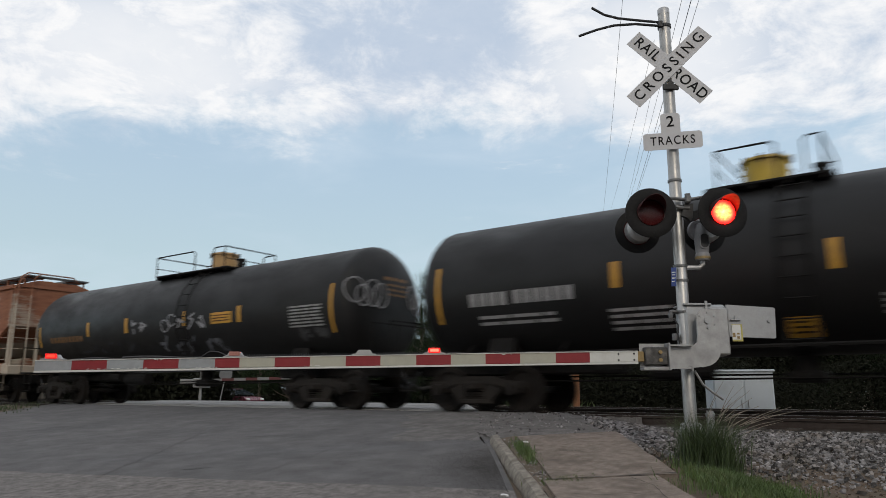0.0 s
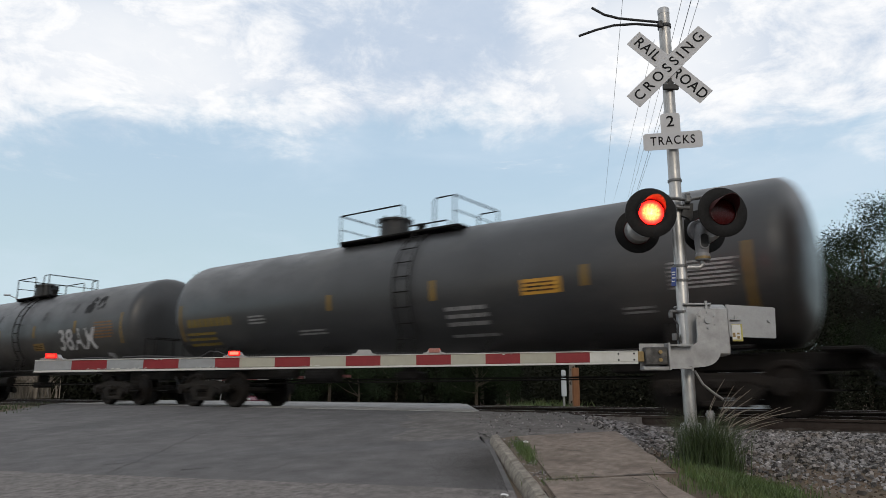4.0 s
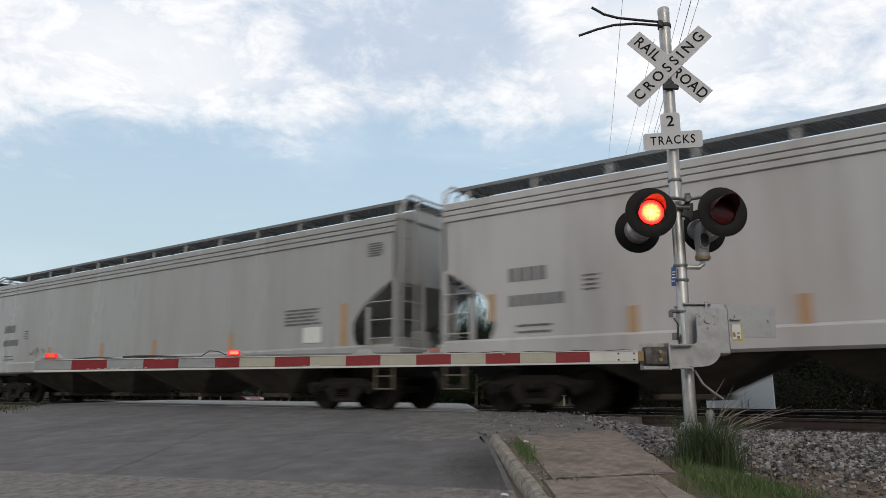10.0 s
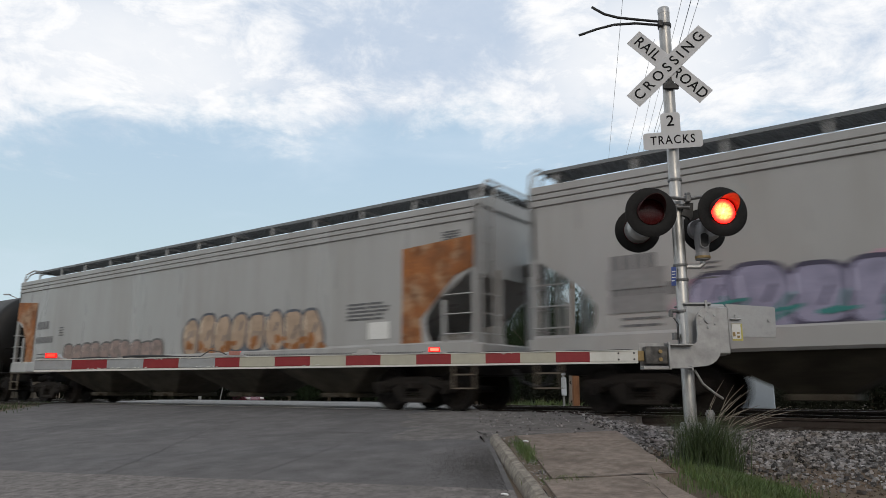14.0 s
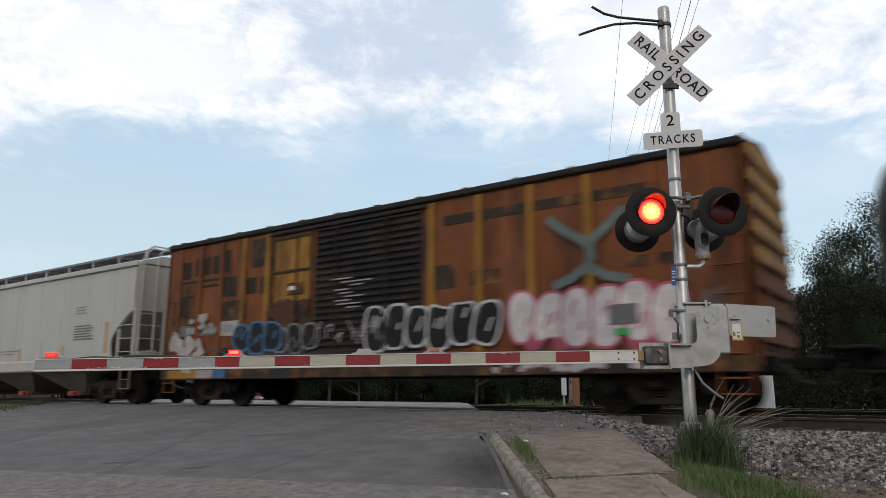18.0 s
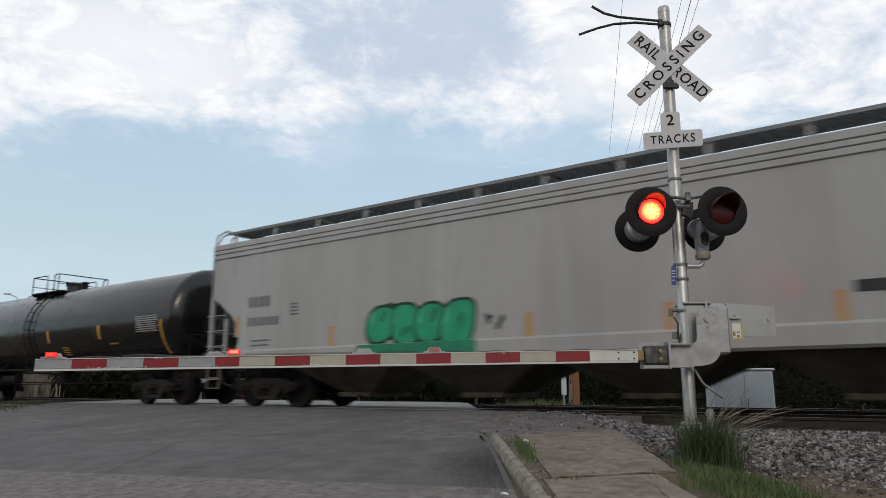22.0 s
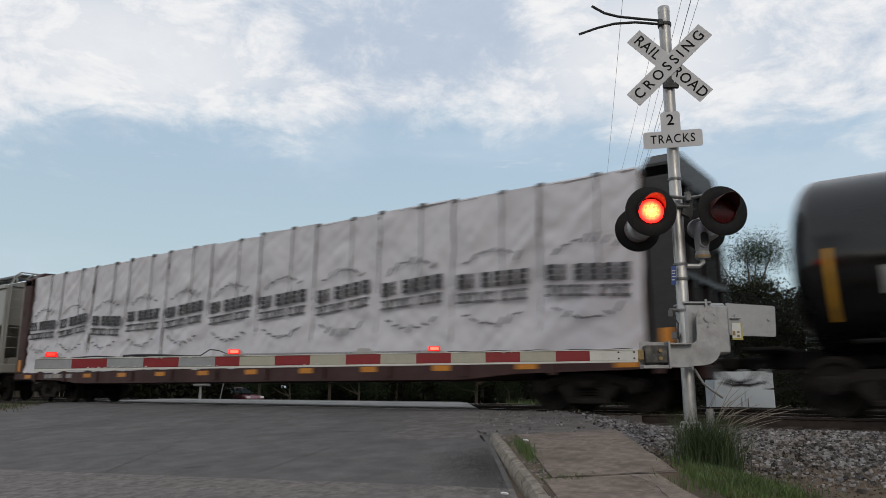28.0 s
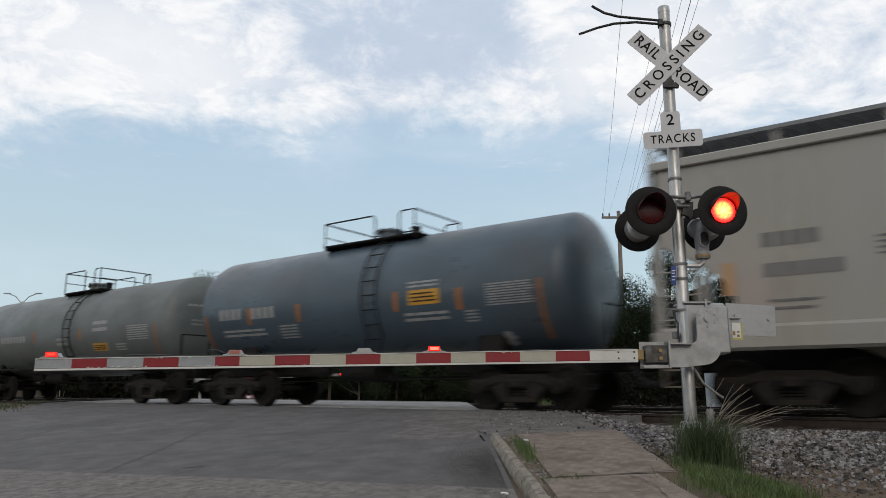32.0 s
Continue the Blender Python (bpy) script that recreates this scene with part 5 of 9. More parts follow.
for k in range(12):
    x = 0.5 + k * 0.62
    part("arm_stripe", Build().box(x, x + 0.62, -0.03, 0.03, 1.88 + k * 0.018, 2.02 + k * 0.018), M["arm_back_red"] if k % 2 else M["arm_back"], far)
for x in (7.4,):
    part("arm_led", Build().box(x - 0.07, x + 0.07, -0.06, 0.06, 2.12, 2.2, 0.01), M["led_gate"], far, "small glowing red gate lamp")
stop = thing("road_sign", road_pose(-12.0, 39.5, -1.0), "grey back of an octagonal sign on a leaning post", "road sign")
part("post", Build().cyl((-0.35, 0, 0), (0.05, 0, 2.4), 0.03, 8), M["zinc"], stop)
octo = [(0.38 * math.cos(radians(22.5 + 45 * k)) + 0.05, 2.35 + 0.38 * math.sin(radians(22.5 + 45 * k))) for k in range(8)]
part("sign_plate", Build().prism(octo, -0.04, -0.03), M["wire"], stop)

# parked sedan waiting on the far side
M["car_paint"] = surface("maroon_car_paint", (0.12, 0.03, 0.045), 0.25, 0.3, 0.08, 3, 0)
M["car_glass"] = surface("tinted_car_glass", (0.02, 0.025, 0.03), 0.08, 0, 0.1, 2, 0)
M["tyre"] = surface("tyre_rubber", (0.02, 0.02, 0.02), 0.8, 0, 0.2, 9, 0.1)
car = thing("sedan", road_pose(-15.2, 52.0, -0.86, 150), "maroon sedan waiting at the far side of the crossing", "car")
body = [(-2.3, 0.35), (-2.35, 0.75), (-2.2, 0.98), (-1.6, 1.02), (1.0, 0.98), (2.05, 0.86), (2.32, 0.66), (2.3, 0.35)]
part("body", Build().prism([(-x, z) for x, z in body], -0.88, 0.88), M["car_paint"], car)
roof = [(1.75, 1.0), (1.0, 1.38), (-0.4, 1.44), (-1.4, 1.02)]
cabv = []
for y, k in ((-0.82, 1.0), (0.82, 1.0)):
    for x, z in roof:
        cabv.append((-x * -1, y * (1.0 if z < 1.1 else 0.8), z))
part("cabin_glass", Build().add(cabv, [(0, 1, 2, 3), (7, 6, 5, 4), (0, 4, 5, 1), (1, 5, 6, 2), (2, 6, 7, 3), (3, 7, 4, 0)]), M["car_glass"], car)
part("roof_panel", Build().box(-0.45, 1.05, -0.64, 0.64, 1.385, 1.455, 0.03), M["car_paint"], car)
for x in (-1.4, 1.42):
    for y in (-0.82, 0.82):
        w = part("wheel", Build().cyl((x, y - 0.1, 0.33), (x, y + 0.1, 0.33), 0.33, 20), M["tyre"], car)
        part("rim", Build().cyl((x, y - 0.11, 0.33), (x, y + 0.11, 0.33), 0.2, 14), M["cast"], w)
for y in (-0.65, 0.65):
    part("headlight", Build().box(-2.34, -2.2, y - 0.16, y + 0.16, 0.66, 0.8, 0.03), M["pale_bar"], car)

# double-armed street light far off
sl = thing("street_light", road_pose(-50.9, 85.0, -1.75), "distant double-armed street light", "street light")
part("pole", Build().cyl((0, 0, 0), (0, 0, 12.6), 0.12, 10, 0.07), M["zinc"], sl)
for s in (-1, 1):
    part("arm", Build().tube([(0, 0, 12.3), (s * 0.8, 0, 13.2), (s * 1.7, 0, 13.55)], 0.06, 6), M["zinc"], sl)
    part("luminaire", Build().box(s * 1.9 - 0.4, s * 1.9 + 0.4, -0.15, 0.15, 13.5, 13.65, 0.04), M["zinc"], sl)


# ---- trees ----
def tree_kind(name, height, spread, seed, label, leaf=0.20, leaves=6500, conifer=False):
    rng = random.Random(seed)
    t = thing(name, pose(0, 0, 0), label, "tree", "trees beyond the tracks")
    trunk = Build()
    trunk.tube([(0, 0, -0.4), (0.1, 0, height * 0.25), (0.05, 0.1, height * 0.55), (0, 0, height * 0.8)], height * 0.022, 9, height * 0.006)
    tips = []
    for k in range(13):
        a = rng.uniform(0, 6.28)
        z0 = height * rng.uniform(0.22, 0.72)
        reach = spread * rng.uniform(0.45, 0.95) * (1.15 - z0 / height)
        z1 = z0 + height * rng.uniform(0.08, 0.26)
        mid = (math.cos(a) * reach * 0.5, math.sin(a) * reach * 0.5, (z0 + z1) / 2 - 0.02 * height)
        tip = (math.cos(a) * reach, math.sin(a) * reach, z1)
        trunk.tube([(0.05, 0.05, z0), mid, tip], height * 0.008, 6, height * 0.002)
        tips.append(tip)
    part("trunk", trunk, M["bark"], t, smooth=True)
    crown = Build()
    blobs_ = [(tip, spread * rng.uniform(0.22, 0.42)) for tip in tips] + [((rng.gauss(0, spread * 0.22), rng.gauss(0, spread * 0.22), height * rng.uniform(0.55, 0.95)), spread * rng.uniform(0.2, 0.36)) for _ in range(9)]
    blobs_ += [((rng.gauss(0, spread * 0.4), rng.gauss(0, spread * 0.4), height * rng.uniform(0.2, 0.5)), spread * rng.uniform(0.2, 0.4)) for _ in range(6)]
    for _ in range(leaves):
        c, r = rng.choice(blobs_)
        d = Vector((rng.gauss(0, 1), rng.gauss(0, 1), rng.gauss(0, 0.8))).normalized() * (r * rng.uniform(0.35, 1.12))
        p = Vector(c) + d
        a = Vector((rng.gauss(0, 1), rng.gauss(0, 1), rng.gauss(0, 1))).normalized()
        b2 = a.orthogonal().normalized()
        s = leaf * rng.uniform(0.5, 1.2)
        n = a.cross(b2) * s * 0.25
        crown.add([p - a * s, p + b2 * s * 0.55 + n, p + a * s, p - b2 * s * 0.55 + n], [(0, 1, 2), (0, 2, 3)])
    part("crown", crown, M["leaf"], t, fix=False)
    return t


kinds = [tree_kind("tree", 10.0, 4.2, 3, "broad leafy tree, dark against the evening sky", 0.060, 32000), tree_kind("tree", 12.5, 3.4, 9, "tall leafy tree with an uneven crown", 0.060, 32000),
         tree_kind("tree", 7.0, 3.6, 14, "low rounded leafy tree", 0.056, 32000), tree_kind("tree", 14.0, 5.0, 23, "large spreading leafy tree", 0.095, 26000), tree_kind("tree", 10.0, 4.2, 41, "leafy tree far beyond the road", 0.13, 9000), tree_kind("tree", 7.0, 3.6, 44, "low leafy tree far beyond the road", 0.12, 8500)]
used = set()


def plant(kind, v, u, z, turn, scale=1.0):
    p = at(v, u, z)
    m = pose(p.x, p.y, p.z, 0, 0, turn)
    if kind not in used:
        used.add(kind)
        kinds[kind].matrix_basis = m
        kinds[kind].scale = (scale, scale, scale)
        return kinds[kind]
    t = copy_thing(kinds[kind], m)
    t.scale = (scale, scale, scale)
    return t


rng = random.Random(31)
plant(3, 24.2, 40, -1.2, 20, 0.86)
plant(0, 15.8, 36, -1.2, 70, 0.92)
plant(1, 13.6, 42, -1.2, 160, 0.80)
plant(2, 9.6, 38, -1.2, 200, 1.05)
plant(1, 19.5, 44, -1.2, 300, 0.72)
plant(0, 20.5, 36, -1.2, 10, 0.7)
plant(2, 11.6, 33, -1.1, 120, 0.8)
plant(2, 17.8, 30, -1.0, 90, 0.62)
plant(3, 29, 48, -1.2, 200, 0.9)
plant(2, 23.5, 31, -1.0, 30, 0.65)
plant(0, 6.5, 50, -1.2, 250, 0.75)
plant(0, 4.7, 34, -1.0, 40, 0.72)
plant(2, 6.7, 35, -1.0, 140, 0.95)
plant(2, 2.4, 45, -1.2, 80, 0.98)
plant(2, 4.4, 48, -1.2, 210, 1.0)
plant(0, 0.4, 50, -1.2, 115, 0.88)
plant(2, 1.9, 41, -1.2, 300, 0.8)
plant(3, -2.4, 78, -1.2, 45, 1.0)
plant(3, -26.5, 76, -1.2, 145, 0.98)
plant(3, -22.0, 79, -1.2, 265, 0.92)
for k in range(16):
    v = -34 + k * 2.7
    plant((5, 4, 5, 4)[k % 4], v, rng.uniform(56, 66), -1.25, rng.uniform(0, 360), rng.uniform(0.42, 0.62) if v < -18 else rng.uniform(0.5, 0.8))
# undergrowth close behind the tracks
hedge = Build()
for _ in range(170000):
    v = rng.uniform(-44, 36) if rng.random() < 0.7 else rng.uniform(3.4, 20)
    u = rng.gauss(0, 1.3) + (47 if v < 3.4 else 29.5 + 0.05 * v)
    if -14.0 < v < -1.4:
        u += 20
    p = at(v, u, -1.35)
    h = (2.9 + 1.0 * noise.noise(Vector((v * 0.25, 1, 2))) + 0.6 * noise.noise(Vector((v * 0.9, 4, 2)))) * (1.0 if v > 3.4 else 1.25 + (u - 47) * 0.012)
    q = p + Vector((0, 0, max(0.1, h) * rng.uniform(0.0, 1.0) ** 0.75))
    a = Vector((rng.gauss(0, 1), rng.gauss(0, 1), rng.gauss(0, 1))).normalized()
    b2 = a.orthogonal().normalized()
    s = (0.066 if v > 3.4 else 0.16) * rng.uniform(0.6, 1.3)
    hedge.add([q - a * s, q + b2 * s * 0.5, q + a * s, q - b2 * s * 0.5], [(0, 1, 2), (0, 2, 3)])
# a taller thicket behind the relay cabinet
thicket = random.Random(58)
for _ in range(42000):
    v = thicket.uniform(9.5, 21.0)
    top = 5.0 + 0.8 * noise.noise(Vector((v * 0.6, 3, 7))) + 0.5 * noise.noise(Vector((v * 1.7, 5, 1)))
    top *= smooth(8.8, 10.8, v)
    q = at(v, 31.5 + thicket.gauss(0, 0.9), 0.4 + max(0.2, top - 0.4) * thicket.random() ** 0.85)
    a = Vector((thicket.gauss(0, 1), thicket.gauss(0, 1), thicket.gauss(0, 1))).normalized()
    b2 = a.orthogonal().normalized()
    s = 0.075 * thicket.uniform(0.6, 1.3)
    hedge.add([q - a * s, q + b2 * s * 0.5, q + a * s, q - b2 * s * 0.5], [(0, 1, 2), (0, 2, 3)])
far_rng = random.Random(64)
for _ in range(40000):
    v = far_rng.uniform(-75, 50)
    q = at(v, 100 + far_rng.gauss(0, 1.5), -1.5 + (9.0 + 2.6 * noise.noise(Vector((v * 0.12, 8, 1)))) * far_rng.random() ** 0.8)
    a = Vector((far_rng.gauss(0, 1), far_rng.gauss(0, 1), far_rng.gauss(0, 1))).normalized()
    b2 = a.orthogonal().normalized()
    s = 0.5 * far_rng.uniform(0.6, 1.3)
    hedge.add([q - a * s, q + b2 * s * 0.5, q + a * s, q - b2 * s * 0.5], [(0, 1, 2), (0, 2, 3)])
# unseen trees added behind the camera, so that low reflections on the cars darken
behind_rng = random.Random(70)
for _ in range(26000):
    v = behind_rng.uniform(-70, 60)
    q = at(v, -34 + behind_rng.gauss(0, 2.0), -1.4 + (8.0 + 2.8 * noise.noise(Vector((v * 0.13, 3, 6)))) * behind_rng.random() ** 0.75)
    a = Vector((behind_rng.gauss(0, 1), behind_rng.gauss(0, 1), behind_rng.gauss(0, 1))).normalized()
    b2 = a.orthogonal().normalized()
    s = 0.55 * behind_rng.uniform(0.6, 1.3)
    hedge.add([q - a * s, q + b2 * s * 0.5, q + a * s, q - b2 * s * 0.5], [(0, 1, 2), (0, 2, 3)])
tagged(solid("undergrowth", hedge, M["scrub"], fix=False), "dark undergrowth and shrubs behind the tracks, and unseen trees added behind the camera", "undergrowth", kind="stuff")

# ---- the train ----
TRAIN = []          # (thing, its x at the clip's start)
WHEELS = []         # (wheelset, its place on the truck, x at the clip's start)
SHARED = {}


def truck_meshes():
    for s in (-1, 1):
        side = Build()
        y0, y1 = (s * 1.02, s * 1.18) if s > 0 else (-1.18, -1.02)
        # cast side frame: top chord, sloping bottom chord, window and pedestal boxes
        side.prism([(-1.12, 0.60), (-0.78, 0.62), (-0.42, 0.72), (0.42, 0.72), (0.78, 0.62), (1.12, 0.60), (1.12, 0.48), (0.80, 0.46),
                    (0.46, 0.56), (-0.46, 0.56), (-0.80, 0.46), (-1.12, 0.48)], y0, y1)
        side.prism([(-0.62, 0.46), (-0.42, 0.56), (-0.24, 0.56), (-0.24, 0.20), (-0.36, 0.20)], y0 + 0.01, y1 - 0.01)
        side.prism([(0.62, 0.46), (0.36, 0.20), (0.24, 0.20), (0.24, 0.56), (0.42, 0.56)], y0 + 0.01, y1 - 0.01)
        side.box(-0.40, 0.40, y0, y1, 0.17, 0.27, 0.02)
        for x in (-0.889, 0.889):
            side.box(x - 0.17, x + 0.17, y0 - 0.01, y1 + 0.01, 0.38, 0.62, 0.03)
        SHARED["side", s] = side.mesh("side_frame", M["frame_iron"])
    for s in (-1, 1):
        springs = Build()
        for x in (-0.16, 0, 0.16):
            for k in range(5):
                springs.cyl((x, s * 1.1, 0.275 + k * 0.05), (x, s * 1.1, 0.305 + k * 0.05), 0.07, 10)
        SHARED["springs", s] = springs.mesh("spring_nest", M["frame_iron"])
    bolster = Build().box(-0.2, 0.2, -1.22, 1.22, 0.44, 0.62, 0.04).box(-0.3, 0.3, -0.3, 0.3, 0.6, 0.74, 0.04)
    for s in (-1, 1):
        bolster.box(-0.10, 0.10, s * 1.25 - 0.05, s * 1.25 + 0.05, 0.46, 0.60, 0.02)
    for s in (-1, 1):
        SHARED["brake", s] = Build().box(s * 0.38 - 0.05, s * 0.38 + 0.05, -0.9, 0.9, 0.38, 0.48, 0.02).mesh("brake_beam", M["under"])
    wheels = Build()
    prof = [(0.0, 0.001), (0.02, 0.10), (0.035, 0.12), (0.02, 0.16), (0.015, 0.33), (0.06, 0.38), (0.06, 0.445), (-0.055, 0.457), (-0.07, 0.485), (-0.085, 0.485), (-0.085, 0.40), (-0.03, 0.33), (-0.03, 0.10), (-0.03, 0.001)]
    for s in (-1, 1):
        wheels.lathe([(s * (0.78 + a), r) for a, r in prof], 28, "y")
        for k in range(6):      # web holes and casting marks, so that the turn shows
            t = math.pi * k / 3
            wheels.box(-0.03, 0.03, s * 0.795, s * 0.805, -0.03, 0.03, 0.0, Matrix.Translation((0.25 * math.cos(t), 0, 0.25 * math.sin(t))))
    wheels.cyl((0, -1.24, 0), (0, 1.24, 0), 0.075, 12)
    for s in (-1, 1):
        wheels.cyl((0, s * 1.18, 0), (0, s * 1.27, 0), 0.11, 14)
        for k in range(3):
            t = 2 * math.pi * k / 3
            wheels.cyl((0.06 * math.cos(t), s * 1.27, 0.06 * math.sin(t)), (0.06 * math.cos(t), s * 1.29, 0.06 * math.sin(t)), 0.018, 6)
    SHARED["bolster"] = bolster.mesh("truck_bolster", M["frame_iron"])
    SHARED["wheels"] = wheels.mesh("wheelset", M["wheel"], True)


truck_meshes()


def add_truck(car, x, x_start):
    truck = part("truck", SHARED["bolster"], None, car, m=pose(x, 0, 0))
    for key, name in (("side", "side_frame"), ("springs", "spring_nest"), ("brake", "brake_beam")):
        for s in (-1, 1):
            part(name, SHARED[key, s], None, truck)
    for dx in (-0.889, 0.889):
        w = part("wheelset", SHARED["wheels"], None, truck, "dark steel wheelset with bright treads", m=pose(dx, 0, 0.457))
        WHEELS.append((w, dx, x_start + x + dx))


def add_coupler(car, x, s):
    b = Build().box(x, x + s * 0.62, -0.09, 0.09, 0.78, 0.96, 0.03)
    b.box(x + s * 0.55, x + s * 0.80, -0.15, 0.12, 0.74, 1.0, 0.05)
    part("coupler", b, M["under"], car, "rusty knuckle coupler")
    h = Build().tube([(x + s * 0.1, -0.35, 0.85), (x + s * 0.3, -0.38, 0.6), (x + s * 0.6, -0.25, 0.48), (x + s * 0.82, -0.1, 0.55)], 0.03, 7)
    part("air_hose", h, M["cable"], car)


def bars(b, x0, z0, width, rows, pitch, thick, y, rng, fill=0.8, words=4, hug=None):
    """Rows of unreadable stencilled words as plain bars on the side at y; hug(z) gives the side's y at a height."""
    for r in range(rows):
        z = z0 - r * pitch
        x = x0
        end = x0 + width * rng.uniform(fill, 1.0)
        while x < end - 0.02:
            w = min(width / words * rng.uniform(0.6, 1.3), end - x)
            if hug:
                za, zb = z - thick / 2, z + thick / 2
                ya, yb = hug(za), hug(zb)
                b.add([(x, ya, za), (x + w, ya, za), (x + w, yb, zb), (x, yb, zb), (x, ya + 0.02, za), (x + w, ya + 0.02, za), (x + w, yb + 0.02, zb), (x, yb + 0.02, zb)],
                      [(0, 1, 2, 3), (4, 7, 6, 5), (0, 4, 5, 1), (1, 5, 6, 2), (2, 6, 7, 3), (3, 7, 4, 0)])
            else:
                b.box(x, x + w, y - 0.004, y + 0.004, z - thick / 2, z + thick / 2)
            x += w + width * 0.035
    return b


def number(b, x0, x1, z0, z1, n, y, hug=None):
    """A row of n large characters that must not be read: each a plain bar."""
    w = (x1 - x0) / n
    zs = np.linspace(z0, z1, 4)
    for i in range(n):
        a, c = x0 + i * w, x0 + (i + 0.68) * w
        for za, zb in zip(zs, zs[1:]):
            ya, yb = (hug(za), hug(zb)) if hug else (y, y)
            b.add([(a, ya, za), (c, ya, za), (c, yb, zb), (a, yb, zb)], [(0, 1, 2, 3)])
    return b


def tank_marks(car, hug, rng, ink, tape, stripes, numbers=(), rows=(), panels=(), row_ink=None):
    """Reflective stripes (x, foot, top), numbers (x0, x1, foot, top, count), stencilled rows (x0, x1, foot, top, count) and yellow panels on a shell."""
    for k, (x, z0, z1) in enumerate(stripes):
        sb = Build()
        wide = 0.07
        if k in (0, len(stripes) - 1):
            wide, z0 = 0.045, z0 - 0.22       # next to the tank heads: narrower and lower
        zs = np.linspace(z0, z1, 7)
        for za, zb in zip(zs, zs[1:]):
            sb.add([(x - wide, hug(za), za), (x + wide, hug(za), za), (x + wide, hug(zb), zb), (x - wide, hug(zb), zb)], [(0, 1, 2, 3)])
        part("reflective_stripe", sb, M[tape], car, fix=False)
    for x0, x1, z0, z1, n in numbers:
        stuff(part("car_number", number(Build(), x0, x1, z0, z1, n, 0, hug), M[ink], car, fix=False))
    for x0, x1, z0, z1, n in rows:
        pitch = (z1 - z0) / n
        stuff(part("stencil", bars(Build(), x0, z1 - pitch / 2, x1 - x0, n, pitch, pitch * 0.5, 0, rng, 0.9, 3, hug), M[row_ink or ink], car))
    for x0, x1, z0, z1 in panels:
        pl = Build()
        zs = np.linspace(z0, z1, 4)
        for za, zb in zip(zs, zs[1:]):
            pl.add([(x0, hug(za), za), (x1, hug(za), za), (x1, hug(zb), zb), (x0, hug(zb), zb)], [(0, 1, 2, 3)])
        pan = part("warning_panel", pl, M[tape if tape == "yellow_faded" else "yellow_mark"], car, "yellow warning panel", fix=False)
        stuff(part("panel_print", bars(Build(), x0 + 0.06, z1 - 0.08, x1 - x0 - 0.12, 3, (z1 - z0 - 0.08) / 3, 0.03, 0, rng, 0.9, 2, lambda z: hug(z) - 0.006), M["box_grime"], pan))


def head_marks(car, half, R, zc, rows, ink, rng):
    """Stencilled rows (y0, y1, z, height) on the front head of a shell."""
    def face(y, z):
        q = min(0.999, math.hypot(y, z - zc) / R)
        return half + 0.46 * math.sqrt(1 - q ** (2 / 0.66)) + 0.008
    b = Build()
    for y0, y1, z, h in rows:
        y = y0
        while y < y1 - 0.02:
            w = min(rng.uniform(0.1, 0.3), y1 - y)
            b.add([(face(q, zz), q, zz) for q, zz in ((y, z), (y + w, z), (y + w, z + h), (y, z + h))], [(0, 1, 2, 3)])
            y += w + 0.04
    stuff(part("head_stencil", b, M[ink], car, fix=False))


def bubble(b, cx, cz, rx, rz, y, hug=None, seg=18, inner=None, wob=0.0, rng=None):
    """A painted blob or ring that follows the side."""
    ph = rng.uniform(0, 6.28) if rng else 0
    ring = []
    for k in range(seg):
        t = 2 * math.pi * k / seg
        f = 1 + wob * math.sin(3 * t + ph)
        ring.append((cx + rx * f * math.cos(t), cz + rz * f * math.sin(t)))
    def put(p):
        return (p[0], (hug(p[1]) if hug else y), p[1])
    if inner is None:
        n = len(ring)
        half = [(cx + (p[0] - cx) * 0.5, cz + (p[1] - cz) * 0.5) for p in ring]
        verts = [put(p) for p in ring] + [put(p) for p in half] + [put((cx, cz))]
        faces = [(i, (i + 1) % n, n + (i + 1) % n, n + i) for i in range(n)] + [(n + i, n + (i + 1) % n, 2 * n) for i in range(n)]
    else:
        n = len(ring)
        small = [(cx + (p[0] - cx) * inner, cz + (p[1] - cz) * inner) for p in ring]
        verts = [put(p) for p in ring] + [put(p) for p in small]
        faces = [(i, (i + 1) % n, n + (i + 1) % n, n + i) for i in range(n)]
    return b.add(verts, faces)


import itertools

LAYERS = itertools.count()     # lapping strokes lie a hair apart


def stroke_path(b, pts, w, y, hug=None):
    """A painted stroke along (x, z) points, laid on the side."""
    for (xa, za), (xb, zb) in zip(pts, pts[1:]):
        d = math.hypot(xb - xa, zb - za) or 1
        nx, nz = -(zb - za) / d * w / 2, (xb - xa) / d * w / 2
        ex, ez = (xb - xa) / d * w * 0.3, (zb - za) / d * w * 0.3
        q = [(xa + nx - ex, za + nz - ez), (xb + nx + ex, zb + nz + ez), (xb - nx + ex, zb - nz + ez), (xa - nx - ex, za - nz - ez)]
        lift = 0.00004 * (next(LAYERS) % 12)
        b.add([(p[0], (hug(p[1]) if hug else y) - lift, p[1]) for p in q], [(0, 1, 2, 3)])
    return b


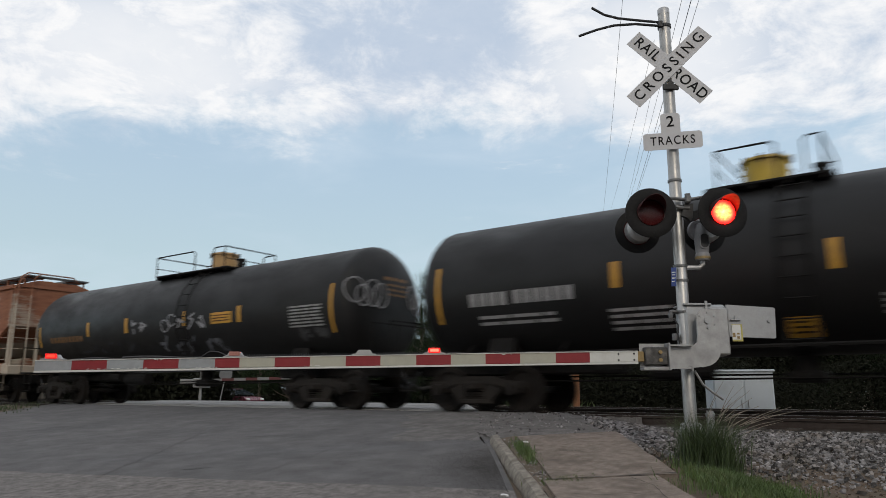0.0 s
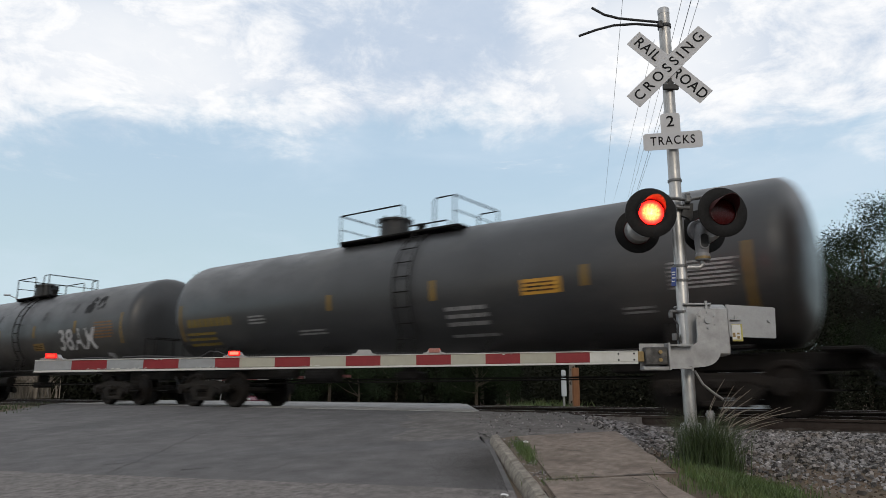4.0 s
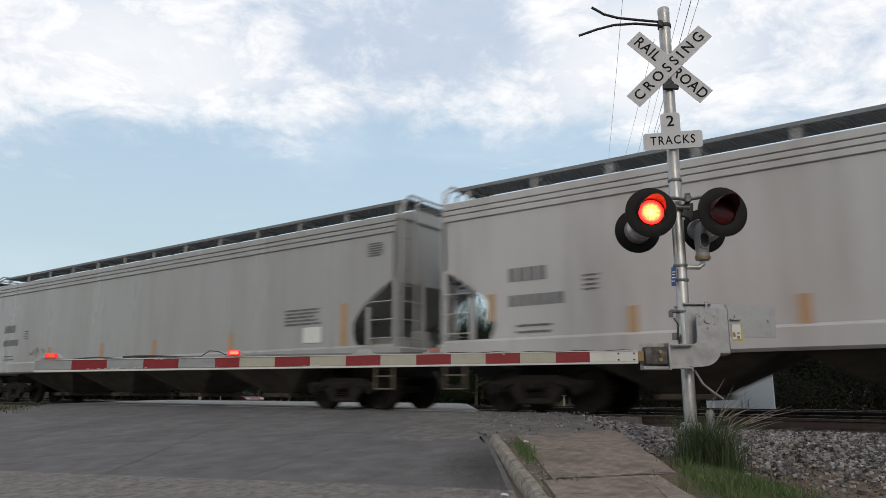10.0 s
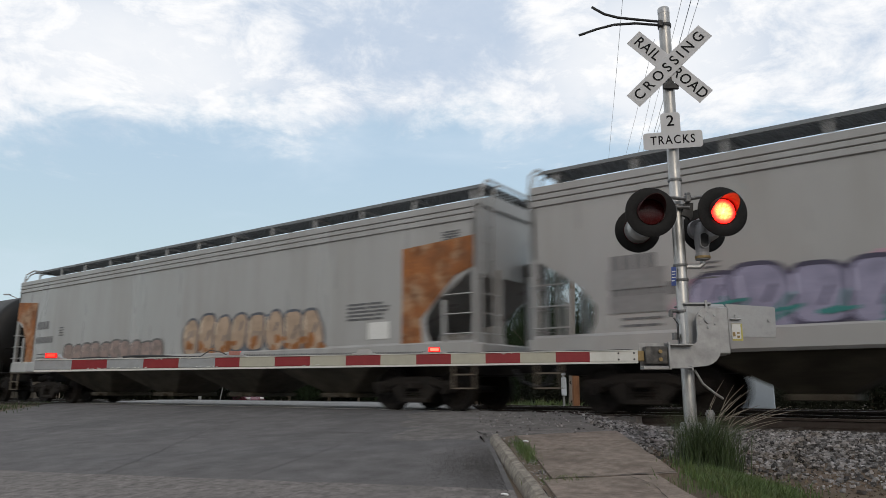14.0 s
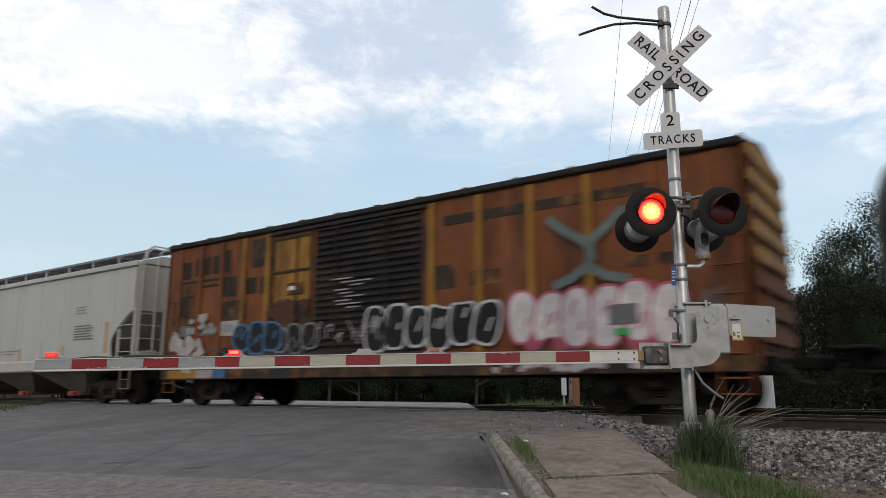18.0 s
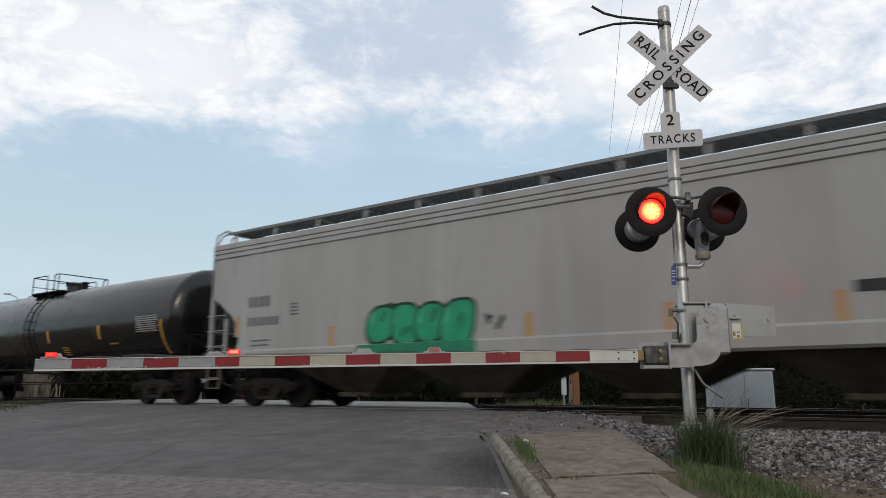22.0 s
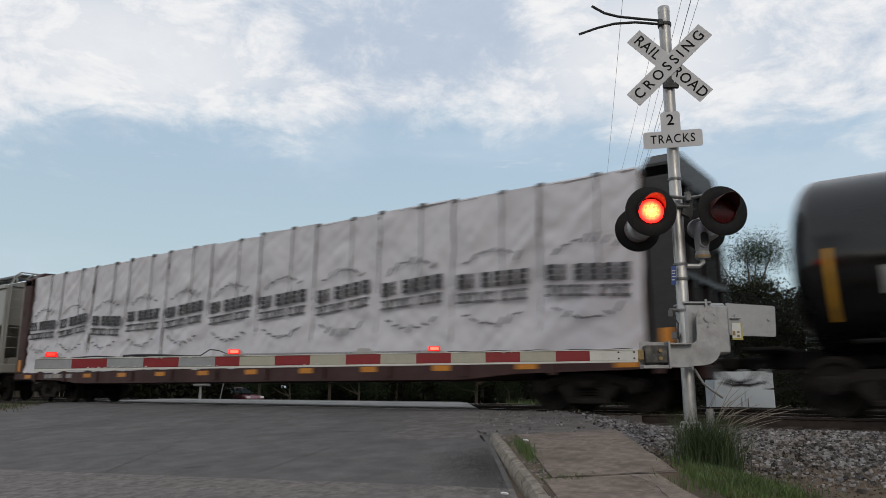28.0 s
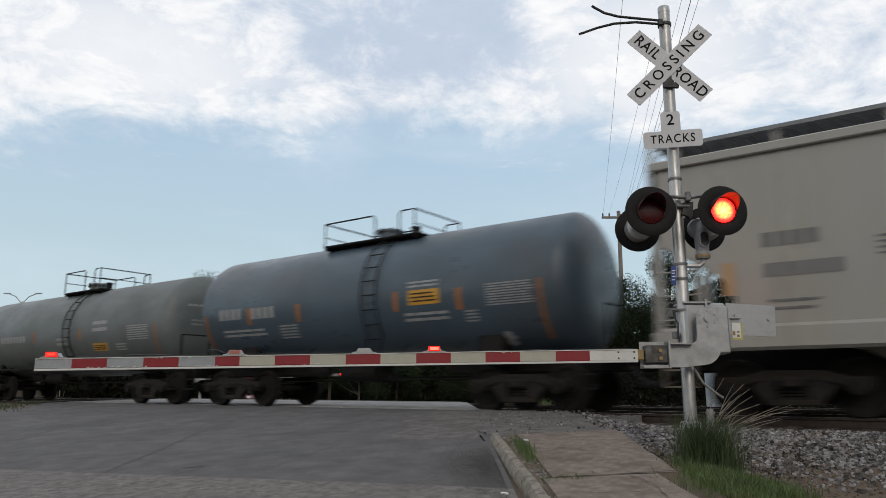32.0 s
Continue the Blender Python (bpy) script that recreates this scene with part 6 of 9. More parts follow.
def tank_car(front, rear, hatch, zc, paint, label, dome="black", tall_dome=False, extra=None, reach=-0.65, R=1.5, rail_length=2.38, rail_h=0.58):
    """A tank car; front and rear are the ends of the straight shell at the clip's start, hatch the manway's place."""
    mid = (front + rear) / 2
    half = (front - rear) / 2 + 0.22
    car = thing("tank_car", pose(mid, TRACK_Y, 0), label, "tank car", "cars of the freight train")
    rng = random.Random(int(-mid * 7) + 3)
    hx = hatch - mid

    def hug(z, off=0.008):
        dz = max(-R * 0.98, min(R * 0.98, z - zc))
        return -math.sqrt((R + off) ** 2 - dz * dz)

    prof = [(-half - 0.46, 0.001)]
    for k in range(1, 9):
        t = math.pi / 2 * k / 8
        prof.append((-half - 0.46 * math.cos(t), R * math.sin(t) ** 0.66))
    prof += [(-a, r) for a, r in prof[8::-1]]
    for i in range(1, 7):       # weld beads between the shell courses
        x = -half + 2 * half * i / 7
        part("weld_bead", Build().lathe([(x - 0.012, R - 0.004), (x - 0.006, R + 0.003), (x + 0.006, R + 0.003), (x + 0.012, R - 0.004)], 40, "x", (0, 0, zc)), paint, car, smooth=True)
    part("tank_shell", Build().lathe(prof, 56, "x", (0, 0, zc)), paint, car, smooth=True)
    # head shields' rim, saddle, stub sill and end platform
    for s in (-1, 1):
        xe = s * half
        part("saddle", Build().prism([(-1.25, 0.98), (-1.05, zc - 0.95), (-0.5, zc - R - 0.02), (0.5, zc - R - 0.02), (1.05, zc - 0.95), (1.25, 0.98)], xe - s * 1.55 - 0.28, xe - s * 1.55 + 0.28, "x"), M["under"], car)
        part("stub_sill", Build().box(min(xe - s * 3.2, xe + s * 1.05), max(xe - s * 3.2, xe + s * 1.05), -0.32, 0.32, 0.76, 1.06, 0.03), M["under"], car)
        part("end_platform", Build().box(min(xe + s * 0.55, xe + s * 1.15), max(xe + s * 0.55, xe + s * 1.15), -1.45, 1.45, 1.02, 1.08, 0.015), M["under"], car)
        rail = Build()
        xr = xe + s * 1.08
        rail.tube([(xr, -1.42, 1.75), (xr, -1.42, 1.95), (xr, 1.42, 1.95), (xr, 1.42, 1.75)], 0.018, 6)
        for y in (-1.42, -0.5, 0.5, 1.42):
            rail.tube([(xr, y, 1.05), (xr, y, 1.95)], 0.016, 6)
        pieces("end_handrail", rail, M["under"], car)
        for yy in (-1.40, 1.36):
            steps = Build()
            for z in (0.42, 0.68):
                steps.box(xe + s * 0.62 - 0.2, xe + s * 0.62 + 0.2, yy, yy + 0.04, z, z + 0.03)
            for dx in (-0.2, 0.2):
                steps.box(xe + s * 0.62 + dx - 0.012, xe + s * 0.62 + dx + 0.012, yy, yy + 0.04, 0.42, 1.04)
            part("sill_step", steps, M["under"], car)
        add_coupler(car, xe + s * 1.0, s)
        add_truck(car, xe - s * 0.92, mid)
    pipe = Build()
    for yy in (-1.36, 1.36):
        pipe.tube([(-half + 0.4, yy, 1.12), (half - 0.4, yy, 1.12)], 0.035, 6)
        for x in np.linspace(-half + 0.8, half - 0.8, 7):
            pipe.tube([(x, yy, 1.12), (x, yy * 0.72, zc - R + 0.35)], 0.018, 5)
    pieces("side_rail", pipe, M["under"], car)
    part("outlet_valve", Build().cyl((hx * 0.5, 0, zc - R + 0.05), (hx * 0.5, 0, zc - R - 0.35), 0.2, 14).box(hx * 0.5 - 0.3, hx * 0.5 + 0.3, -0.25, 0.25, zc - R - 0.45, zc - R - 0.25, 0.04), M["under"], car)
    part("brake_reservoir", Build().cyl((-half + 4.4, -0.55, 0.80), (-half + 5.5, -0.55, 0.80), 0.17, 14).cyl((-half + 3.3, -0.5, 0.86), (-half + 3.9, -0.5, 0.86), 0.13, 12), M["under"], car)
    part("brake_rod", Build().tube([(-half + 1, -0.3, 0.62), (half - 1, -0.25, 0.66)], 0.018, 5).tube([(-half + 1.4, 0.2, 0.72), (half - 2, 0.3, 0.7)], 0.018, 5), M["under"], car)
    # manway, its platform and handrail
    top = zc + R
    r0, r1 = hx + reach, hx + reach + rail_length       # ends of the handrail
    plat = Build()
    plat.box(r0 - 0.05, r1 + 0.12, -0.92, -0.42, top - 0.13, top - 0.08, 0.01)
    plat.box(r0 - 0.05, r1 + 0.12, 0.42, 0.92, top - 0.13, top - 0.08, 0.01)
    for x in np.linspace(r0, r1, 4):
        plat.box(x - 0.03, x + 0.03, -0.9, 0.9, top - 0.19, top - 0.13)
    part("platform", plat, M["under"], car)
    dm = {"black": M["black"], "yellow": M["dome_yellow"], "tan": M["dome_tan"], "grey": paint}[dome]
    dh, dr = (0.52, 0.39) if tall_dome else (0.30, 0.30)
    d = Build().lathe([(top - 0.1, dr), (top + dh - 0.05, dr * 0.97), (top + dh - 0.05, dr * 1.07), (top + dh, dr * 1.05), (top + dh + 0.04, dr * 0.6), (top + dh + 0.05, 0.001)], 24, "z", (hx, 0, 0))
    man = part("manway", d, dm, car, {"yellow": "yellow painted dome housing", "tan": "faded tan dome housing"}.get(dome, ""), smooth=True)
    bolts = Build()
    for k in range(8):
        t = 2 * math.pi * k / 8
        bolts.cyl((hx + dr * 1.08 * math.cos(t), dr * 1.08 * math.sin(t), top + dh - 0.12), (hx + dr * 1.08 * math.cos(t), dr * 1.08 * math.sin(t), top + dh + 0.03), 0.025, 6)
    pieces("dome_bolt", bolts, M["under"], man)
    part("valve", Build().cyl((hx + 0.9, -0.1, top - 0.05), (hx + 0.9, -0.1, top + 0.22), 0.10, 12).cyl((hx + 0.9, -0.1, top + 0.22), (hx + 0.9, -0.1, top + 0.27), 0.13, 12)
         .cyl((hx - 1.0, 0.05, top - 0.05), (hx - 1.0, 0.05, top + 0.15), 0.12, 12), M["under"], car)
    rail = Build()
    zr = top + rail_h
    s1, s2 = r0 + 0.58 * rail_length, r1 - 0.16 * rail_length
    for y in (-0.92, 0.92):
        rail.tube([(r0, y, top - 0.1), (r0, y, zr), (s1 - 0.09, y, zr), (s1, y, zr - 0.06), (s1, y, top - 0.1)], 0.02, 6)
        rail.tube([(s2, y, top - 0.1), (s2, y, zr - 0.06), (s2 + 0.07, y, zr), (r1, y, zr), (r1, y, top - 0.1)], 0.02, 6)
    for x in (r0, r1):
        rail.tube([(x, -0.92, zr), (x, 0.92, zr)], 0.02, 6)
        rail.tube([(x, -0.92, zr - 0.34), (x, 0.92, zr - 0.34)], 0.014, 6)
    pieces("platform_handrail", rail, M["under"], car)
    # side ladder beside the platform
    lad = Build()
    lx = (s1 + s2) / 2
    for dx in (-0.22, 0.22):
        pts = [(lx + dx, hug(z, 0.07), z) for z in np.linspace(zc - 0.95, zc + 1.32, 10)]
        lad.tube([(lx + dx, -1.42, 1.05)] + pts + [(lx + dx, -0.92, top - 0.1)], 0.02, 5)
    for z in np.linspace(1.2, zc + 1.25, 9):
        y = hug(z, 0.07) if z > zc - 0.95 else -1.42 + 0.1 * (z - 1.05)
        lad.tube([(lx - 0.22, y, z), (lx + 0.22, y, z)], 0.014, 5)
    part("ladder", lad, M["under"], car)
    if extra:
        extra(car, half, hug, rng)
    TRAIN.append((car, mid))
    return car


def hopper_car(front, rear, paint, label, style="rib", extra=None, ink="dark_print", ticks=(), bays=4):
    """A covered hopper; front and rear are its end posts at the clip's start."""
    mid, half = (front + rear) / 2, (front - rear) / 2
    car = thing("covered_hopper_car", pose(mid, TRACK_Y, 0), label, "hopper car", "cars of the freight train")
    rng = random.Random(int(-mid * 5) + 11)
    W, EAVE, SILL = 1.58, 4.29, 1.02
    # sides: one sheet each, cut away over the trucks in an arch
    for s in (-1, 1):
        out = [(-half + 0.03, EAVE), (-half + 0.03, 2.88)]
        out += [(-half + dx, z) for dx, z in ((0.2, 2.78), (0.55, 2.58), (0.88, 2.36), (1.12, 2.1), (1.26, 1.89), (1.24, 1.62), (1.12, 1.38))]
        out += [(-out[i][0], out[i][1]) for i in range(len(out) - 1, -1, -1)]
        sheet = Build().prism(out, s * W - (0.03 if s > 0 else 0), s * W + (0.03 if s < 0 else 0))
        part("side_sheet", sheet, paint, car)
        if style == "rib":
            ribs = Build()
            for z0, z1 in ((EAVE - 0.15, EAVE), (EAVE - 0.265, EAVE - 0.165), (EAVE - 0.40, EAVE - 0.28)):
                ribs.box(-half + 0.04, half - 0.04, min(s * W, s * (W + 0.035)), max(s * W, s * (W + 0.035)), z0, z1, 0.012)
            pieces("side_rib", ribs, paint, car)
        else:
            part("top_chord", Build().box(-half + 0.02, half - 0.02, min(s * (W - 0.02), s * (W + 0.08)), max(s * (W - 0.02), s * (W + 0.08)), EAVE - 0.14, EAVE + 0.02, 0.02), paint, car)
            seams = Build()
            for x in np.linspace(-half + 1.2, half - 1.2, 12):
                seams.box(x - 0.008, x + 0.008, min(s * W, s * (W + 0.006)), max(s * W, s * (W + 0.006)), 1.45, EAVE - 0.14)
            pieces("seam", seams, paint, car)
        part("side_sill", Build().box(-half, half, min(s * (W - 0.14), s * (W + 0.05)), max(s * (W - 0.14), s * (W + 0.06)), SILL, SILL + 0.40, 0.05), paint, car)
    # end sheets, slope sheets and roof
    for s in (-1, 1):
        part("end_sheet", Build().box(min(s * (half - 0.16), s * (half - 0.11)), max(s * (half - 0.16), s * (half - 0.11)), -W + 0.03, W - 0.03, 2.80, EAVE - 0.03), paint, car)
        part("slope_sheet", Build().prism([(s * (half - 0.12), 2.82), (s * (half - 0.18), 2.86), (s * (half - 2.9), 1.05), (s * (half - 2.78), 1.05)], -W + 0.04, W - 0.04), paint, car)
        posts = Build()
        for y in (-W, -0.62, 0.62, W - 0.1):
            posts.box(min(s * (half - 0.10), s * half), max(s * (half - 0.10), s * half), y, y + 0.1, SILL, EAVE - 0.02 if abs(y) > 1 else 2.95, 0.01)
        pieces("end_post", posts, paint, car)
        part("end_sill", Build().box(min(s * (half - 0.1), s * (half + 0.12)), max(s * (half - 0.1), s * (half + 0.12)), -W, W, SILL, SILL + 0.34, 0.03), paint, car)
        lad = Build()
        for z in (1.55, 1.95, 2.35):
            lad.tube([(s * (half - 0.75), -W - 0.07, z), (s * (half - 0.02), -W - 0.07, z)], 0.014, 5)
            lad.tube([(s * (half + 0.07), -W + 0.1, z), (s * (half + 0.07), -0.7, z)], 0.014, 5)
        pieces("grab_iron", lad, paint, car)
        el = Build()
        xe = s * (half + 0.07)
        for y in (-W + 0.10, -W + 0.58):
            el.tube([(xe, y, 1.2), (xe, y, 4.25), (xe, y + 0.06, 4.62), (xe - s * 0.02, y + 0.3, 4.80)], 0.028, 6)
        for z in np.arange(2.7, 4.4, 0.36):
            el.tube([(xe, -W + 0.10, z), (xe, -W + 0.58, z)], 0.014, 5)
        el.tube([(xe - s * 0.02, -W + 0.40, 4.80), (xe - s * 0.02, 0.5, 4.80), (xe - s * 0.1, 0.75, 4.62)], 0.028, 6)
        part("end_ladder", el, paint, car, "pale end ladder with a looped top rail")
        part("corner_post", Build().box(min(s * (half - 0.80), s * (half - 0.72)), max(s * (half - 0.80), s * (half - 0.72)), -W - 0.06, -W - 0.0, SILL + 0.3, 2.25), paint, car)
        step = Build()
        for z in (0.45, 0.72):
            step.box(min(s * (half - 0.55), s * (half - 0.05)), max(s * (half - 0.55), s * (half - 0.05)), -W - 0.02, -W + 0.02, z, z + 0.03)
        for x in (half - 0.55, half - 0.05):
            step.box(s * x - 0.015, s * x + 0.015, -W - 0.02, -W + 0.02, 0.45, SILL)
        part("sill_step", step, M["bay_pale"], car)
        add_coupler(car, s * (half + 0.05), s)
        add_truck(car, s * (half - 1.9), mid)
        part("center_sill", Build().box(min(s * half, s * (half - 3.2)), max(s * half, s * (half - 3.2)), -0.3, 0.3, 0.72, 1.08, 0.03), M["under"], car)
    part("brake_gear", Build().cyl((half - 1.5, -0.6, 1.45), (half - 0.5, -0.6, 1.45), 0.2, 14).cyl((half - 1.3, 0.4, 1.5), (half - 0.6, 0.4, 1.5), 0.16, 12).box(half - 0.7, half - 0.4, -0.2, 0.2, 1.3, 1.8, 0.03), paint, car, "brake reservoir and valve in the end cavity")
    part("brake_wheel", Build().lathe([(half + 0.14, 0.24), (half + 0.16, 0.27), (half + 0.19, 0.24), (half + 0.16, 0.22), (half + 0.14, 0.24)], 20, "x", (0, 0.7, 3.1)).box(half - 0.1, half + 0.14, 0.6, 0.8, 2.95, 3.25, 0.03), M["under"], car)
    roof = Build().prism([(-W, EAVE - 0.03), (-W, EAVE), (-0.75, EAVE + 0.26), (0.75, EAVE + 0.26), (W, EAVE), (W, EAVE - 0.03)], -half + 0.05, half - 0.05, "x")
    part("roof", roof, paint, car)
    part("roof_hatch", Build().box(-half + 1.0, half - 1.0, -0.28, 0.28, EAVE + 0.24, EAVE + 0.42, 0.04), paint, car)
    # roof walks of grating on brackets
    ZW = 4.74
    for y0, y1, nm in ((-1.16, -0.46, "near"), (0.46, 1.16, "far")):
        g = Build()
        for k in range(11):
            y = y0 + (y1 - y0) * k / 10
            g.box(-half + 0.1, half - 0.1, y - 0.012, y + 0.012, ZW - 0.055 if k else ZW - 0.07, ZW)
        for x in np.arange(-half + 0.1, half - 0.05, 0.3):
            g.box(x - 0.02, x + 0.02, y0, y1, ZW - 0.045, ZW - 0.004)
        part("roof_walk", g, M["grating"], car, "galvanised grating roof walk")
        br = Build()
        for x in np.linspace(-half + 0.35, half - 0.35, 13):
            br.box(x - 0.035, x + 0.035, y0, y1, ZW - 0.09, ZW - 0.035)
            br.box(x - 0.035, x + 0.035, y0 + 0.02, y0 + 0.05, EAVE + 0.10, ZW - 0.05) if y0 < 0 else br.box(x - 0.035, x + 0.035, y1 - 0.05, y1 - 0.02, EAVE + 0.10, ZW - 0.05)
        pieces("walk_bracket", br, paint, car)
    for s in (-1, 1):
        e = Build()
        for k in range(5):
            x = s * (half - 0.42 + 0.10 * k)
            e.box(x - 0.016, x + 0.016, -1.16, 1.16, ZW - 0.035, ZW)
        for y in np.arange(-1.16, 1.17, 0.2):
            e.box(min(s * (half - 0.42), s * (half - 0.0)), max(s * (half - 0.42), s * (half - 0.0)), y - 0.015, y + 0.015, ZW - 0.025, ZW - 0.005)
        part("end_walk", e, M["grating"], car)
        part("walk_brace", Build().tube([(s * (half - 0.02), -1.1, ZW), (s * (half + 0.02), -1.3, ZW - 0.12), (s * (half + 0.0), -W + 0.02, EAVE - 0.1)], 0.025, 6), paint, car)
    # discharge bays under the sill
    span = 2 * half - 5.6
    for i in range(bays):
        c = -span / 2 + span * (i + 0.5) / bays
        w = span / bays * 0.5
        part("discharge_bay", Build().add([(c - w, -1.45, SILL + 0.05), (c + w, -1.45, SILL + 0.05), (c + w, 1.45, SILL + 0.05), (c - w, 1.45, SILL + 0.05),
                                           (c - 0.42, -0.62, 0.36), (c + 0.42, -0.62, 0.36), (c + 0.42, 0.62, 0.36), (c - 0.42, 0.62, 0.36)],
                                          [(0, 1, 2, 3), (4, 7, 6, 5), (0, 4, 5, 1), (1, 5, 6, 2), (2, 6, 7, 3), (3, 7, 4, 0)]), M[{"rust": "bay_pale", "chord": "bay_shaded"}.get(style, "bay")], car)
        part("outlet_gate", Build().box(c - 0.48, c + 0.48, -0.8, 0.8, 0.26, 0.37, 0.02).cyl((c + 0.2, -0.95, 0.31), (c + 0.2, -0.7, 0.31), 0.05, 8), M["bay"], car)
        if style == "chord":
            part("gate_plate", Build().box(c - 0.36, c + 0.36, -0.86, -0.83, 0.24, 0.40, 0.008), M["gate_red"], car, "faded red plate")
    # stencils and reflectors on the near side
    y = -W - 0.008
    dk = M[ink]
    up = 0.13 if style == "chord" else 0.0
    if style != "rust":
        stuff(part("car_number", number(Build(), -half + 1.6 + up, -half + 2.45 + up, 2.49 + up, 2.76 + up * 0.7, 4, y), dk, car))
        stuff(part("car_number", number(Build(), -half + 1.6 + up, -half + 2.8 + up * 0.5, 2.01 + up, 2.23 + up, 6, y), dk, car))
        stuff(part("build_stencil", bars(Build(), -half + 3.15 + up, 2.49 + up, 0.30, 4, 0.085, 0.03, y, rng, 0.9, 1), M["dark_print"], car))
        stuff(part("weight_stencil", bars(Build(), -half + 1.75, 1.64 + up, 0.8, 2, 0.12, 0.04, y, rng, 0.8, 4), dk, car))
        stuff(part("test_stencil", bars(Build(), half - 3.5, 2.33 + up, 1.3, 5 if not up else 6, 0.085, 0.042, y, rng, 0.7, 2), M["dark_print"], car))
        if up:
            stuff(part("data_stencil", bars(Build(), half - 3.5, 3.08, 0.68, 3, 0.10, 0.035, y, rng, 0.85, 2), M["grey_print"], car))
        else:
            part("pale_patch", Build().box(half - 2.85, half - 2.25, y - 0.006, y, 1.53, 1.9), M["pale_bar"], car, "pale square sticker")
            stuff(part("data_stencil", bars(Build(), half - 0.82, 3.69, 0.44, 6, 0.055, 0.03, y, rng, 0.9, 1), M["dark_print"], car))
    for x in ticks:
        part("reflective_stripe", Build().box(x - 0.09, x + 0.09, y - 0.003, y + 0.003, 1.40, 1.87), M["tan_mark"], car)
    if ticks:
        part("reflective_stripe", Build().box(half - 1.63, half - 1.43, y - 0.003, y + 0.003, 1.42 + up, 2.39 + up), M["tan_mark"], car)
        part("reflective_stripe", Build().box(-half + 1.10, -half + 1.26, y - 0.003, y + 0.003, 1.76 + up, 2.29 + up), M["tan_mark"], car)
    if extra:
        extra(car, half, y, rng)
    TRAIN.append((car, mid))
    return car


def boxcar(front, rear, extra=None):
    mid, half = (front + rear) / 2, (front - rear) / 2
    car = thing("boxcar", pose(mid, TRACK_Y, 0), "rust-brown boxcar with black corrugated door and graffiti", "boxcar", "cars of the freight train")
    rng = random.Random(77)
    W, Z0, Z1 = 1.50, 0.98, 4.54
    D0, D1 = -1.92, 1.35        # the plug door
    for s in (-1, 1):
        y0, y1 = (s * W, s * (W - 0.06)) if s < 0 else (s * (W - 0.06), s * W)
        for xa, xb, nm in ((-half, D0, "rear"), (D1, half, "front")):
            part("side_panel", Build().box(xa, xb, y0, y1, Z0 - 0.1, Z1), M["box_rust"], car)
        part("door", Build().box(D0, D1, y0 + 0.0, y1, Z0, Z1 - 0.12), M["box_black"], car, "black corrugated plug door")
        ribs = Build()
        for z in np.arange(Z0 + 0.12, Z1 - 0.25, 0.155):
            ribs.box(D0 + 0.06, D1 - 0.06, min(s * W, s * (W + 0.06)), max(s * W, s * (W + 0.06)), z, z + 0.075, 0.02)
        pieces("door_rib", ribs, M["box_black"], car)
        for k, x in enumerate(list(np.linspace(-half + 0.6, D0 - 1.7, 5)) + list(np.linspace(D1 + 0.25, half - 0.35, 6))):
            part("side_post", Build().box(x - 0.07, x + 0.07, min(s * W, s * (W + 0.07)), max(s * W, s * (W + 0.07)), Z0, Z1 - 0.15, 0.02),
                 M["box_yellow"] if k in (3, 4, 5, 6, 7, 8) else M["box_rust"], car)
        part("side_sill", Build().box(-half, half, min(s * (W - 0.05), s * (W + 0.05)), max(s * (W - 0.05), s * (W + 0.05)), 0.70, Z0, 0.02), M["box_grime"], car)
        part("eave", Build().box(-half - 0.05, half + 0.05, min(s * (W - 0.1), s * (W + 0.09)), max(s * (W - 0.1), s * (W + 0.09)), Z1 - 0.12, Z1 + 0.02, 0.03), M["box_black"], car)
        dr = Build()
        for z in (Z0 + 0.02, Z1 - 0.2):
            dr.box(D0 - 1.6, D1 + 0.2, min(s * (W + 0.01), s * (W + 0.09)), max(s * (W + 0.01), s * (W + 0.09)), z - 0.04, z + 0.04)
        for x in (D0 + 0.75, D0 + 2.3):
            dr.cyl((x, s * (W + 0.09), Z0), (x, s * (W + 0.09), Z1 - 0.2), 0.025, 6)
        pieces("door_track", dr, M["box_black"], car)
    part("yellow_panel", Build().box(D0 - 1.45, D0 - 0.1, -W - 0.012, -W - 0.004, Z0 + 1.6, Z1 - 0.3), M["box_yellow"], car, "faded yellow panel beside the door")
    part("grimy_panel", Build().box(D0 - 1.5, D0 - 0.06, -W - 0.012, -W - 0.004, Z0 + 0.1, Z0 + 1.55), M["box_grime"], car, "grimy black and rust panel")
    rods = Build()
    for x in (D0 - 1.5, D0 - 0.62, D0 - 0.12):
        rods.box(x - 0.035, x + 0.035, -W - 0.06, -W - 0.012, Z0 + 0.05, Z1 - 0.2, 0.01)
    for z in (Z0 + 0.85, Z0 + 1.55, Z0 + 2.35, Z1 - 0.35):
        rods.box(D0 - 1.5, D0 - 0.1, -W - 0.045, -W - 0.012, z - 0.035, z + 0.035, 0.01)
    rods.box(D0 - 0.95, D0 - 0.35, -W - 0.05, -W - 0.012, Z0 + 1.75, Z0 + 2.05, 0.01)
    pieces("door_rod", rods, M["box_grime"], car)
    part("pale_sticker", Build().box(D0 - 0.85, D0 - 0.6, -W - 0.058, -W - 0.052, Z0 + 1.86, Z0 + 1.96), M["pale_bar"], car)
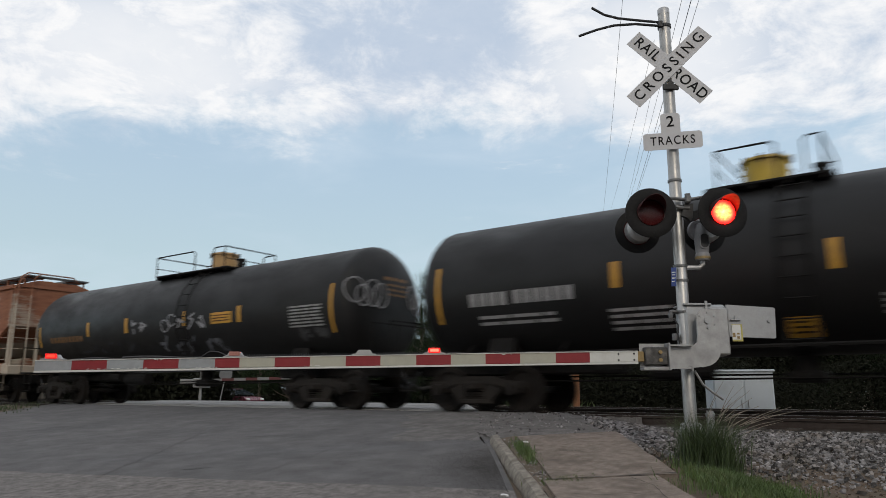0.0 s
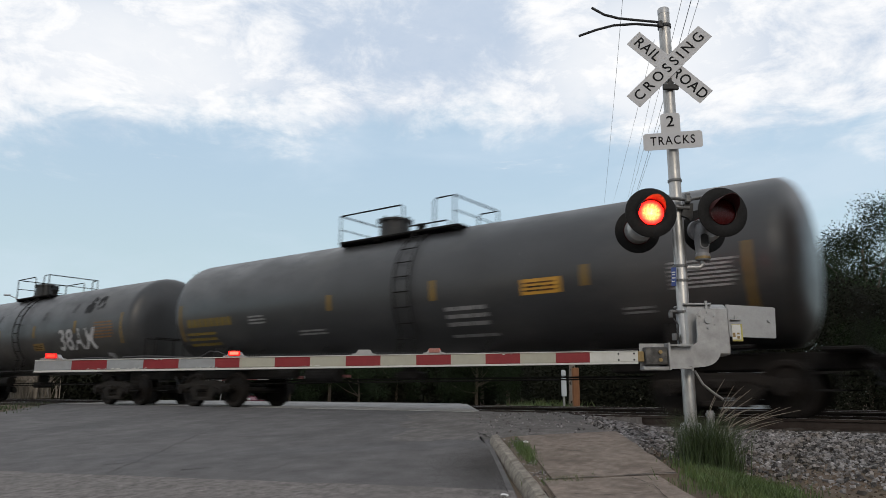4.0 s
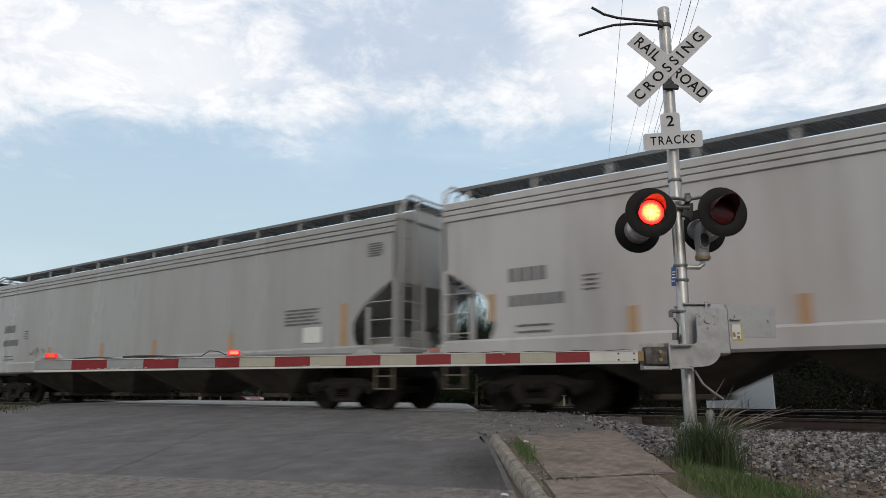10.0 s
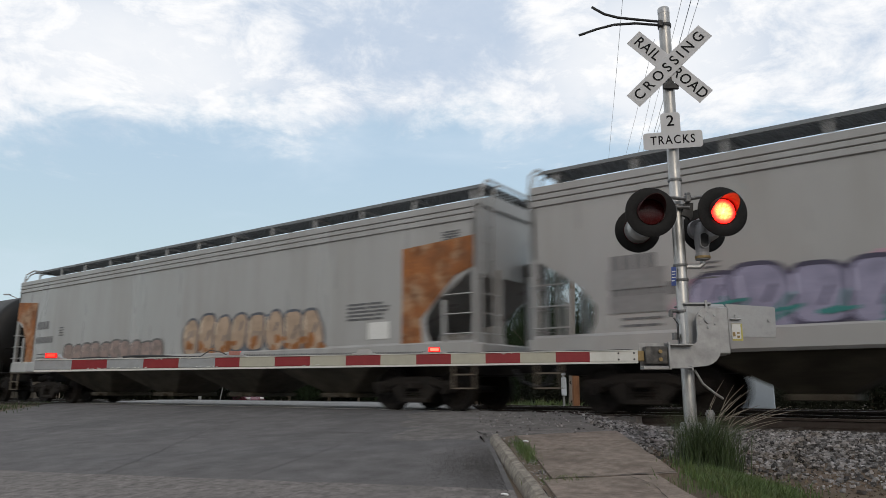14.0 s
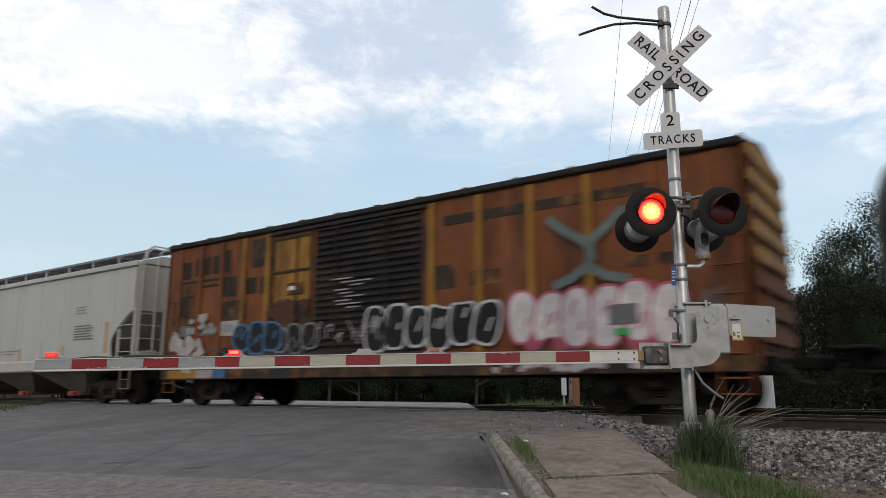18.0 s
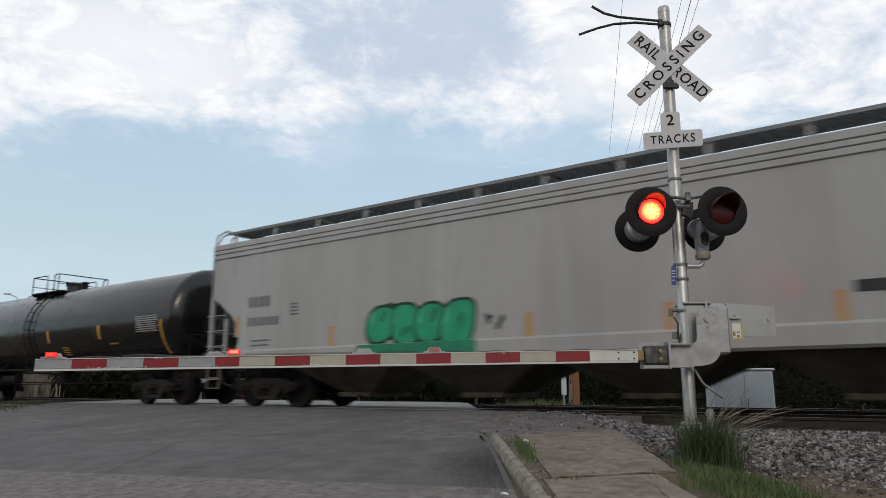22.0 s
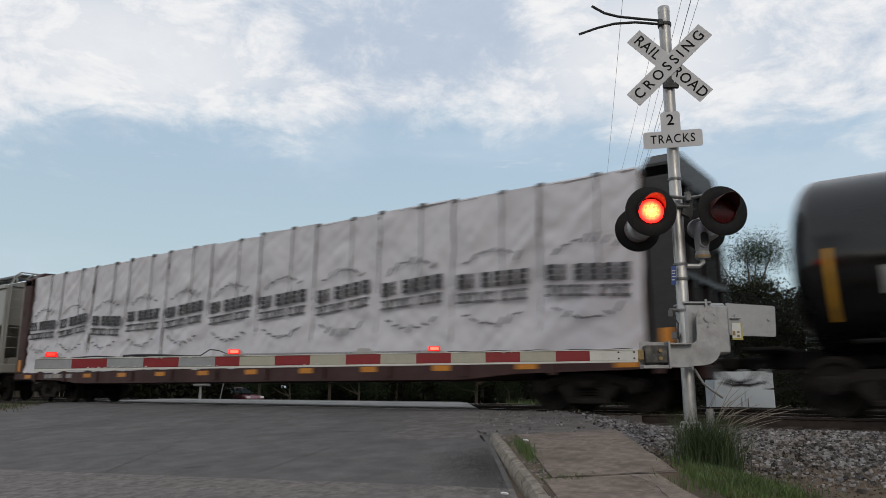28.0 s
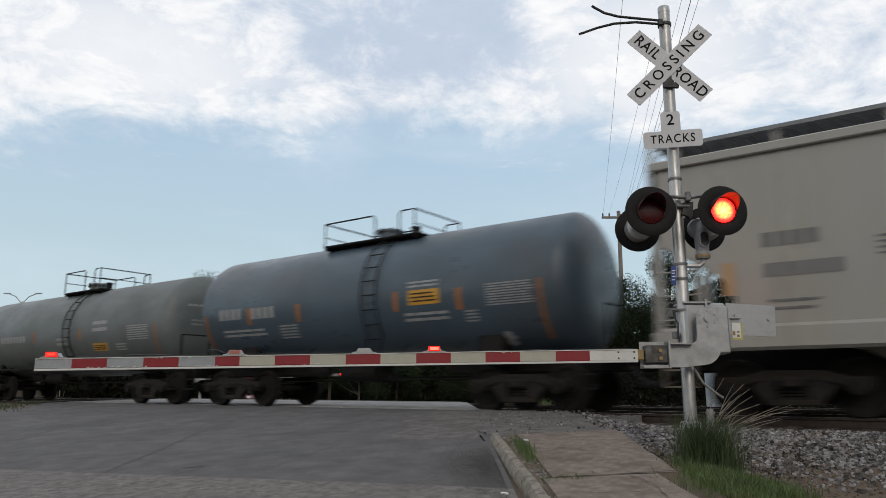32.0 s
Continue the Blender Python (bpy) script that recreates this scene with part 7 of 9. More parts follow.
    for s in (-1, 1):
        part("end_wall", Build().box(min(s * (half - 0.06), s * half), max(s * (half - 0.06), s * half), -W + 0.02, W - 0.02, Z0, Z1 + 0.08), M["box_rust"], car)
        for k, z in enumerate(np.linspace(Z0 + 0.35, Z1 - 0.12, 8)):
            rib = Build().prism([(-W + 0.12, z - 0.12), (-W + 0.3, z - 0.15), (W - 0.3, z - 0.15), (W - 0.12, z - 0.12), (W - 0.12, z + 0.06), (W - 0.3, z + 0.1), (-W + 0.3, z + 0.1), (-W + 0.12, z + 0.06)],
                                min(s * half, s * (half + 0.09)), max(s * half, s * (half + 0.09)), "x")
            part("end_rib", rib, M["box_yellow"] if k > 2 else M["box_rust"], car)
        cp = Build()
        for y in (-W, W - 0.1):
            cp.box(min(s * (half - 0.1), s * (half + 0.04)), max(s * (half - 0.1), s * (half + 0.04)), y, y + 0.1, Z0 - 0.2, Z1, 0.02)
        pieces("corner_post", cp, M["box_rust"], car)
        gable = Build().prism([(-W, Z1), (0, Z1 + 0.26), (W, Z1)], min(s * (half - 0.03), s * half), max(s * (half - 0.03), s * half), "x")
        part("end_gable", gable, M["box_yellow"], car)
        lad = Build()
        for z in np.linspace(1.0, 2.9, 5):
            lad.tube([(s * (half - 0.6), -W - 0.08, z), (s * (half - 0.08), -W - 0.08, z)], 0.014, 5)
            lad.tube([(s * (half + 0.12), -W + 0.1, z), (s * (half + 0.12), -W + 0.6, z)], 0.014, 5)
        for z in (0.35, 0.6):
            lad.box(s * (half - 0.35) - 0.25, s * (half - 0.35) + 0.25, -W - 0.02, -W + 0.02, z, z + 0.03)
        for x in (half - 0.6, half - 0.1):
            lad.box(s * x - 0.015, s * x + 0.015, -W - 0.02, -W + 0.02, 0.35, Z0)
        pieces("rung", lad, M["box_rust"], car)
        add_coupler(car, s * (half + 0.05), s)
        add_truck(car, s * (half - 1.75), mid)
    part("roof", Build().prism([(-W - 0.06, Z1), (0, Z1 + 0.30), (W + 0.06, Z1), (W + 0.06, Z1 - 0.03), (0, Z1 + 0.26), (-W - 0.06, Z1 - 0.03)], -half - 0.03, half + 0.03, "x"), M["box_black"], car)
    rs = Build()
    for x in np.linspace(-half + 0.6, half - 0.6, 13):
        rs.prism([(-W - 0.06, Z1), (0, Z1 + 0.30), (W + 0.06, Z1), (W + 0.06, Z1 + 0.05), (0, Z1 + 0.35), (-W - 0.06, Z1 + 0.05)], x - 0.04, x + 0.04, "x")
    pieces("roof_seam", rs, M["box_black"], car)
    part("floor_frame", Build().box(-half, half, -W + 0.1, W - 0.1, 0.98, 1.1).box(-half, half, -0.3, 0.3, 0.7, 1.0, 0.03), M["under"], car)
    for x0, x1, z0, z1, c in ((-7.6, -6.9, 2.2, 3.3, "box_grime"), (-5.4, -4.4, 2.25, 2.75, "box_grime"), (-4.3, -3.5, 3.55, 4.3, "box_grime"), (1.6, 2.2, 2.5, 3.0, "box_grime"), (5.9, 6.9, 2.55, 2.75, "box_grime"), (2.6, 3.3, 2.5, 2.8, "box_grime"), (1.9, 6.5, 3.85, 4.05, "box_grime")):
        part("grime_patch", Build().box(x0, x1, -W - 0.010, -W - 0.003, z0, z1), M[c], car)
    if extra:
        extra(car, half, -W - 0.078, rng)
    TRAIN.append((car, mid))
    return car


def lumber_car(front, rear):
    mid, half = (front + rear) / 2, (front - rear) / 2
    car = thing("bulkhead_flatcar", pose(mid, TRACK_Y, 0), "maroon bulkhead flatcar loaded with wrapped lumber", "flatcar", "cars of the freight train")
    part("deck", Build().box(-half, half, -1.42, 1.42, 0.86, 1.0, 0.02).box(-half, half, -0.35, 0.35, 0.6, 0.86, 0.03), M["maroon"], car)
    for s in (-1, 1):
        side = Build().prism([(-half, 0.98), (half, 0.98), (half, 0.78), (half - 3.2, 0.72), (half - 4.4, 0.62), (-half + 4.4, 0.62), (-half + 3.2, 0.72), (-half, 0.78)],
                             min(s * 1.42, s * 1.5), max(s * 1.42, s * 1.5))
        part("side_sill", side, M["maroon"], car)
        e = s
        x0 = e * (half - 0.55)
        bh = Build().box(min(x0, e * half), max(x0, e * half), -1.5, -1.36, 0.98, 4.38, 0.03).box(min(x0, e * half), max(x0, e * half), 1.36, 1.5, 0.98, 4.38, 0.03)
        bh.prism([(-1.5, 4.3), (-1.1, 4.62), (1.1, 4.62), (1.5, 4.3), (1.5, 4.12), (-1.5, 4.12)], min(x0, e * half), max(x0, e * half), "x")
        bh.box(min(x0, x0 + e * 0.08), max(x0, x0 + e * 0.08), -1.4, 1.4, 0.98, 4.3)
        for z in (1.6, 2.4, 3.2):
            bh.box(min(x0, e * half), max(x0, e * half), -1.4, 1.4, z - 0.05, z + 0.05)
        for y in (-0.5, 0.5):
            bh.box(min(x0, e * half), max(x0, e * half), y - 0.06, y + 0.06, 0.98, 4.4)
        pieces("bulkhead_member", bh, M["black"] if e > 0 else M["maroon"], car)
        part("bulkhead_stripe", Build().box(e * half - e * 0.28 - 0.1, e * half - e * 0.28 + 0.1, -1.512, -1.504, 1.05, 1.45), M["orange_mark"], car)
        add_coupler(car, s * (half + 0.05), s)
        add_truck(car, s * (half - 1.9), mid)
    for k, x in enumerate(np.linspace(-half + 1.0, half - 1.0, 12)):
        part("reflective_stripe", Build().box(x - 0.22, x + 0.22, -1.508, -1.502, 0.8, 0.92), M["orange_mark"], car)
        part("stake_pocket", Build().box(x + 0.5, x + 0.64, -1.56, -1.5, 0.68, 0.98, 0.01), M["maroon"], car)
    stuff(part("end_stencil", bars(Build(), -half + 2.2, 0.86, 1.8, 1, 1, 0.13, -1.507, random.Random(4), 0.99, 6), M["white_print"], car))
    TRAIN.append((car, mid))
    # the load: wrapped lumber packs, each its own thing
    n = 11
    rng = random.Random(21)
    span = 2 * half - 1.3
    for i in range(n):
        x0 = -half + 0.65 + span * i / n + 0.015
        x1 = -half + 0.65 + span * (i + 1) / n - 0.015
        cx = (x0 + x1) / 2
        pack = thing("wrapped_lumber_pack", pose(mid + cx, TRACK_Y, 1.0), "tall lumber stack in white printed wrap, strapped on the flatcar", "lumber pack", "lumber packs on the flatcar")
        w, h = (x1 - x0) / 2, 3.42 + rng.uniform(-0.05, 0.05)
        NX, NZ = 32, 48
        for s in (-1, 1):
            b = Build()
            verts, faces = [], []
            for k in range(NZ + 1):
                for j in range(NX + 1):
                    xx, zz = (-w + 2 * w * j / NX) * 1.012, h * k / NZ
                    fold = noise.noise(Vector((xx * 0.9 + zz * 0.5 + i * 7.1, zz * 0.8 - xx * 0.7, s * 3.0))) * 0.11 + abs(noise.noise(Vector((xx * 2.6 - zz * 2.4 + i * 3, zz * 0.7 + xx * 0.8, 5.0 * s)))) * 0.13 + noise.noise(Vector((xx * 4 + zz * 3, zz * 2.2 - xx, i * 2.0))) * 0.025 + abs(noise.noise(Vector((xx * 5.2 + zz * 5.6, zz * 1.6 - xx * 1.4, i * 4.0)))) * 0.055
                    flare = 0.10 * (1 - k / NZ) ** 3
                    verts.append((xx, s * (1.385 + fold * 0.62 + flare), zz if k else -0.02 + 0.08 * noise.noise(Vector((xx * 2 + i, 1, s)))))
            for k in range(NZ):
                for j in range(NX):
                    a = k * (NX + 1) + j
                    faces.append((a, a + 1, a + NX + 2, a + NX + 1))
            b.add(verts, faces)
            part("wrap_side", b, M["wrap"], pack, smooth=True)
        part("wrap_top", Build().box(-w, w, -1.40, 1.40, h - 0.06, h + 0.01, 0.03), M["wrap"], pack)
        part("lumber", Build().box(-w + 0.03, w - 0.03, -1.22, 1.22, 0.0, h - 0.08), M["post_wood"], pack)
        for x in (-w * 0.95, w * 0.22):
            st = Build()
            bow = 0.02 * rng.uniform(-1, 1)
            st.tube([(x + bow * math.sin(k * 1.3), -1.455 - 0.06 * (1 - k / 8) ** 3, h * (0.45 + 0.55 * k / 8)) for k in range(9)], 0.014, 5)
            st.box(x - 0.07, x + 0.07, -1.44, -1.3, h - 0.05, h + 0.03, 0.01)
            part("strap", st, M["strap"], pack)
        pr, pale = Build(), Build()

        def on_wrap(z, x=0.0):
            return -1.480 - 0.10 * (1 - z / h) ** 3

        tilt = rng.uniform(-0.02, 0.03)
        for k in range(6):
            x = -w * 0.84 + k * w * 0.285
            wide = w * (0.10 if k == 1 else 0.215)
            for dz, cut in ((0.115, 1.0), (0.0, 0.86), (-0.115, 1.0)):
                bars(pr, x, 1.60 + dz + tilt * k, wide * cut, 1, 1, 0.072, 0, rng, 0.99, 1, on_wrap)
            bars(pr if k % 2 else pale, x, 1.60 + tilt * k, wide * 0.34, 1, 1, 0.28, 0, rng, 0.99, 1, lambda z: on_wrap(z) + 0.003)
            bars(pale, x + wide * 0.62, 1.60 + tilt * k, wide * 0.34, 1, 1, 0.28, 0, rng, 0.99, 1, lambda z: on_wrap(z) + 0.003)
        for k in range(8):
            x = -w * 0.84 + k * w * 0.21
            wide = w * (0.08 if k == 4 else 0.150)
            for dz, cut in ((0.085, 1.0), (-0.085, 1.0)):
                bars(pr, x, 1.25 + dz + tilt * k * 0.7, wide * cut, 1, 1, 0.05, 0, rng, 0.99, 1, on_wrap)
            bars(pale, x + wide * (0.1 if k % 2 else 0.45), 1.25 + tilt * k * 0.7, wide * 0.4, 1, 1, 0.21, 0, rng, 0.99, 1, lambda z: on_wrap(z) + 0.003)
        for k in range(7):
            t = -0.62 + 0.2 * k
            q = 0.20 * (1 - t * t / 0.4)
            for zz, sg in ((1.98, 1), (0.90, -1)):
                turn_ = rng.uniform(-0.05, 0.09)
                stroke_path(pr, [(t * w - 0.05, zz + sg * q - turn_), (t * w + 0.06, zz + sg * q + turn_)], 0.04, 0, on_wrap)
        stuff(part("printed_mark", pale, M["mark_grey"], pack, "grey printed mark on the wrap"))
        stuff(part("printed_mark", pr, M["mark_black"], pack, "dark printed mark on the wrap"))
        TRAIN.append((pack, mid + cx))
    return car


# ---- paint on single cars ----
def paint_mat(name, color):
    if name not in M:
        M[name] = surface(name, color, 0.75, 0, 0.28, 3, 0, 30, tuple(c * 0.55 for c in color), 0.5, 1.6, 0.2)
    return M[name]


WHITE_P, LILAC, BLUE_P, GREY_P = (0.52, 0.52, 0.54), (0.36, 0.27, 0.42), (0.05, 0.14, 0.26), (0.20, 0.23, 0.22)
GREEN_P, PINK_P, DARK_P, ORANGE_P = (0.03, 0.30, 0.17), (0.46, 0.16, 0.20), (0.03, 0.03, 0.04), (0.42, 0.19, 0.05)


def fat_stroke(b, pts, w, y, hug):
    """A sprayed line of even width with round ends and joints."""
    fine = []
    for (xa, za), (xb, zb) in zip(pts, pts[1:]):
        n = max(1, int(math.hypot(xb - xa, zb - za) / (w * 0.6)))
        fine += [(xa + (xb - xa) * k / n, za + (zb - za) * k / n) for k in range(n)]
    fine.append(pts[-1])
    stroke_path(b, fine, w, y, hug)
    for p in pts:
        ring = [(p[0] + w / 2 * math.cos(0.7854 * k), p[1] + w / 2 * math.sin(0.7854 * k)) for k in range(8)]
        lift = 0.00004 * (next(LAYERS) % 12)
        b.add([(q[0], (hug(q[1]) if hug else y) - lift, q[1]) for q in ring], [tuple(range(8))])


def blobs(car, x0, z0, n, w, h, y, fill, edge, rng, hug=None, name="graffiti", lift=0.0, heavy=1.0):
    """Fat sprayed bubbles in a row, outlined, lapping over one another, slit and gleaming; they spell nothing."""
    e, f, hi, sl = Build(), Build(), Build(), Build()

    def off(d):
        return (lambda z: hug(z) - d) if hug else None

    def swell(b, cx, cz, rx, rz, lean, power, dent, ph, d):
        ring = []
        for k in range(26):
            t = 2 * math.pi * k / 26
            c, s_ = math.cos(t), math.sin(t)
            g = 1 - dent * max(0.0, math.cos(t - ph)) ** 6
            px, pz = rx * g * math.copysign(abs(c) ** power, c), rz * g * math.copysign(abs(s_) ** power, s_)
            ring.append((cx + px + lean * pz, cz + pz))
        half_ = [(cx + (p[0] - cx) * 0.5, cz + (p[1] - cz) * 0.5) for p in ring]
        g = off(d)
        vs_ = [(p[0], g(p[1]) if g else y - d, p[1]) for p in ring + half_ + [(cx, cz)]]
        m = 26
        b.add(vs_, [(i, (i + 1) % m, m + (i + 1) % m, m + i) for i in range(m)] + [(m + i, m + (i + 1) % m, 2 * m) for i in range(m)])

    for i in range(n):
        cx, cz = x0 + i * w * 0.93, z0 + rng.uniform(-0.05, 0.05) * h + lift * i
        rx, rz = w * 0.56 * heavy ** 0.5, h * rng.uniform(0.46, 0.56)
        lean, power, dent, ph = rng.uniform(-0.15, 0.22), rng.uniform(0.6, 0.9), rng.uniform(0.0, 0.35), rng.uniform(0, 6.28)
        d = 0.002 + 0.0012 * i
        swell(e, cx, cz, rx, rz, lean, power, dent, ph, d)
        swell(f, cx, cz, rx - w * 0.09, rz - w * 0.09, lean, power, dent, ph, d + 0.0006)
        for q in range(rng.choice((1, 1, 2))):      # slanted dashes, all one way
            sx, sz = cx + (0.12 - 0.24 * q) * w, cz + rng.uniform(-0.2, 0.2) * h
            r = h * rng.uniform(0.05, 0.15)
            pts = [(sx - r * 0.5, sz - r), (sx + r * 0.5, sz + r)]
            fat_stroke(sl, pts, w * 0.07, y - d - 0.0011, off(d + 0.0011))
        hp = [(cx - rx * 0.62 + lean * rz * t, cz + rz * t) for t in (0.05, 0.35, 0.6)]
        fat_stroke(hi, hp, w * 0.06, y - d - 0.0010, off(d + 0.0010))
    stuff(part(name, e, paint_mat("spray_%.2f_%.2f_%.2f" % edge, edge), car, fix=False))
    stuff(part(name + "_fill", f, paint_mat("spray_%.2f_%.2f_%.2f" % fill, fill), car, fix=False))
    stuff(part(name + "_slit", sl, paint_mat("spray_%.2f_%.2f_%.2f" % edge, edge), car, fix=False))
    pale = tuple(min(0.6, c * 1.5 + 0.06) for c in fill)
    stuff(part(name + "_gleam", hi, paint_mat("spray_%.2f_%.2f_%.2f" % pale, pale), car, fix=False))


def cloud(car, x0, x1, z0, z1, n, y, color, rng, r=0.3, hug=None):
    """A sprayed cloud of lapping round patches behind or over a piece."""
    b = Build()
    for i in range(n):
        rr = r * rng.uniform(0.5, 1.2)
        bubble(b, rng.uniform(x0, x1), rng.uniform(z0, z1), rr, rr * rng.uniform(0.6, 1.1), y - 0.0002 * i, hug, 14, None, 0.14, rng)
    stuff(part("graffiti_cloud", b, paint_mat("spray_%.2f_%.2f_%.2f" % color, color), car, fix=False))


def scrawl(car, x0, z0, n, w, h, y, color, rng, hug=None, width=0.05):
    b = Build()
    for i in range(n):
        x = x0 + i * w
        pts = [(x + rng.uniform(0, w * 0.9), z0 + rng.uniform(-0.5, 0.5) * h) for _ in range(5)]
        stroke_path(b, pts, width, y - 0.004, (lambda z: hug(z) - 0.004) if hug else None)
    b = stuff(part("graffiti_scrawl", b, paint_mat("spray_%.2f_%.2f_%.2f" % color, color), car, fix=False))


def rings(car, x0, z0, n, r, y, color, rng, hug=None):
    b = Build()
    for i in range(n):
        bubble(b, x0 + i * r * 1.5, z0 + rng.uniform(-0.1, 0.1), r * rng.uniform(0.8, 1.1), r * rng.uniform(0.8, 1.15), y - 0.004, (lambda z: hug(z) - 0.004) if hug else None, 20, 0.8, 0.12, rng)
    part("graffiti_ring", b, paint_mat("spray_%.2f_%.2f_%.2f" % color, color), car, fix=False)


def letters(car, text, x0, z0, size, color, hug):
    """Readable sprayed characters on a curved shell."""
    cu = bpy.data.curves.new("sprayed_text", "FONT")
    cu.body, cu.size, cu.resolution_u = text, size, 3
    cu.offset = 0.012
    tmp = new("sprayed_text", cu)
    me = bpy.data.meshes.new_from_object(tmp.evaluated_get(bpy.context.evaluated_depsgraph_get()))
    bpy.data.objects.remove(tmp)
    for v in me.vertices:
        x, z = x0 + v.co.x, z0 + v.co.y
        v.co = (x, hug(z) - 0.006, z)
    me.materials.append(paint_mat("spray_%.2f_%.2f_%.2f" % color, color))
    ob = part("graffiti_text", me, None, car, "white sprayed characters " + text)
    return ob


def x_a(car, half, hug, rng):
    tank_marks(car, hug, rng, "white_print", "yellow_mark", ((-6.99, 2.01, 2.96), (-3.08, 2.23, 2.7), (0.39, 2.23, 2.7), (3.73, 2.23, 2.7), (6.99, 2.01, 2.96)),
               ((-6.20, -5.28, 2.09, 2.35, 4), (-5.18, -3.86, 2.1, 2.36, 6)), ((-6.02, -4.18, 1.69, 1.93, 2), (-3.26, -2.07, 1.47, 1.9, 4), (0.96, 2.07, 1.53, 1.86, 4)), ((-0.42, 0.05, 1.26, 1.57),))


def x_b(car, half, hug, rng):
    tank_marks(car, hug, rng, "orange_print", "yellow_mark", ((-7.03, 2.13, 2.6), (-3.85, 2.15, 2.6), (-1.63, 2.16, 2.61), (1.33, 2.22, 2.64), (3.70, 2.2, 2.63), (7.05, 2.0, 2.93)),
               ((-6.30, -4.15, 2.02, 2.2, 9),), ((5.61, 6.77, 1.94, 2.49, 7),), ((2.53, 3.40, 2.21, 2.51),), "white_print")
    cloud(car, 5.71, 6.95, 1.74, 1.9, 14, 0, (0.06, 0.06, 0.062), rng, 0.10, hug)
    tag = (0.30, 0.30, 0.32)
    scrawl(car, -1.41, 2.28, 2, 0.46, 0.55, 0, tag, rng, hug, 0.055)
    rings(car, 0.41, 2.34, 2, 0.22, 0, tag, rng, hug)
    scrawl(car, 0.99, 2.34, 3, 0.44, 0.42, 0, tag, rng, hug, 0.06)
    scrawl(car, 0.02, 1.72, 5, 0.62, 0.5, 0, (0.12, 0.125, 0.14), rng, hug, 0.09)
    scrawl(car, -4.36, 1.75, 6, 0.52, 0.35, 0, (0.035, 0.036, 0.04), rng, hug, 0.07)
    head_marks(car, half, 1.5, 2.51, ((-0.28, 0.62, 3.12, 0.08), (-0.2, 0.6, 2.98, 0.05), (-0.2, 0.65, 2.86, 0.05), (-0.2, 0.55, 2.74, 0.05)), "orange_print", rng)
    b = Build()
    for cy, cz, r in ((-1.18, 2.78, 0.24), (-0.98, 2.66, 0.2), (-0.68, 2.74, 0.26), (-0.42, 2.70, 0.24), (0.85, 2.78, 0.24), (1.08, 2.62, 0.22)):
        ring = []
        for k in range(21):
            t = 2 * math.pi * k / 20
            y, z = cy + r * math.cos(t), cz + r * 1.25 * math.sin(t)
            q = min(0.995, math.hypot(y, z - 2.51) / 1.5)
            ring.append((half + 0.46 * math.sqrt(1 - q ** 3.03) + 0.012, y, z))
        b.tube(ring, 0.022, 4)
    stuff(part("graffiti_ring", b, paint_mat("spray_pale_rings", (0.24, 0.24, 0.25)), car, "pale sprayed rings on the tank's head", fix=False))


def x_d(car, half, hug, rng):
    tank_marks(car, hug, rng, "yellow_print", "yellow_faded", ((-7.68, 2.0, 2.79), (-1.84, 2.28, 2.65), (1.20, 2.29, 2.72), (4.67, 2.32, 2.71), (7.50, 1.93, 2.81)),
               ((-7.37, -5.42, 2.15, 2.37, 8),), ((-7.47, -6.16, 1.62, 2.04, 3),))
    tank_marks(car, hug, rng, "white_print", "yellow_mark", (), (), ((6.23, 7.31, 2.1, 2.59, 7),), ((3.34, 4.18, 2.24, 2.54),))
    tank_marks(car, hug, rng, "grey_print", "yellow_mark", (), (), ((1.47, 2.50, 1.71, 2.17, 3), (1.46, 2.69, 1.5, 1.61, 1), (5.33, 5.90, 1.75, 1.9, 2), (-4.77, -4.15, 2.1, 2.35, 3), (-3.01, -2.07, 1.75, 1.9, 2)))


def x_e(car, half, hug, rng):
    tank_marks(car, hug, rng, "orange_print", "yellow_faded", ((-7.21, 2.05, 2.86), (-4.47, 2.31, 2.68), (-1.12, 2.26, 2.63), (1.58, 2.25, 2.67), (4.38, 2.29, 2.71), (7.16, 2.09, 2.81)),
               ((-6.58, -4.48, 1.93, 2.19, 9),), ((5.59, 6.71, 2.06, 2.62, 6),), ((1.49, 2.22, 1.8, 2.05),))
    tank_marks(car, hug, rng, "dim_print", "yellow_faded", (), (), ((-2.49, -1.66, 2.3, 2.6, 4), (-3.73, -1.66, 1.62, 1.95, 2)))
    letters(car, "38AM", 3.31, 1.77, 0.97, (0.38, 0.38, 0.39), hug)
    b = Build()
    for x, z0, w in ((-6.72, 2.8, 0.28), (-4.0, 2.77, 0.22), (-1.5, 2.89, 0.2), (2.0, 2.82, 0.24), (3.95, 2.99, 0.2)):
        for za, zb in ((z0, z0 + 0.15), (z0 + 0.15, z0 + 0.31)):
            k0, k1 = (za - z0) * 0.3, (zb - z0) * 0.3
            b.add([(x + k0, hug(za), za), (x + w + k0, hug(za), za), (x + w + k1, hug(zb), zb), (x + k1, hug(zb), zb)], [(0, 1, 2, 3)])
    part("dark_patch", b, M["black"], car, fix=False)
    rr = random.Random(6)
    cloud(car, 4.88, 5.19, 2.9, 3.2, 5, 0, (0.016, 0.016, 0.017), rr, 0.16, hug)
    scrawl(car, 4.93, 3.25, 3, 0.36, 0.45, 0, (0.016, 0.016, 0.017), rr, hug, 0.12)
    cloud(car, 6.17, 6.38, 1.45, 1.6, 7, 0, (0.34, 0.34, 0.35), rr, 0.09, hug)


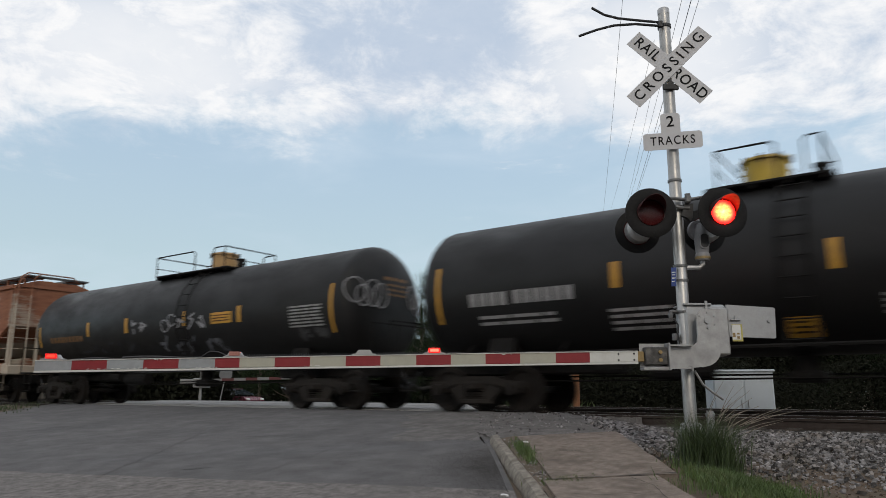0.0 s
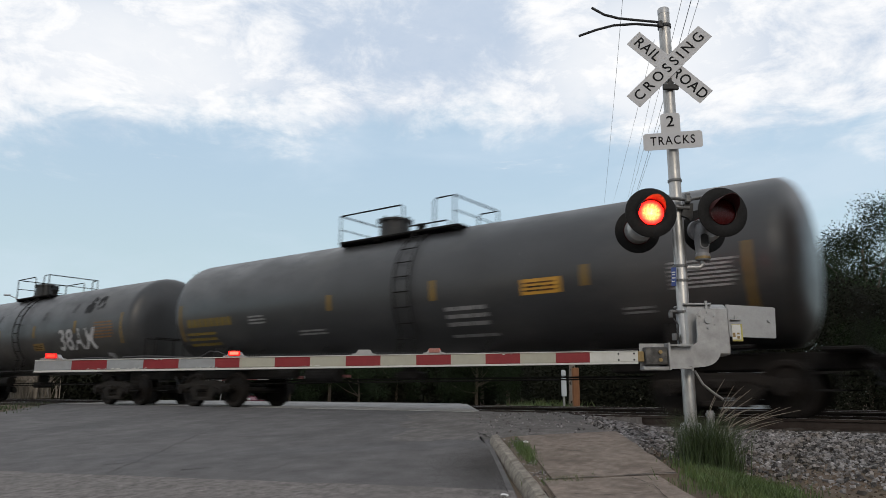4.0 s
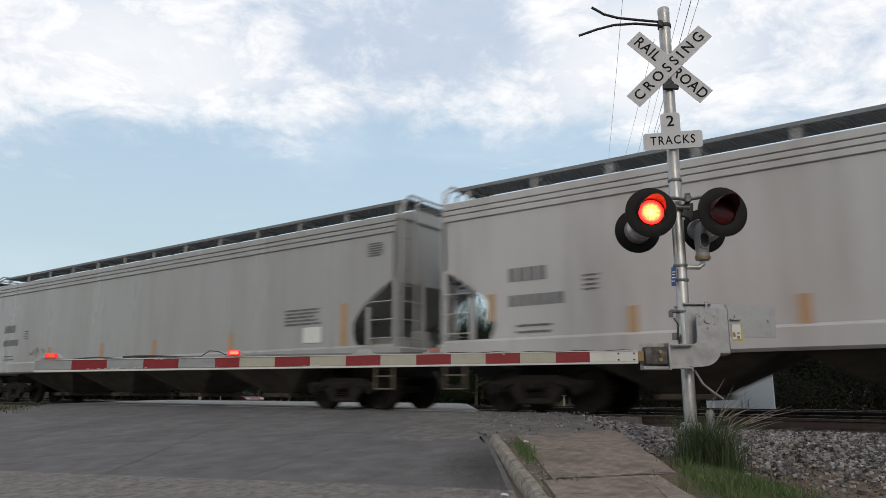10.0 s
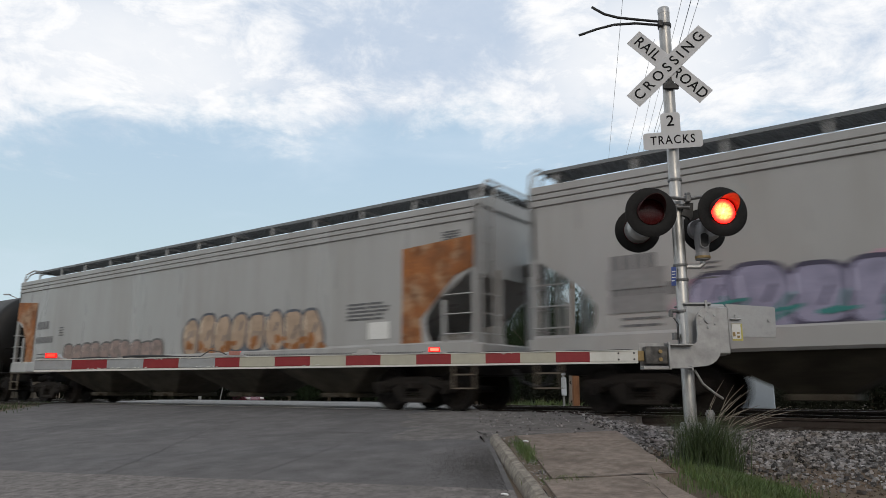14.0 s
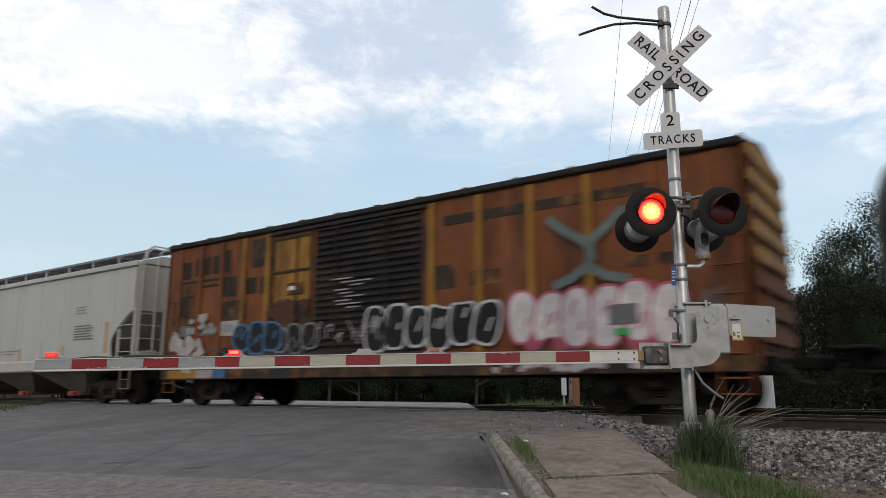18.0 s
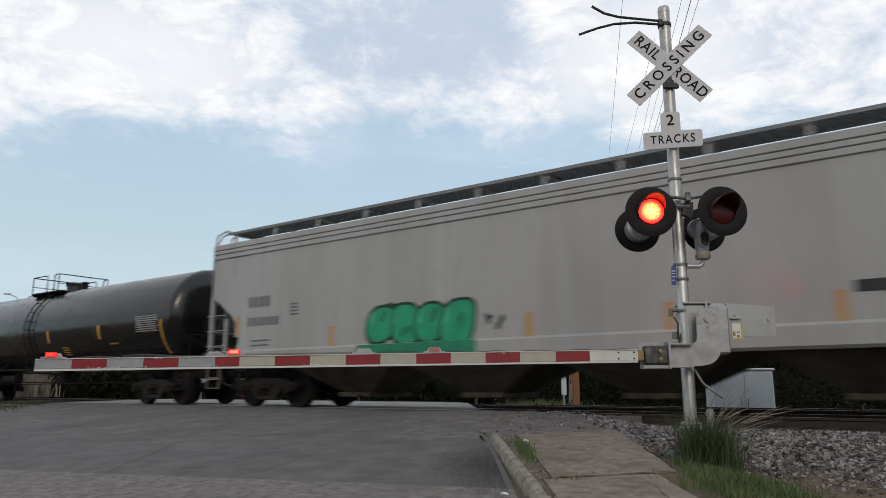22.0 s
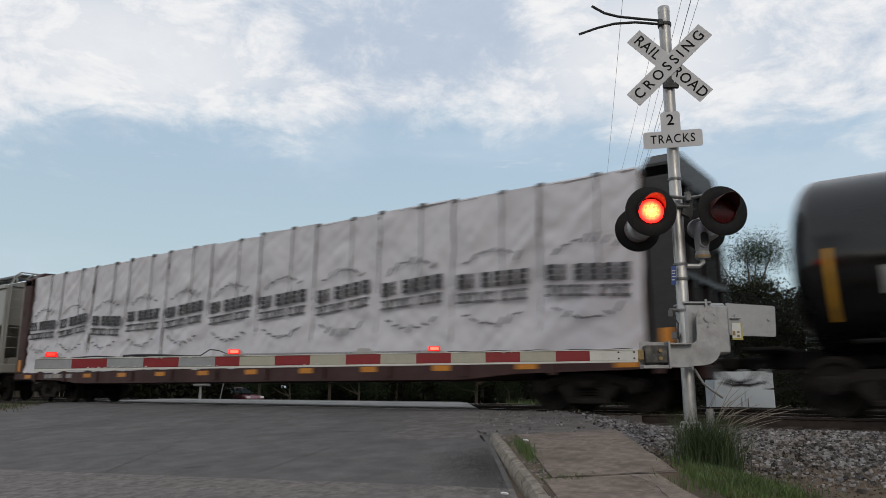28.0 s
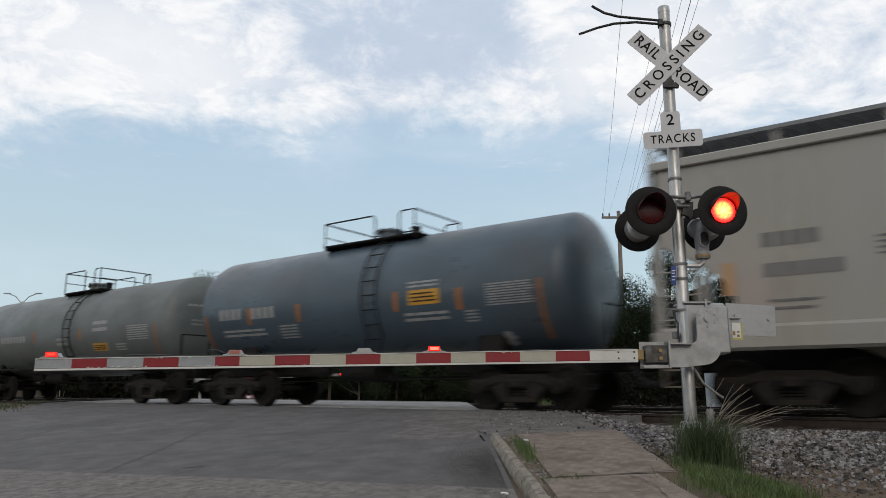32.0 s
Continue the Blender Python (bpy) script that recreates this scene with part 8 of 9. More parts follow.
def x_f(car, half, hug, rng):
    tank_marks(car, hug, rng, "white_print", "amber_dull", ((-7.57, 1.95, 2.43), (-4.96, 2.15, 2.45), (4.97, 2.01, 2.48), (7.64, 1.76, 2.5)),
               ((-7.06, -6.21, 2.2, 2.43, 4),), ((6.19, 7.37, 2.16, 2.69, 7), (-2.85, -2.49, 2.16, 2.6, 4)))
    tank_marks(car, hug, rng, "dim_print", "orange_mark", (), ((-5.93, -5.19, 2.2, 2.41, 5),), ((6.22, 7.16, 1.7, 1.95, 3),))
    head_marks(car, half, 1.5, 2.61, ((-0.65, 0.5, 3.02, 0.11), (-0.3, 0.4, 2.74, 0.05)), "white_print", rng)
    d = Build()
    xs, zs = 3.6, 2.92
    def dia(r):
        return [(xs - 0.62 * r, zs - 0.1 * r), (xs + 0.1 * r, zs + 0.55 * r), (xs + 0.62 * r, zs + 0.1 * r), (xs - 0.1 * r, zs - 0.55 * r)]
    for r, c, off in ((1.0, (0.10, 0.09, 0.18), 0.002), (0.86, (0.30, 0.34, 0.36), 0.004)):
        b = Build()
        q = dia(r)
        m = [((q[i][0] + q[(i + 1) % 4][0]) / 2, (q[i][1] + q[(i + 1) % 4][1]) / 2) for i in range(4)]
        ring = [q[0], m[0], q[1], m[1], q[2], m[2], q[3], m[3]]
        vs = [(p[0], hug(p[1]) - off, p[1]) for p in ring] + [(xs, hug(zs) - off, zs)]
        b.add(vs, [(i, (i + 1) % 8, 8) for i in range(8)])
        part("emblem", b, paint_mat("emblem_%.2f" % c[0], c), car, "diamond-shaped pale emblem", fix=False)
    w = Build()
    bubble(w, xs - 0.08, zs - 0.08, 0.26, 0.36, 0, lambda z: hug(z) - 0.007, 18)
    part("emblem_wing", w, paint_mat("emblem_white", (0.6, 0.6, 0.6)), car, fix=False)
    blobs(car, -4.41, 1.98, 4, 0.47, 0.68, 0, LILAC, (0.14, 0.09, 0.17), rng, hug)
    blobs(car, -2.18, 2.03, 4, 0.54, 0.8, 0, BLUE_P, (0.03, 0.06, 0.12), rng, hug)
    blobs(car, 0.52, 2.05, 5, 0.55, 0.86, 0, GREY_P, (0.12, 0.15, 0.145), rng, hug)
    cloud(car, 3.11, 4.77, 1.7, 2.2, 8, 0, (0.05, 0.035, 0.008), rng, 0.12, lambda z: hug(z) - 0.003)


def x_k(car, half, hug, rng):
    tank_marks(car, hug, rng, "dim_print", "yellow_mark", ((-7.57, 1.99, 2.7), (-4.80, 1.92, 2.43), (-1.82, 1.95, 2.42), (1.06, 1.97, 2.42), (4.18, 1.98, 2.43), (7.52, 1.9, 2.6)),
               ((-7.24, -5.49, 1.91, 2.17, 9),), ((-3.05, -1.42, 1.72, 1.86, 2), (1.02, 2.26, 1.59, 1.91, 3), (4.11, 4.77, 1.85, 1.98, 1)))
    tank_marks(car, hug, rng, "dim_print", "yellow_faded", (), (), (), ((2.94, 3.77, 1.98, 2.29),))


def x_o(car, half, hug, rng):
    tank_marks(car, hug, rng, "yellow_bright", "yellow_mark", ((-8.03, 1.72, 2.35), (-4.64, 1.99, 2.36), (1.19, 1.99, 2.41), (4.47, 2.0, 2.44), (7.87, 1.69, 2.45)),
               ((-6.85, -4.82, 2.15, 2.39, 9),), ((1.98, 2.38, 1.55, 1.85, 4), (4.96, 5.46, 1.80, 1.89, 1), (-3.99, -3.70, 2.12, 2.42, 3)), ((-3.51, -2.71, 2.13, 2.42),))
    tank_marks(car, hug, rng, "white_print", "yellow_mark", (), (), ((6.58, 7.73, 2.11, 2.61, 8), (-6.75, -5.04, 1.76, 2.05, 2)))


def x_p(car, half, hug, rng):
    tank_marks(car, hug, rng, "yellow_bright", "yellow_mark", ((-7.94, 1.67, 2.33), (-5.19, 1.95, 2.36), (-2.50, 1.94, 2.37), (0.73, 1.91, 2.35), (4.14, 1.96, 2.41), (7.78, 1.58, 2.41)),
               ((-7.20, -4.93, 1.9, 2.1, 9),), ((6.34, 7.47, 1.91, 2.47, 8), (0.22, 0.99, 1.47, 1.77, 4), (4.59, 5.38, 1.71, 1.81, 1), (5.99, 6.54, 1.68, 1.81, 1), (-7.05, -5.39, 1.55, 1.8, 2)), ((2.67, 3.50, 1.56, 1.78),))
    head_marks(car, half, 1.5, 2.45, ((-0.63, 0.4, 2.80, 0.10), (-0.5, 0.4, 2.68, 0.05), (-0.4, 0.35, 2.57, 0.05), (-0.4, 0.1, 1.9, 0.05), (-0.4, 0.1, 1.78, 0.05)), "yellow_bright", rng)


def x_q(car, half, hug, rng):
    tank_marks(car, hug, rng, "white_print", "yellow_mark", ((-6.27, 1.65, 2.52), (-2.39, 2.04, 2.49), (1.23, 2.07, 2.5), (3.71, 2.09, 2.55), (6.19, 1.65, 2.52)),
               ((-5.60, -3.42, 1.8, 2.2, 8),), ((4.88, 5.97, 2.24, 2.75, 6), (4.88, 5.80, 1.87, 2.15, 3), (-2.18, -1.56, 1.58, 2.59, 8), (1.85, 2.33, 1.48, 1.98, 4), (3.95, 4.27, 1.62, 1.73, 1)))
    head_marks(car, half, 1.5, 2.42, ((-0.53, 0.24, 3.08, 0.09), (-0.3, 0.24, 2.96, 0.05), (-0.3, 0.1, 2.85, 0.05)), "white_print", rng)


def x_t(car, half, hug, rng):
    tank_marks(car, hug, rng, "white_print", "orange_faded", ((-5.17, 1.71, 2.37), (-3.40, 2.06, 2.49), (-1.58, 2.04, 2.47), (1.50, 2.09, 2.52), (3.18, 2.03, 2.48), (5.06, 1.61, 2.52)),
               ((-4.59, -3.65, 2.22, 2.5, 4), (-3.31, -2.38, 2.2, 2.48, 4)), ((-4.52, -2.85, 1.76, 1.98, 2), (-2.31, -1.67, 1.66, 2.01, 5), (1.84, 2.73, 2.56, 2.73, 2), (1.71, 2.93, 1.84, 2.07, 2), (3.85, 4.92, 2.06, 2.52, 9), (3.29, 3.60, 1.77, 2.03, 4)), ((1.87, 2.69, 2.2, 2.52),))
    cloud(car, 4.05, 4.20, 1.32, 1.5, 7, 0, (0.34, 0.34, 0.35), rng, 0.08, hug)


def x_u(car, half, hug, rng):
    tank_marks(car, hug, rng, "white_print", "orange_faded", ((-6.02, 1.62, 2.34), (-1.35, 2.0, 2.4), (1.76, 2.0, 2.4), (6.00, 1.62, 2.34)),
               ((-3.88, -1.93, 2.07, 2.29, 8),), ((2.54, 3.44, 2.19, 2.62, 2), (4.56, 5.68, 1.89, 2.35, 7), (0.22, 0.95, 1.84, 2.15, 2), (3.82, 4.37, 1.6, 1.84, 3)), ((2.53, 3.34, 1.63, 1.87),))
    head_marks(car, half, 1.5, 2.37, ((-0.85, -0.39, 2.86, 0.07), (-0.71, -0.2, 2.42, 0.05), (-0.71, -0.2, 2.3, 0.05)), "white_print", rng)


def x_z(car, half, hug, rng):
    tank_marks(car, hug, rng, "white_print", "yellow_mark", ((-6.02, 1.7, 2.5), (-2.07, 2.0, 2.45), (2.07, 2.0, 2.45), (6.02, 1.7, 2.5)), ((-5.39, -3.32, 2.1, 2.35, 8),), ((4.46, 5.71, 2.0, 2.5, 6),))


def x_c(car, half, y, rng):
    part("number_plate_patch", Build().box(-6.40, -5.16, y - 0.006, y - 0.002, 2.88, 3.13), M["sign_white"], car, "white repainted number patch")
    part("number_plate_patch", Build().box(-6.35, -5.08, y - 0.006, y - 0.002, 2.56, 2.84), M["sign_white"], car)
    part("number_plate_patch", Build().box(-6.33, -4.72, y - 0.006, y - 0.002, 2.02, 2.50), M["hopper_pale"], car)
    stuff(part("car_number", number(Build(), -6.33, -5.24, 2.60, 2.82, 4, y - 0.012), M["dark_print"], car, fix=False))
    stuff(part("car_number", number(Build(), -6.28, -5.08, 2.1, 2.33, 6, y - 0.012), M["dark_print"], car, fix=False))
    stuff(part("weight_stencil", bars(Build(), -6.14, 1.92, 0.8, 2, 0.14, 0.05, y, rng, 0.8, 3), M["dark_print"], car))
    scrawl(car, 0.99, 1.96, 5, 0.37, 0.4, y, DARK_P, rng, None, 0.045)
    part("placard", Build().box(5.93, 6.45, y - 0.008, y, 1.78, 2.08), M["pale_bar"], car, "white-framed black placard")
    part("placard_face", Build().box(6.01, 6.38, y - 0.012, y - 0.008, 1.83, 2.03), M["black"], car)
    for x0, x1, z in ((4.52, 5.41, 2.05), (-0.87, 0.13, 2.1), (6.4, 7.0, 2.1)):
        stuff(part("test_stencil", bars(Build(), x0, z, x1 - x0, 4, 0.10, 0.045, y, rng, 0.7, 2), M["dark_print"], car))
    for x0, x1 in ((-7.5, -6.82), (-4.74, -4.2), (-1.91, -1.39), (0.82, 1.3), (3.7, 4.22), (6.1, 7.1)):
        part("reflective_stripe", Build().box(x0, x1, y - 0.062, y - 0.054, 1.28, 1.40), M["orange_mark"], car)


def x_j(car, half, y, rng):
    cloud(car, 0.41, 5.71, 1.4, 2.1, 30, y + 0.003, (0.15, 0.165, 0.19), rng, 0.3)
    blobs(car, 0.57, 1.86, 8, 0.73, 1.05, y, (0.40, 0.30, 0.22), (0.10, 0.11, 0.13), rng)
    cloud(car, 0.31, 5.81, 1.4, 1.7, 22, y - 0.015, (0.30, 0.13, 0.05), rng, 0.12)
    blobs(car, -6.02, 1.62, 10, 0.60, 0.6, y, (0.27, 0.21, 0.19), (0.12, 0.12, 0.12), rng)
    for s, w in ((1, 1.89), (-1, 1.45)):
        part("rust_painting", Build().prism([(s * (half - 0.05), 3.55), (s * (half - w), 3.45), (s * (half - w), 1.4), (s * (half - w + 0.55), 1.4), (s * (half - w + 0.5), 1.9), (s * (half - 0.5), 2.75), (s * (half - 0.05), 2.9)], y - 0.012, y - 0.004),
             FIRE, car, "burnt-orange and cream painted corner")


def x_i(car, half, y, rng):
    cloud(car, -7.16, -2.28, 1.4, 2.2, 30, y + 0.003, (0.42, 0.27, 0.33), rng)
    blobs(car, -6.69, 1.82, 6, 0.83, 1.08, y, (0.27, 0.26, 0.36), (0.07, 0.065, 0.10), rng, heavy=1.15)
    cloud(car, -2.59, -1.66, 1.4, 2.35, 16, y - 0.012, (0.46, 0.28, 0.34), rng, 0.2)
    scrawl(car, -6.85, 1.65, 5, 0.83, 0.5, y - 0.012, (0.05, 0.20, 0.19), rng, None, 0.05)
    scrawl(car, 3.48, 1.75, 7, 0.41, 0.5, y, (0.16, 0.16, 0.18), rng, None, 0.03)
    for x in (2.61, 5.22, 7.73):
        part("reflector", Build().box(x, x + 0.52, y - 0.008, y, 1.36, 1.49), M["orange_mark"], car)
    for z0, z1 in ((2.16, 2.5), (1.74, 2.04)):
        part("dark_plate", Build().box(-8.44, -7.42, y - 0.012, y - 0.006, z0, z1), M["grey_print"], car)
    part("framed_plate", Build().box(6.50, 7.02, y - 0.008, y, 1.44, 1.82), M["pale_bar"], car, "pale-framed dark plate")
    part("framed_plate_face", Build().box(6.57, 6.96, y - 0.012, y - 0.008, 1.5, 1.76), M["dark_print"], car)


def x_g(car, half, y, rng):
    part("rust_stain", Build().prism([(-0.75, 3.95), (-0.35, 3.95), (-0.4, 3.4), (-0.5, 3.05), (-0.6, 3.3), (-0.7, 3.6)], half - 0.108, half - 0.104, "x"), M["orange_mark"], car, "orange rust stain on the end sheet")
    part("end_stencil", Build().box(half - 0.108, half - 0.104, -1.2, -0.5, 3.6, 3.68).box(half - 0.108, half - 0.104, -1.2, -0.6, 3.8, 3.9), M["dark_print"], car)


def x_h(car, half, y, rng):
    scrawl(car, -6.41, 1.68, 3, 0.41, 0.4, y, (0.19, 0.18, 0.16), rng, None, 0.025)


def x_m(car, half, y, rng):
    blobs(car, -4.49, 1.85, 4, 0.56, 0.78, y, (0.60, 0.60, 0.59), (0.015, 0.015, 0.02), rng)
    scrawl(car, -2.39, 1.52, 6, 0.37, 0.16, y, DARK_P, rng, None, 0.06)
    stroke = Build().box(0.86, 2.75, y - 0.006, y, 1.78, 1.81).box(0.93, 2.39, y - 0.006, y, 1.68, 1.70)
    part("painted_line", stroke, paint_mat("rust_line", (0.27, 0.19, 0.155)), car)


def x_n(car, half, y, rng):
    cloud(car, -4.15, -1.56, 1.45, 2.0, 18, y + 0.003, (0.02, 0.05, 0.035), rng, 0.28)
    blobs(car, -3.86, 1.8, 4, 0.73, 0.95, y, GREEN_P, (0.02, 0.05, 0.035), rng, heavy=1.25)
    part("graffiti_base", Build().box(-4.51, -1.35, y - 0.06, y - 0.056, 1.06, 1.40), paint_mat("spray_green_base", (0.03, 0.22, 0.13)), car)
    scrawl(car, -1.14, 1.72, 2, 0.21, 0.35, y, DARK_P, rng, None, 0.07)
    part("dark_plate", Build().box(5.23, 6.30, y - 0.01, y, 1.83, 2.0), M["black"], car)
    stuff(part("upper_stencil", bars(Build(), 6.47, 2.62, 1.3, 2, 0.1, 0.045, y, rng, 0.8, 2), M["dark_print"], car))


def x_s(car, half, y, rng):
    part("yellow_plate", Build().box(-0.39, 0.41, y - 0.01, y, 2.88, 3.14), M["yellow_mark"], car, "yellow plate with dark print")
    part("plate_print", bars(Build(), -0.31, 3.07, 0.6, 3, 0.06, 0.02, y - 0.012, rng), M["dark_print"], car)
    scrawl(car, 7.37, 1.92, 4, 0.29, 0.4, y, DARK_P, rng, None, 0.035)
    part("painted_line", Build().box(1.07, 2.98, y - 0.006, y, 1.80, 1.83).box(1.14, 2.59, y - 0.006, y, 1.70, 1.72), paint_mat("rust_line", (0.27, 0.19, 0.155)), car)


def x_l(car, half, y, rng):
    # white and pink piece, then a black and silver one across the door's front edge
    flat = y + 0.073        # the sheet itself, between the posts
    cloud(car, 3.6, 6.8, 1.2, 2.15, 26, y + 0.003, (0.30, 0.07, 0.10), rng, 0.28)
    blobs(car, 3.82, 1.74, 6, 0.60, 1.08, y, (0.50, 0.47, 0.48), (0.36, 0.10, 0.14), rng, heavy=1.15)
    blobs(car, 0.12, 1.74, 6, 0.62, 0.98, y - 0.01, (0.012, 0.012, 0.014), (0.46, 0.46, 0.47), rng)
    cloud(car, 3.1, 6.8, 0.80, 0.90, 30, y + 0.024, (0.40, 0.37, 0.38), rng, 0.085)
    cloud(car, 7.2, 7.6, 1.6, 1.95, 6, flat, (0.12, 0.09, 0.075), rng, 0.16)
    scrawl(car, -1.75, 1.75, 6, 0.33, 0.6, y - 0.02, (0.26, 0.24, 0.24), rng, None, 0.04)
    for k in range(9):
        x0, z = -1.35 + 0.25 * (k % 3) + rng.uniform(0, 0.2), 2.95 - 0.085 * k
        part("silver_dash", Build().box(x0, x0 + rng.uniform(0.35, 0.9), y - 0.012, y - 0.004, z, z + 0.03), paint_mat("silver_spray", (0.32, 0.32, 0.33)), car)
    part("dark_panel", Build().box(5.55, 6.07, y - 0.022, y - 0.014, 1.55, 1.9), M["dark_print"], car, "small black data panel")
    part("green_tag", Build().box(5.65, 5.93, y - 0.022, y - 0.014, 1.36, 1.48), paint_mat("green_tag_paint", (0.05, 0.30, 0.08)), car)
    x = Build()
    for pts in ([(4.44, 3.59), (4.74, 3.35), (5.11, 3.12)], [(5.88, 3.59), (5.59, 3.35), (5.29, 3.12)], [(5.11, 3.12), (5.23, 2.99), (5.25, 2.79), (5.14, 2.60)], [(5.29, 3.12), (5.23, 2.95)],
                [(5.14, 2.62), (4.85, 2.44), (4.55, 2.34)], [(5.18, 2.65), (5.51, 2.44), (5.92, 2.34)]):
        fat_stroke(x, pts, 0.17, y - 0.004, None)
    stuff(part("grey_cross_mark", x, paint_mat("teal_grey_mark", (0.115, 0.145, 0.14)), car, "grey-green painted cross shape", fix=False))
    # lettering behind the door, too worn to read: dark bars
    d = paint_mat("worn_black_lettering", (0.028, 0.02, 0.014))
    for x0, w, z0, z1 in ((-7.4, 0.5, 3.5, 4.0), (-6.7, 0.65, 3.55, 4.05), (-5.9, 0.25, 3.55, 4.05), (-5.5, 0.35, 3.55, 4.15), (-5.55, 0.7, 2.88, 3.4), (-4.7, 0.65, 2.88, 3.3), (-3.9, 0.7, 2.85, 3.3)):
        part("worn_lettering", Build().box(x0, x0 + w, flat - 0.006, flat, z0, z1), d, car)
    for x0, w, z in ((-7.3, 2.0, 3.36), (-6.6, 1.1, 3.2), (-7.2, 0.5, 2.95)):
        part("worn_lettering", Build().box(x0, x0 + w, flat - 0.006, flat, z, z + 0.07), d, car)
    part("number_panel", Build().box(-7.26, -6.69, flat - 0.006, flat, 1.88, 2.18), M["dark_print"], car)
    part("number_panel", Build().box(-6.45, -5.71, flat - 0.006, flat, 1.88, 2.18), M["dark_print"], car)
    for x0 in (-6.92, -6.7, -6.12, -5.92, -5.72):
        part("car_number", Build().box(x0, x0 + 0.13, flat - 0.010, flat - 0.006, 1.94, 2.12), M["white_print"], car)
    part("pale_patch", Build().box(-5.54, -4.72, flat - 0.01, flat, 1.83, 2.22), M["hopper_cream"], car, "pale repainted patch")
    part("patch_frame", Build().box(-5.34, -4.93, flat - 0.014, flat - 0.01, 1.93, 2.13), M["grey_print"], car)
    cloud(car, -7.37, -6.12, 1.1, 1.75, 14, y, (0.36, 0.33, 0.31), rng, 0.22)
    cloud(car, -6.64, -5.71, 2.1, 2.4, 8, y + 0.004, (0.30, 0.28, 0.27), rng, 0.15)
    blobs(car, -4.46, 1.75, 3, 0.64, 0.8, y, (0.014, 0.016, 0.022), (0.06, 0.14, 0.26), rng)
    blobs(car, -3.01, 1.65, 3, 0.57, 0.7, y, (0.016, 0.014, 0.013), (0.16, 0.17, 0.18), rng)
    cloud(car, -5.19, -2.28, 1.05, 1.5, 18, y + 0.004, (0.03, 0.028, 0.03), rng, 0.28)
    cloud(car, -3.53, -1.97, 2.0, 2.5, 12, y + 0.004, (0.07, 0.03, 0.015), rng, 0.2)
    for x0, x1, c in ((-7.6, -6.3, (0.30, 0.15, 0.03)), (-6.3, -5.6, (0.30, 0.28, 0.26)), (-5.55, -5.1, (0.05, 0.14, 0.26)), (-3.4, -2.6, (0.03, 0.03, 0.035))):
        part("sill_paint", Build().box(x0, x1, y + 0.022, y + 0.03, 0.74, 0.95), paint_mat("sill_%.2f_%.2f" % c[:2], c), car)


FIRE = surface("burnt_orange_painting", (0.25, 0.085, 0.016), 0.7, 0, 0.6, 1.8, 0.02, 20, (0.46, 0.33, 0.21), 0.9, 1.2)

TB, TG, TM = M["tank_black"], M["tank_grey"], M["tank_matte"]
tank_car(5.30, -8.70, -2.41, 2.51, TM, "black tank car with yellow dome and white stencils", "yellow", True, x_a, rail_length=1.68, rail_h=0.56)
tank_car(-11.86, -25.85, -17.86, 2.51, TM, "black tank car with tan dome and sprayed graffiti", "tan", True, x_b, -2.13, rail_length=3.35, rail_h=0.5)
hopper_car(-28.04, -45.10, M["hopper_rust"], "beige covered hopper car with broad rusted panels", "rust", x_c, "grey_print", (), 3)
tank_car(-47.37, -62.58, -56.05, 2.63, TG, "dusty dark-grey tank car with yellow panel", "black", True, x_d, -1.0, rail_length=3.46)
tank_car(-65.69, -80.06, -73.93, 2.50, TG, "dusty dark-grey tank car with sprayed characters", "black", True, x_e, -0.35, rail_length=2.44, rail_h=0.65)
tank_car(-83.43, -98.64, -90.97, 2.61, TM, "black tank car with pale diamond emblem and graffiti", "black", False, x_f, -1.46, rail_length=1.89, rail_h=0.62)
HW, HC, HP = M["hopper_white"], M["hopper_cream"], M["hopper_pale"]
hopper_car(-100.84, -120.85, M["hopper_bright"], "pale grey covered hopper car with dark stencils", "rib", x_g, ticks=(-5.95, -3.27, -0.28, 2.87, 5.40))
hopper_car(-122.10, -142.35, HW, "pale grey covered hopper car, scribbled low on its side", "rib", x_h, ticks=(-5.05, -1.72, 1.12, 4.56))
hopper_car(-143.73, -163.69, HW, "pale grey covered hopper car with lilac graffiti", "rib", x_i)
hopper_car(-164.97, -184.81, HW, "pale grey covered hopper car with burnt-orange painted corners", "rib", x_j)
tank_car(-187.30, -202.37, -195.85, 2.63, TM, "plain black tank car with yellow stripes", "black", True, x_k, rail_length=2.80, rail_h=0.64)
boxcar(-204.72, -220.61, x_l)
hopper_car(-222.10, -242.16, HP, "pale beige-grey covered hopper car with ring graffiti", "chord", x_m, ticks=(-5.73, -0.02, 2.85, 5.87))
hopper_car(-243.53, -263.42, HW, "pale grey covered hopper car with green graffiti", "rib", x_n, ticks=(-5.37, -0.18, 2.49, 5.03))
tank_car(-265.76, -281.68, -273.90, 2.55, TB, "black tank car with yellow stencils", "black", False, x_o, -1.36, rail_length=1.92, rail_h=0.52)
tank_car(-284.48, -300.25, -292.37, 2.45, TB, "black tank car with round dome and yellow stripes", "grey", True, x_p, -1.4, rail_length=1.87, rail_h=0.53)
tank_car(-303.48, -315.95, -309.98, 2.42, TB, "short black tank car with white stencils", "black", False, x_q, -0.63, rail_length=2.07, rail_h=0.6)
lumber_car(-318.21, -342.00)
hopper_car(-343.20, -363.53, HC, "beige-grey covered hopper car with dark stencils", "chord", x_s, "dark_print", (-5.33, -2.6, 0.17, 3.03, 5.82), 4)
tank_car(-365.82, -375.93, -370.79, 2.55, M["tank_blue"], "faded blue tank car with orange stripes", "grey", False, x_t, -1.37, rail_length=2.87, rail_h=0.48)
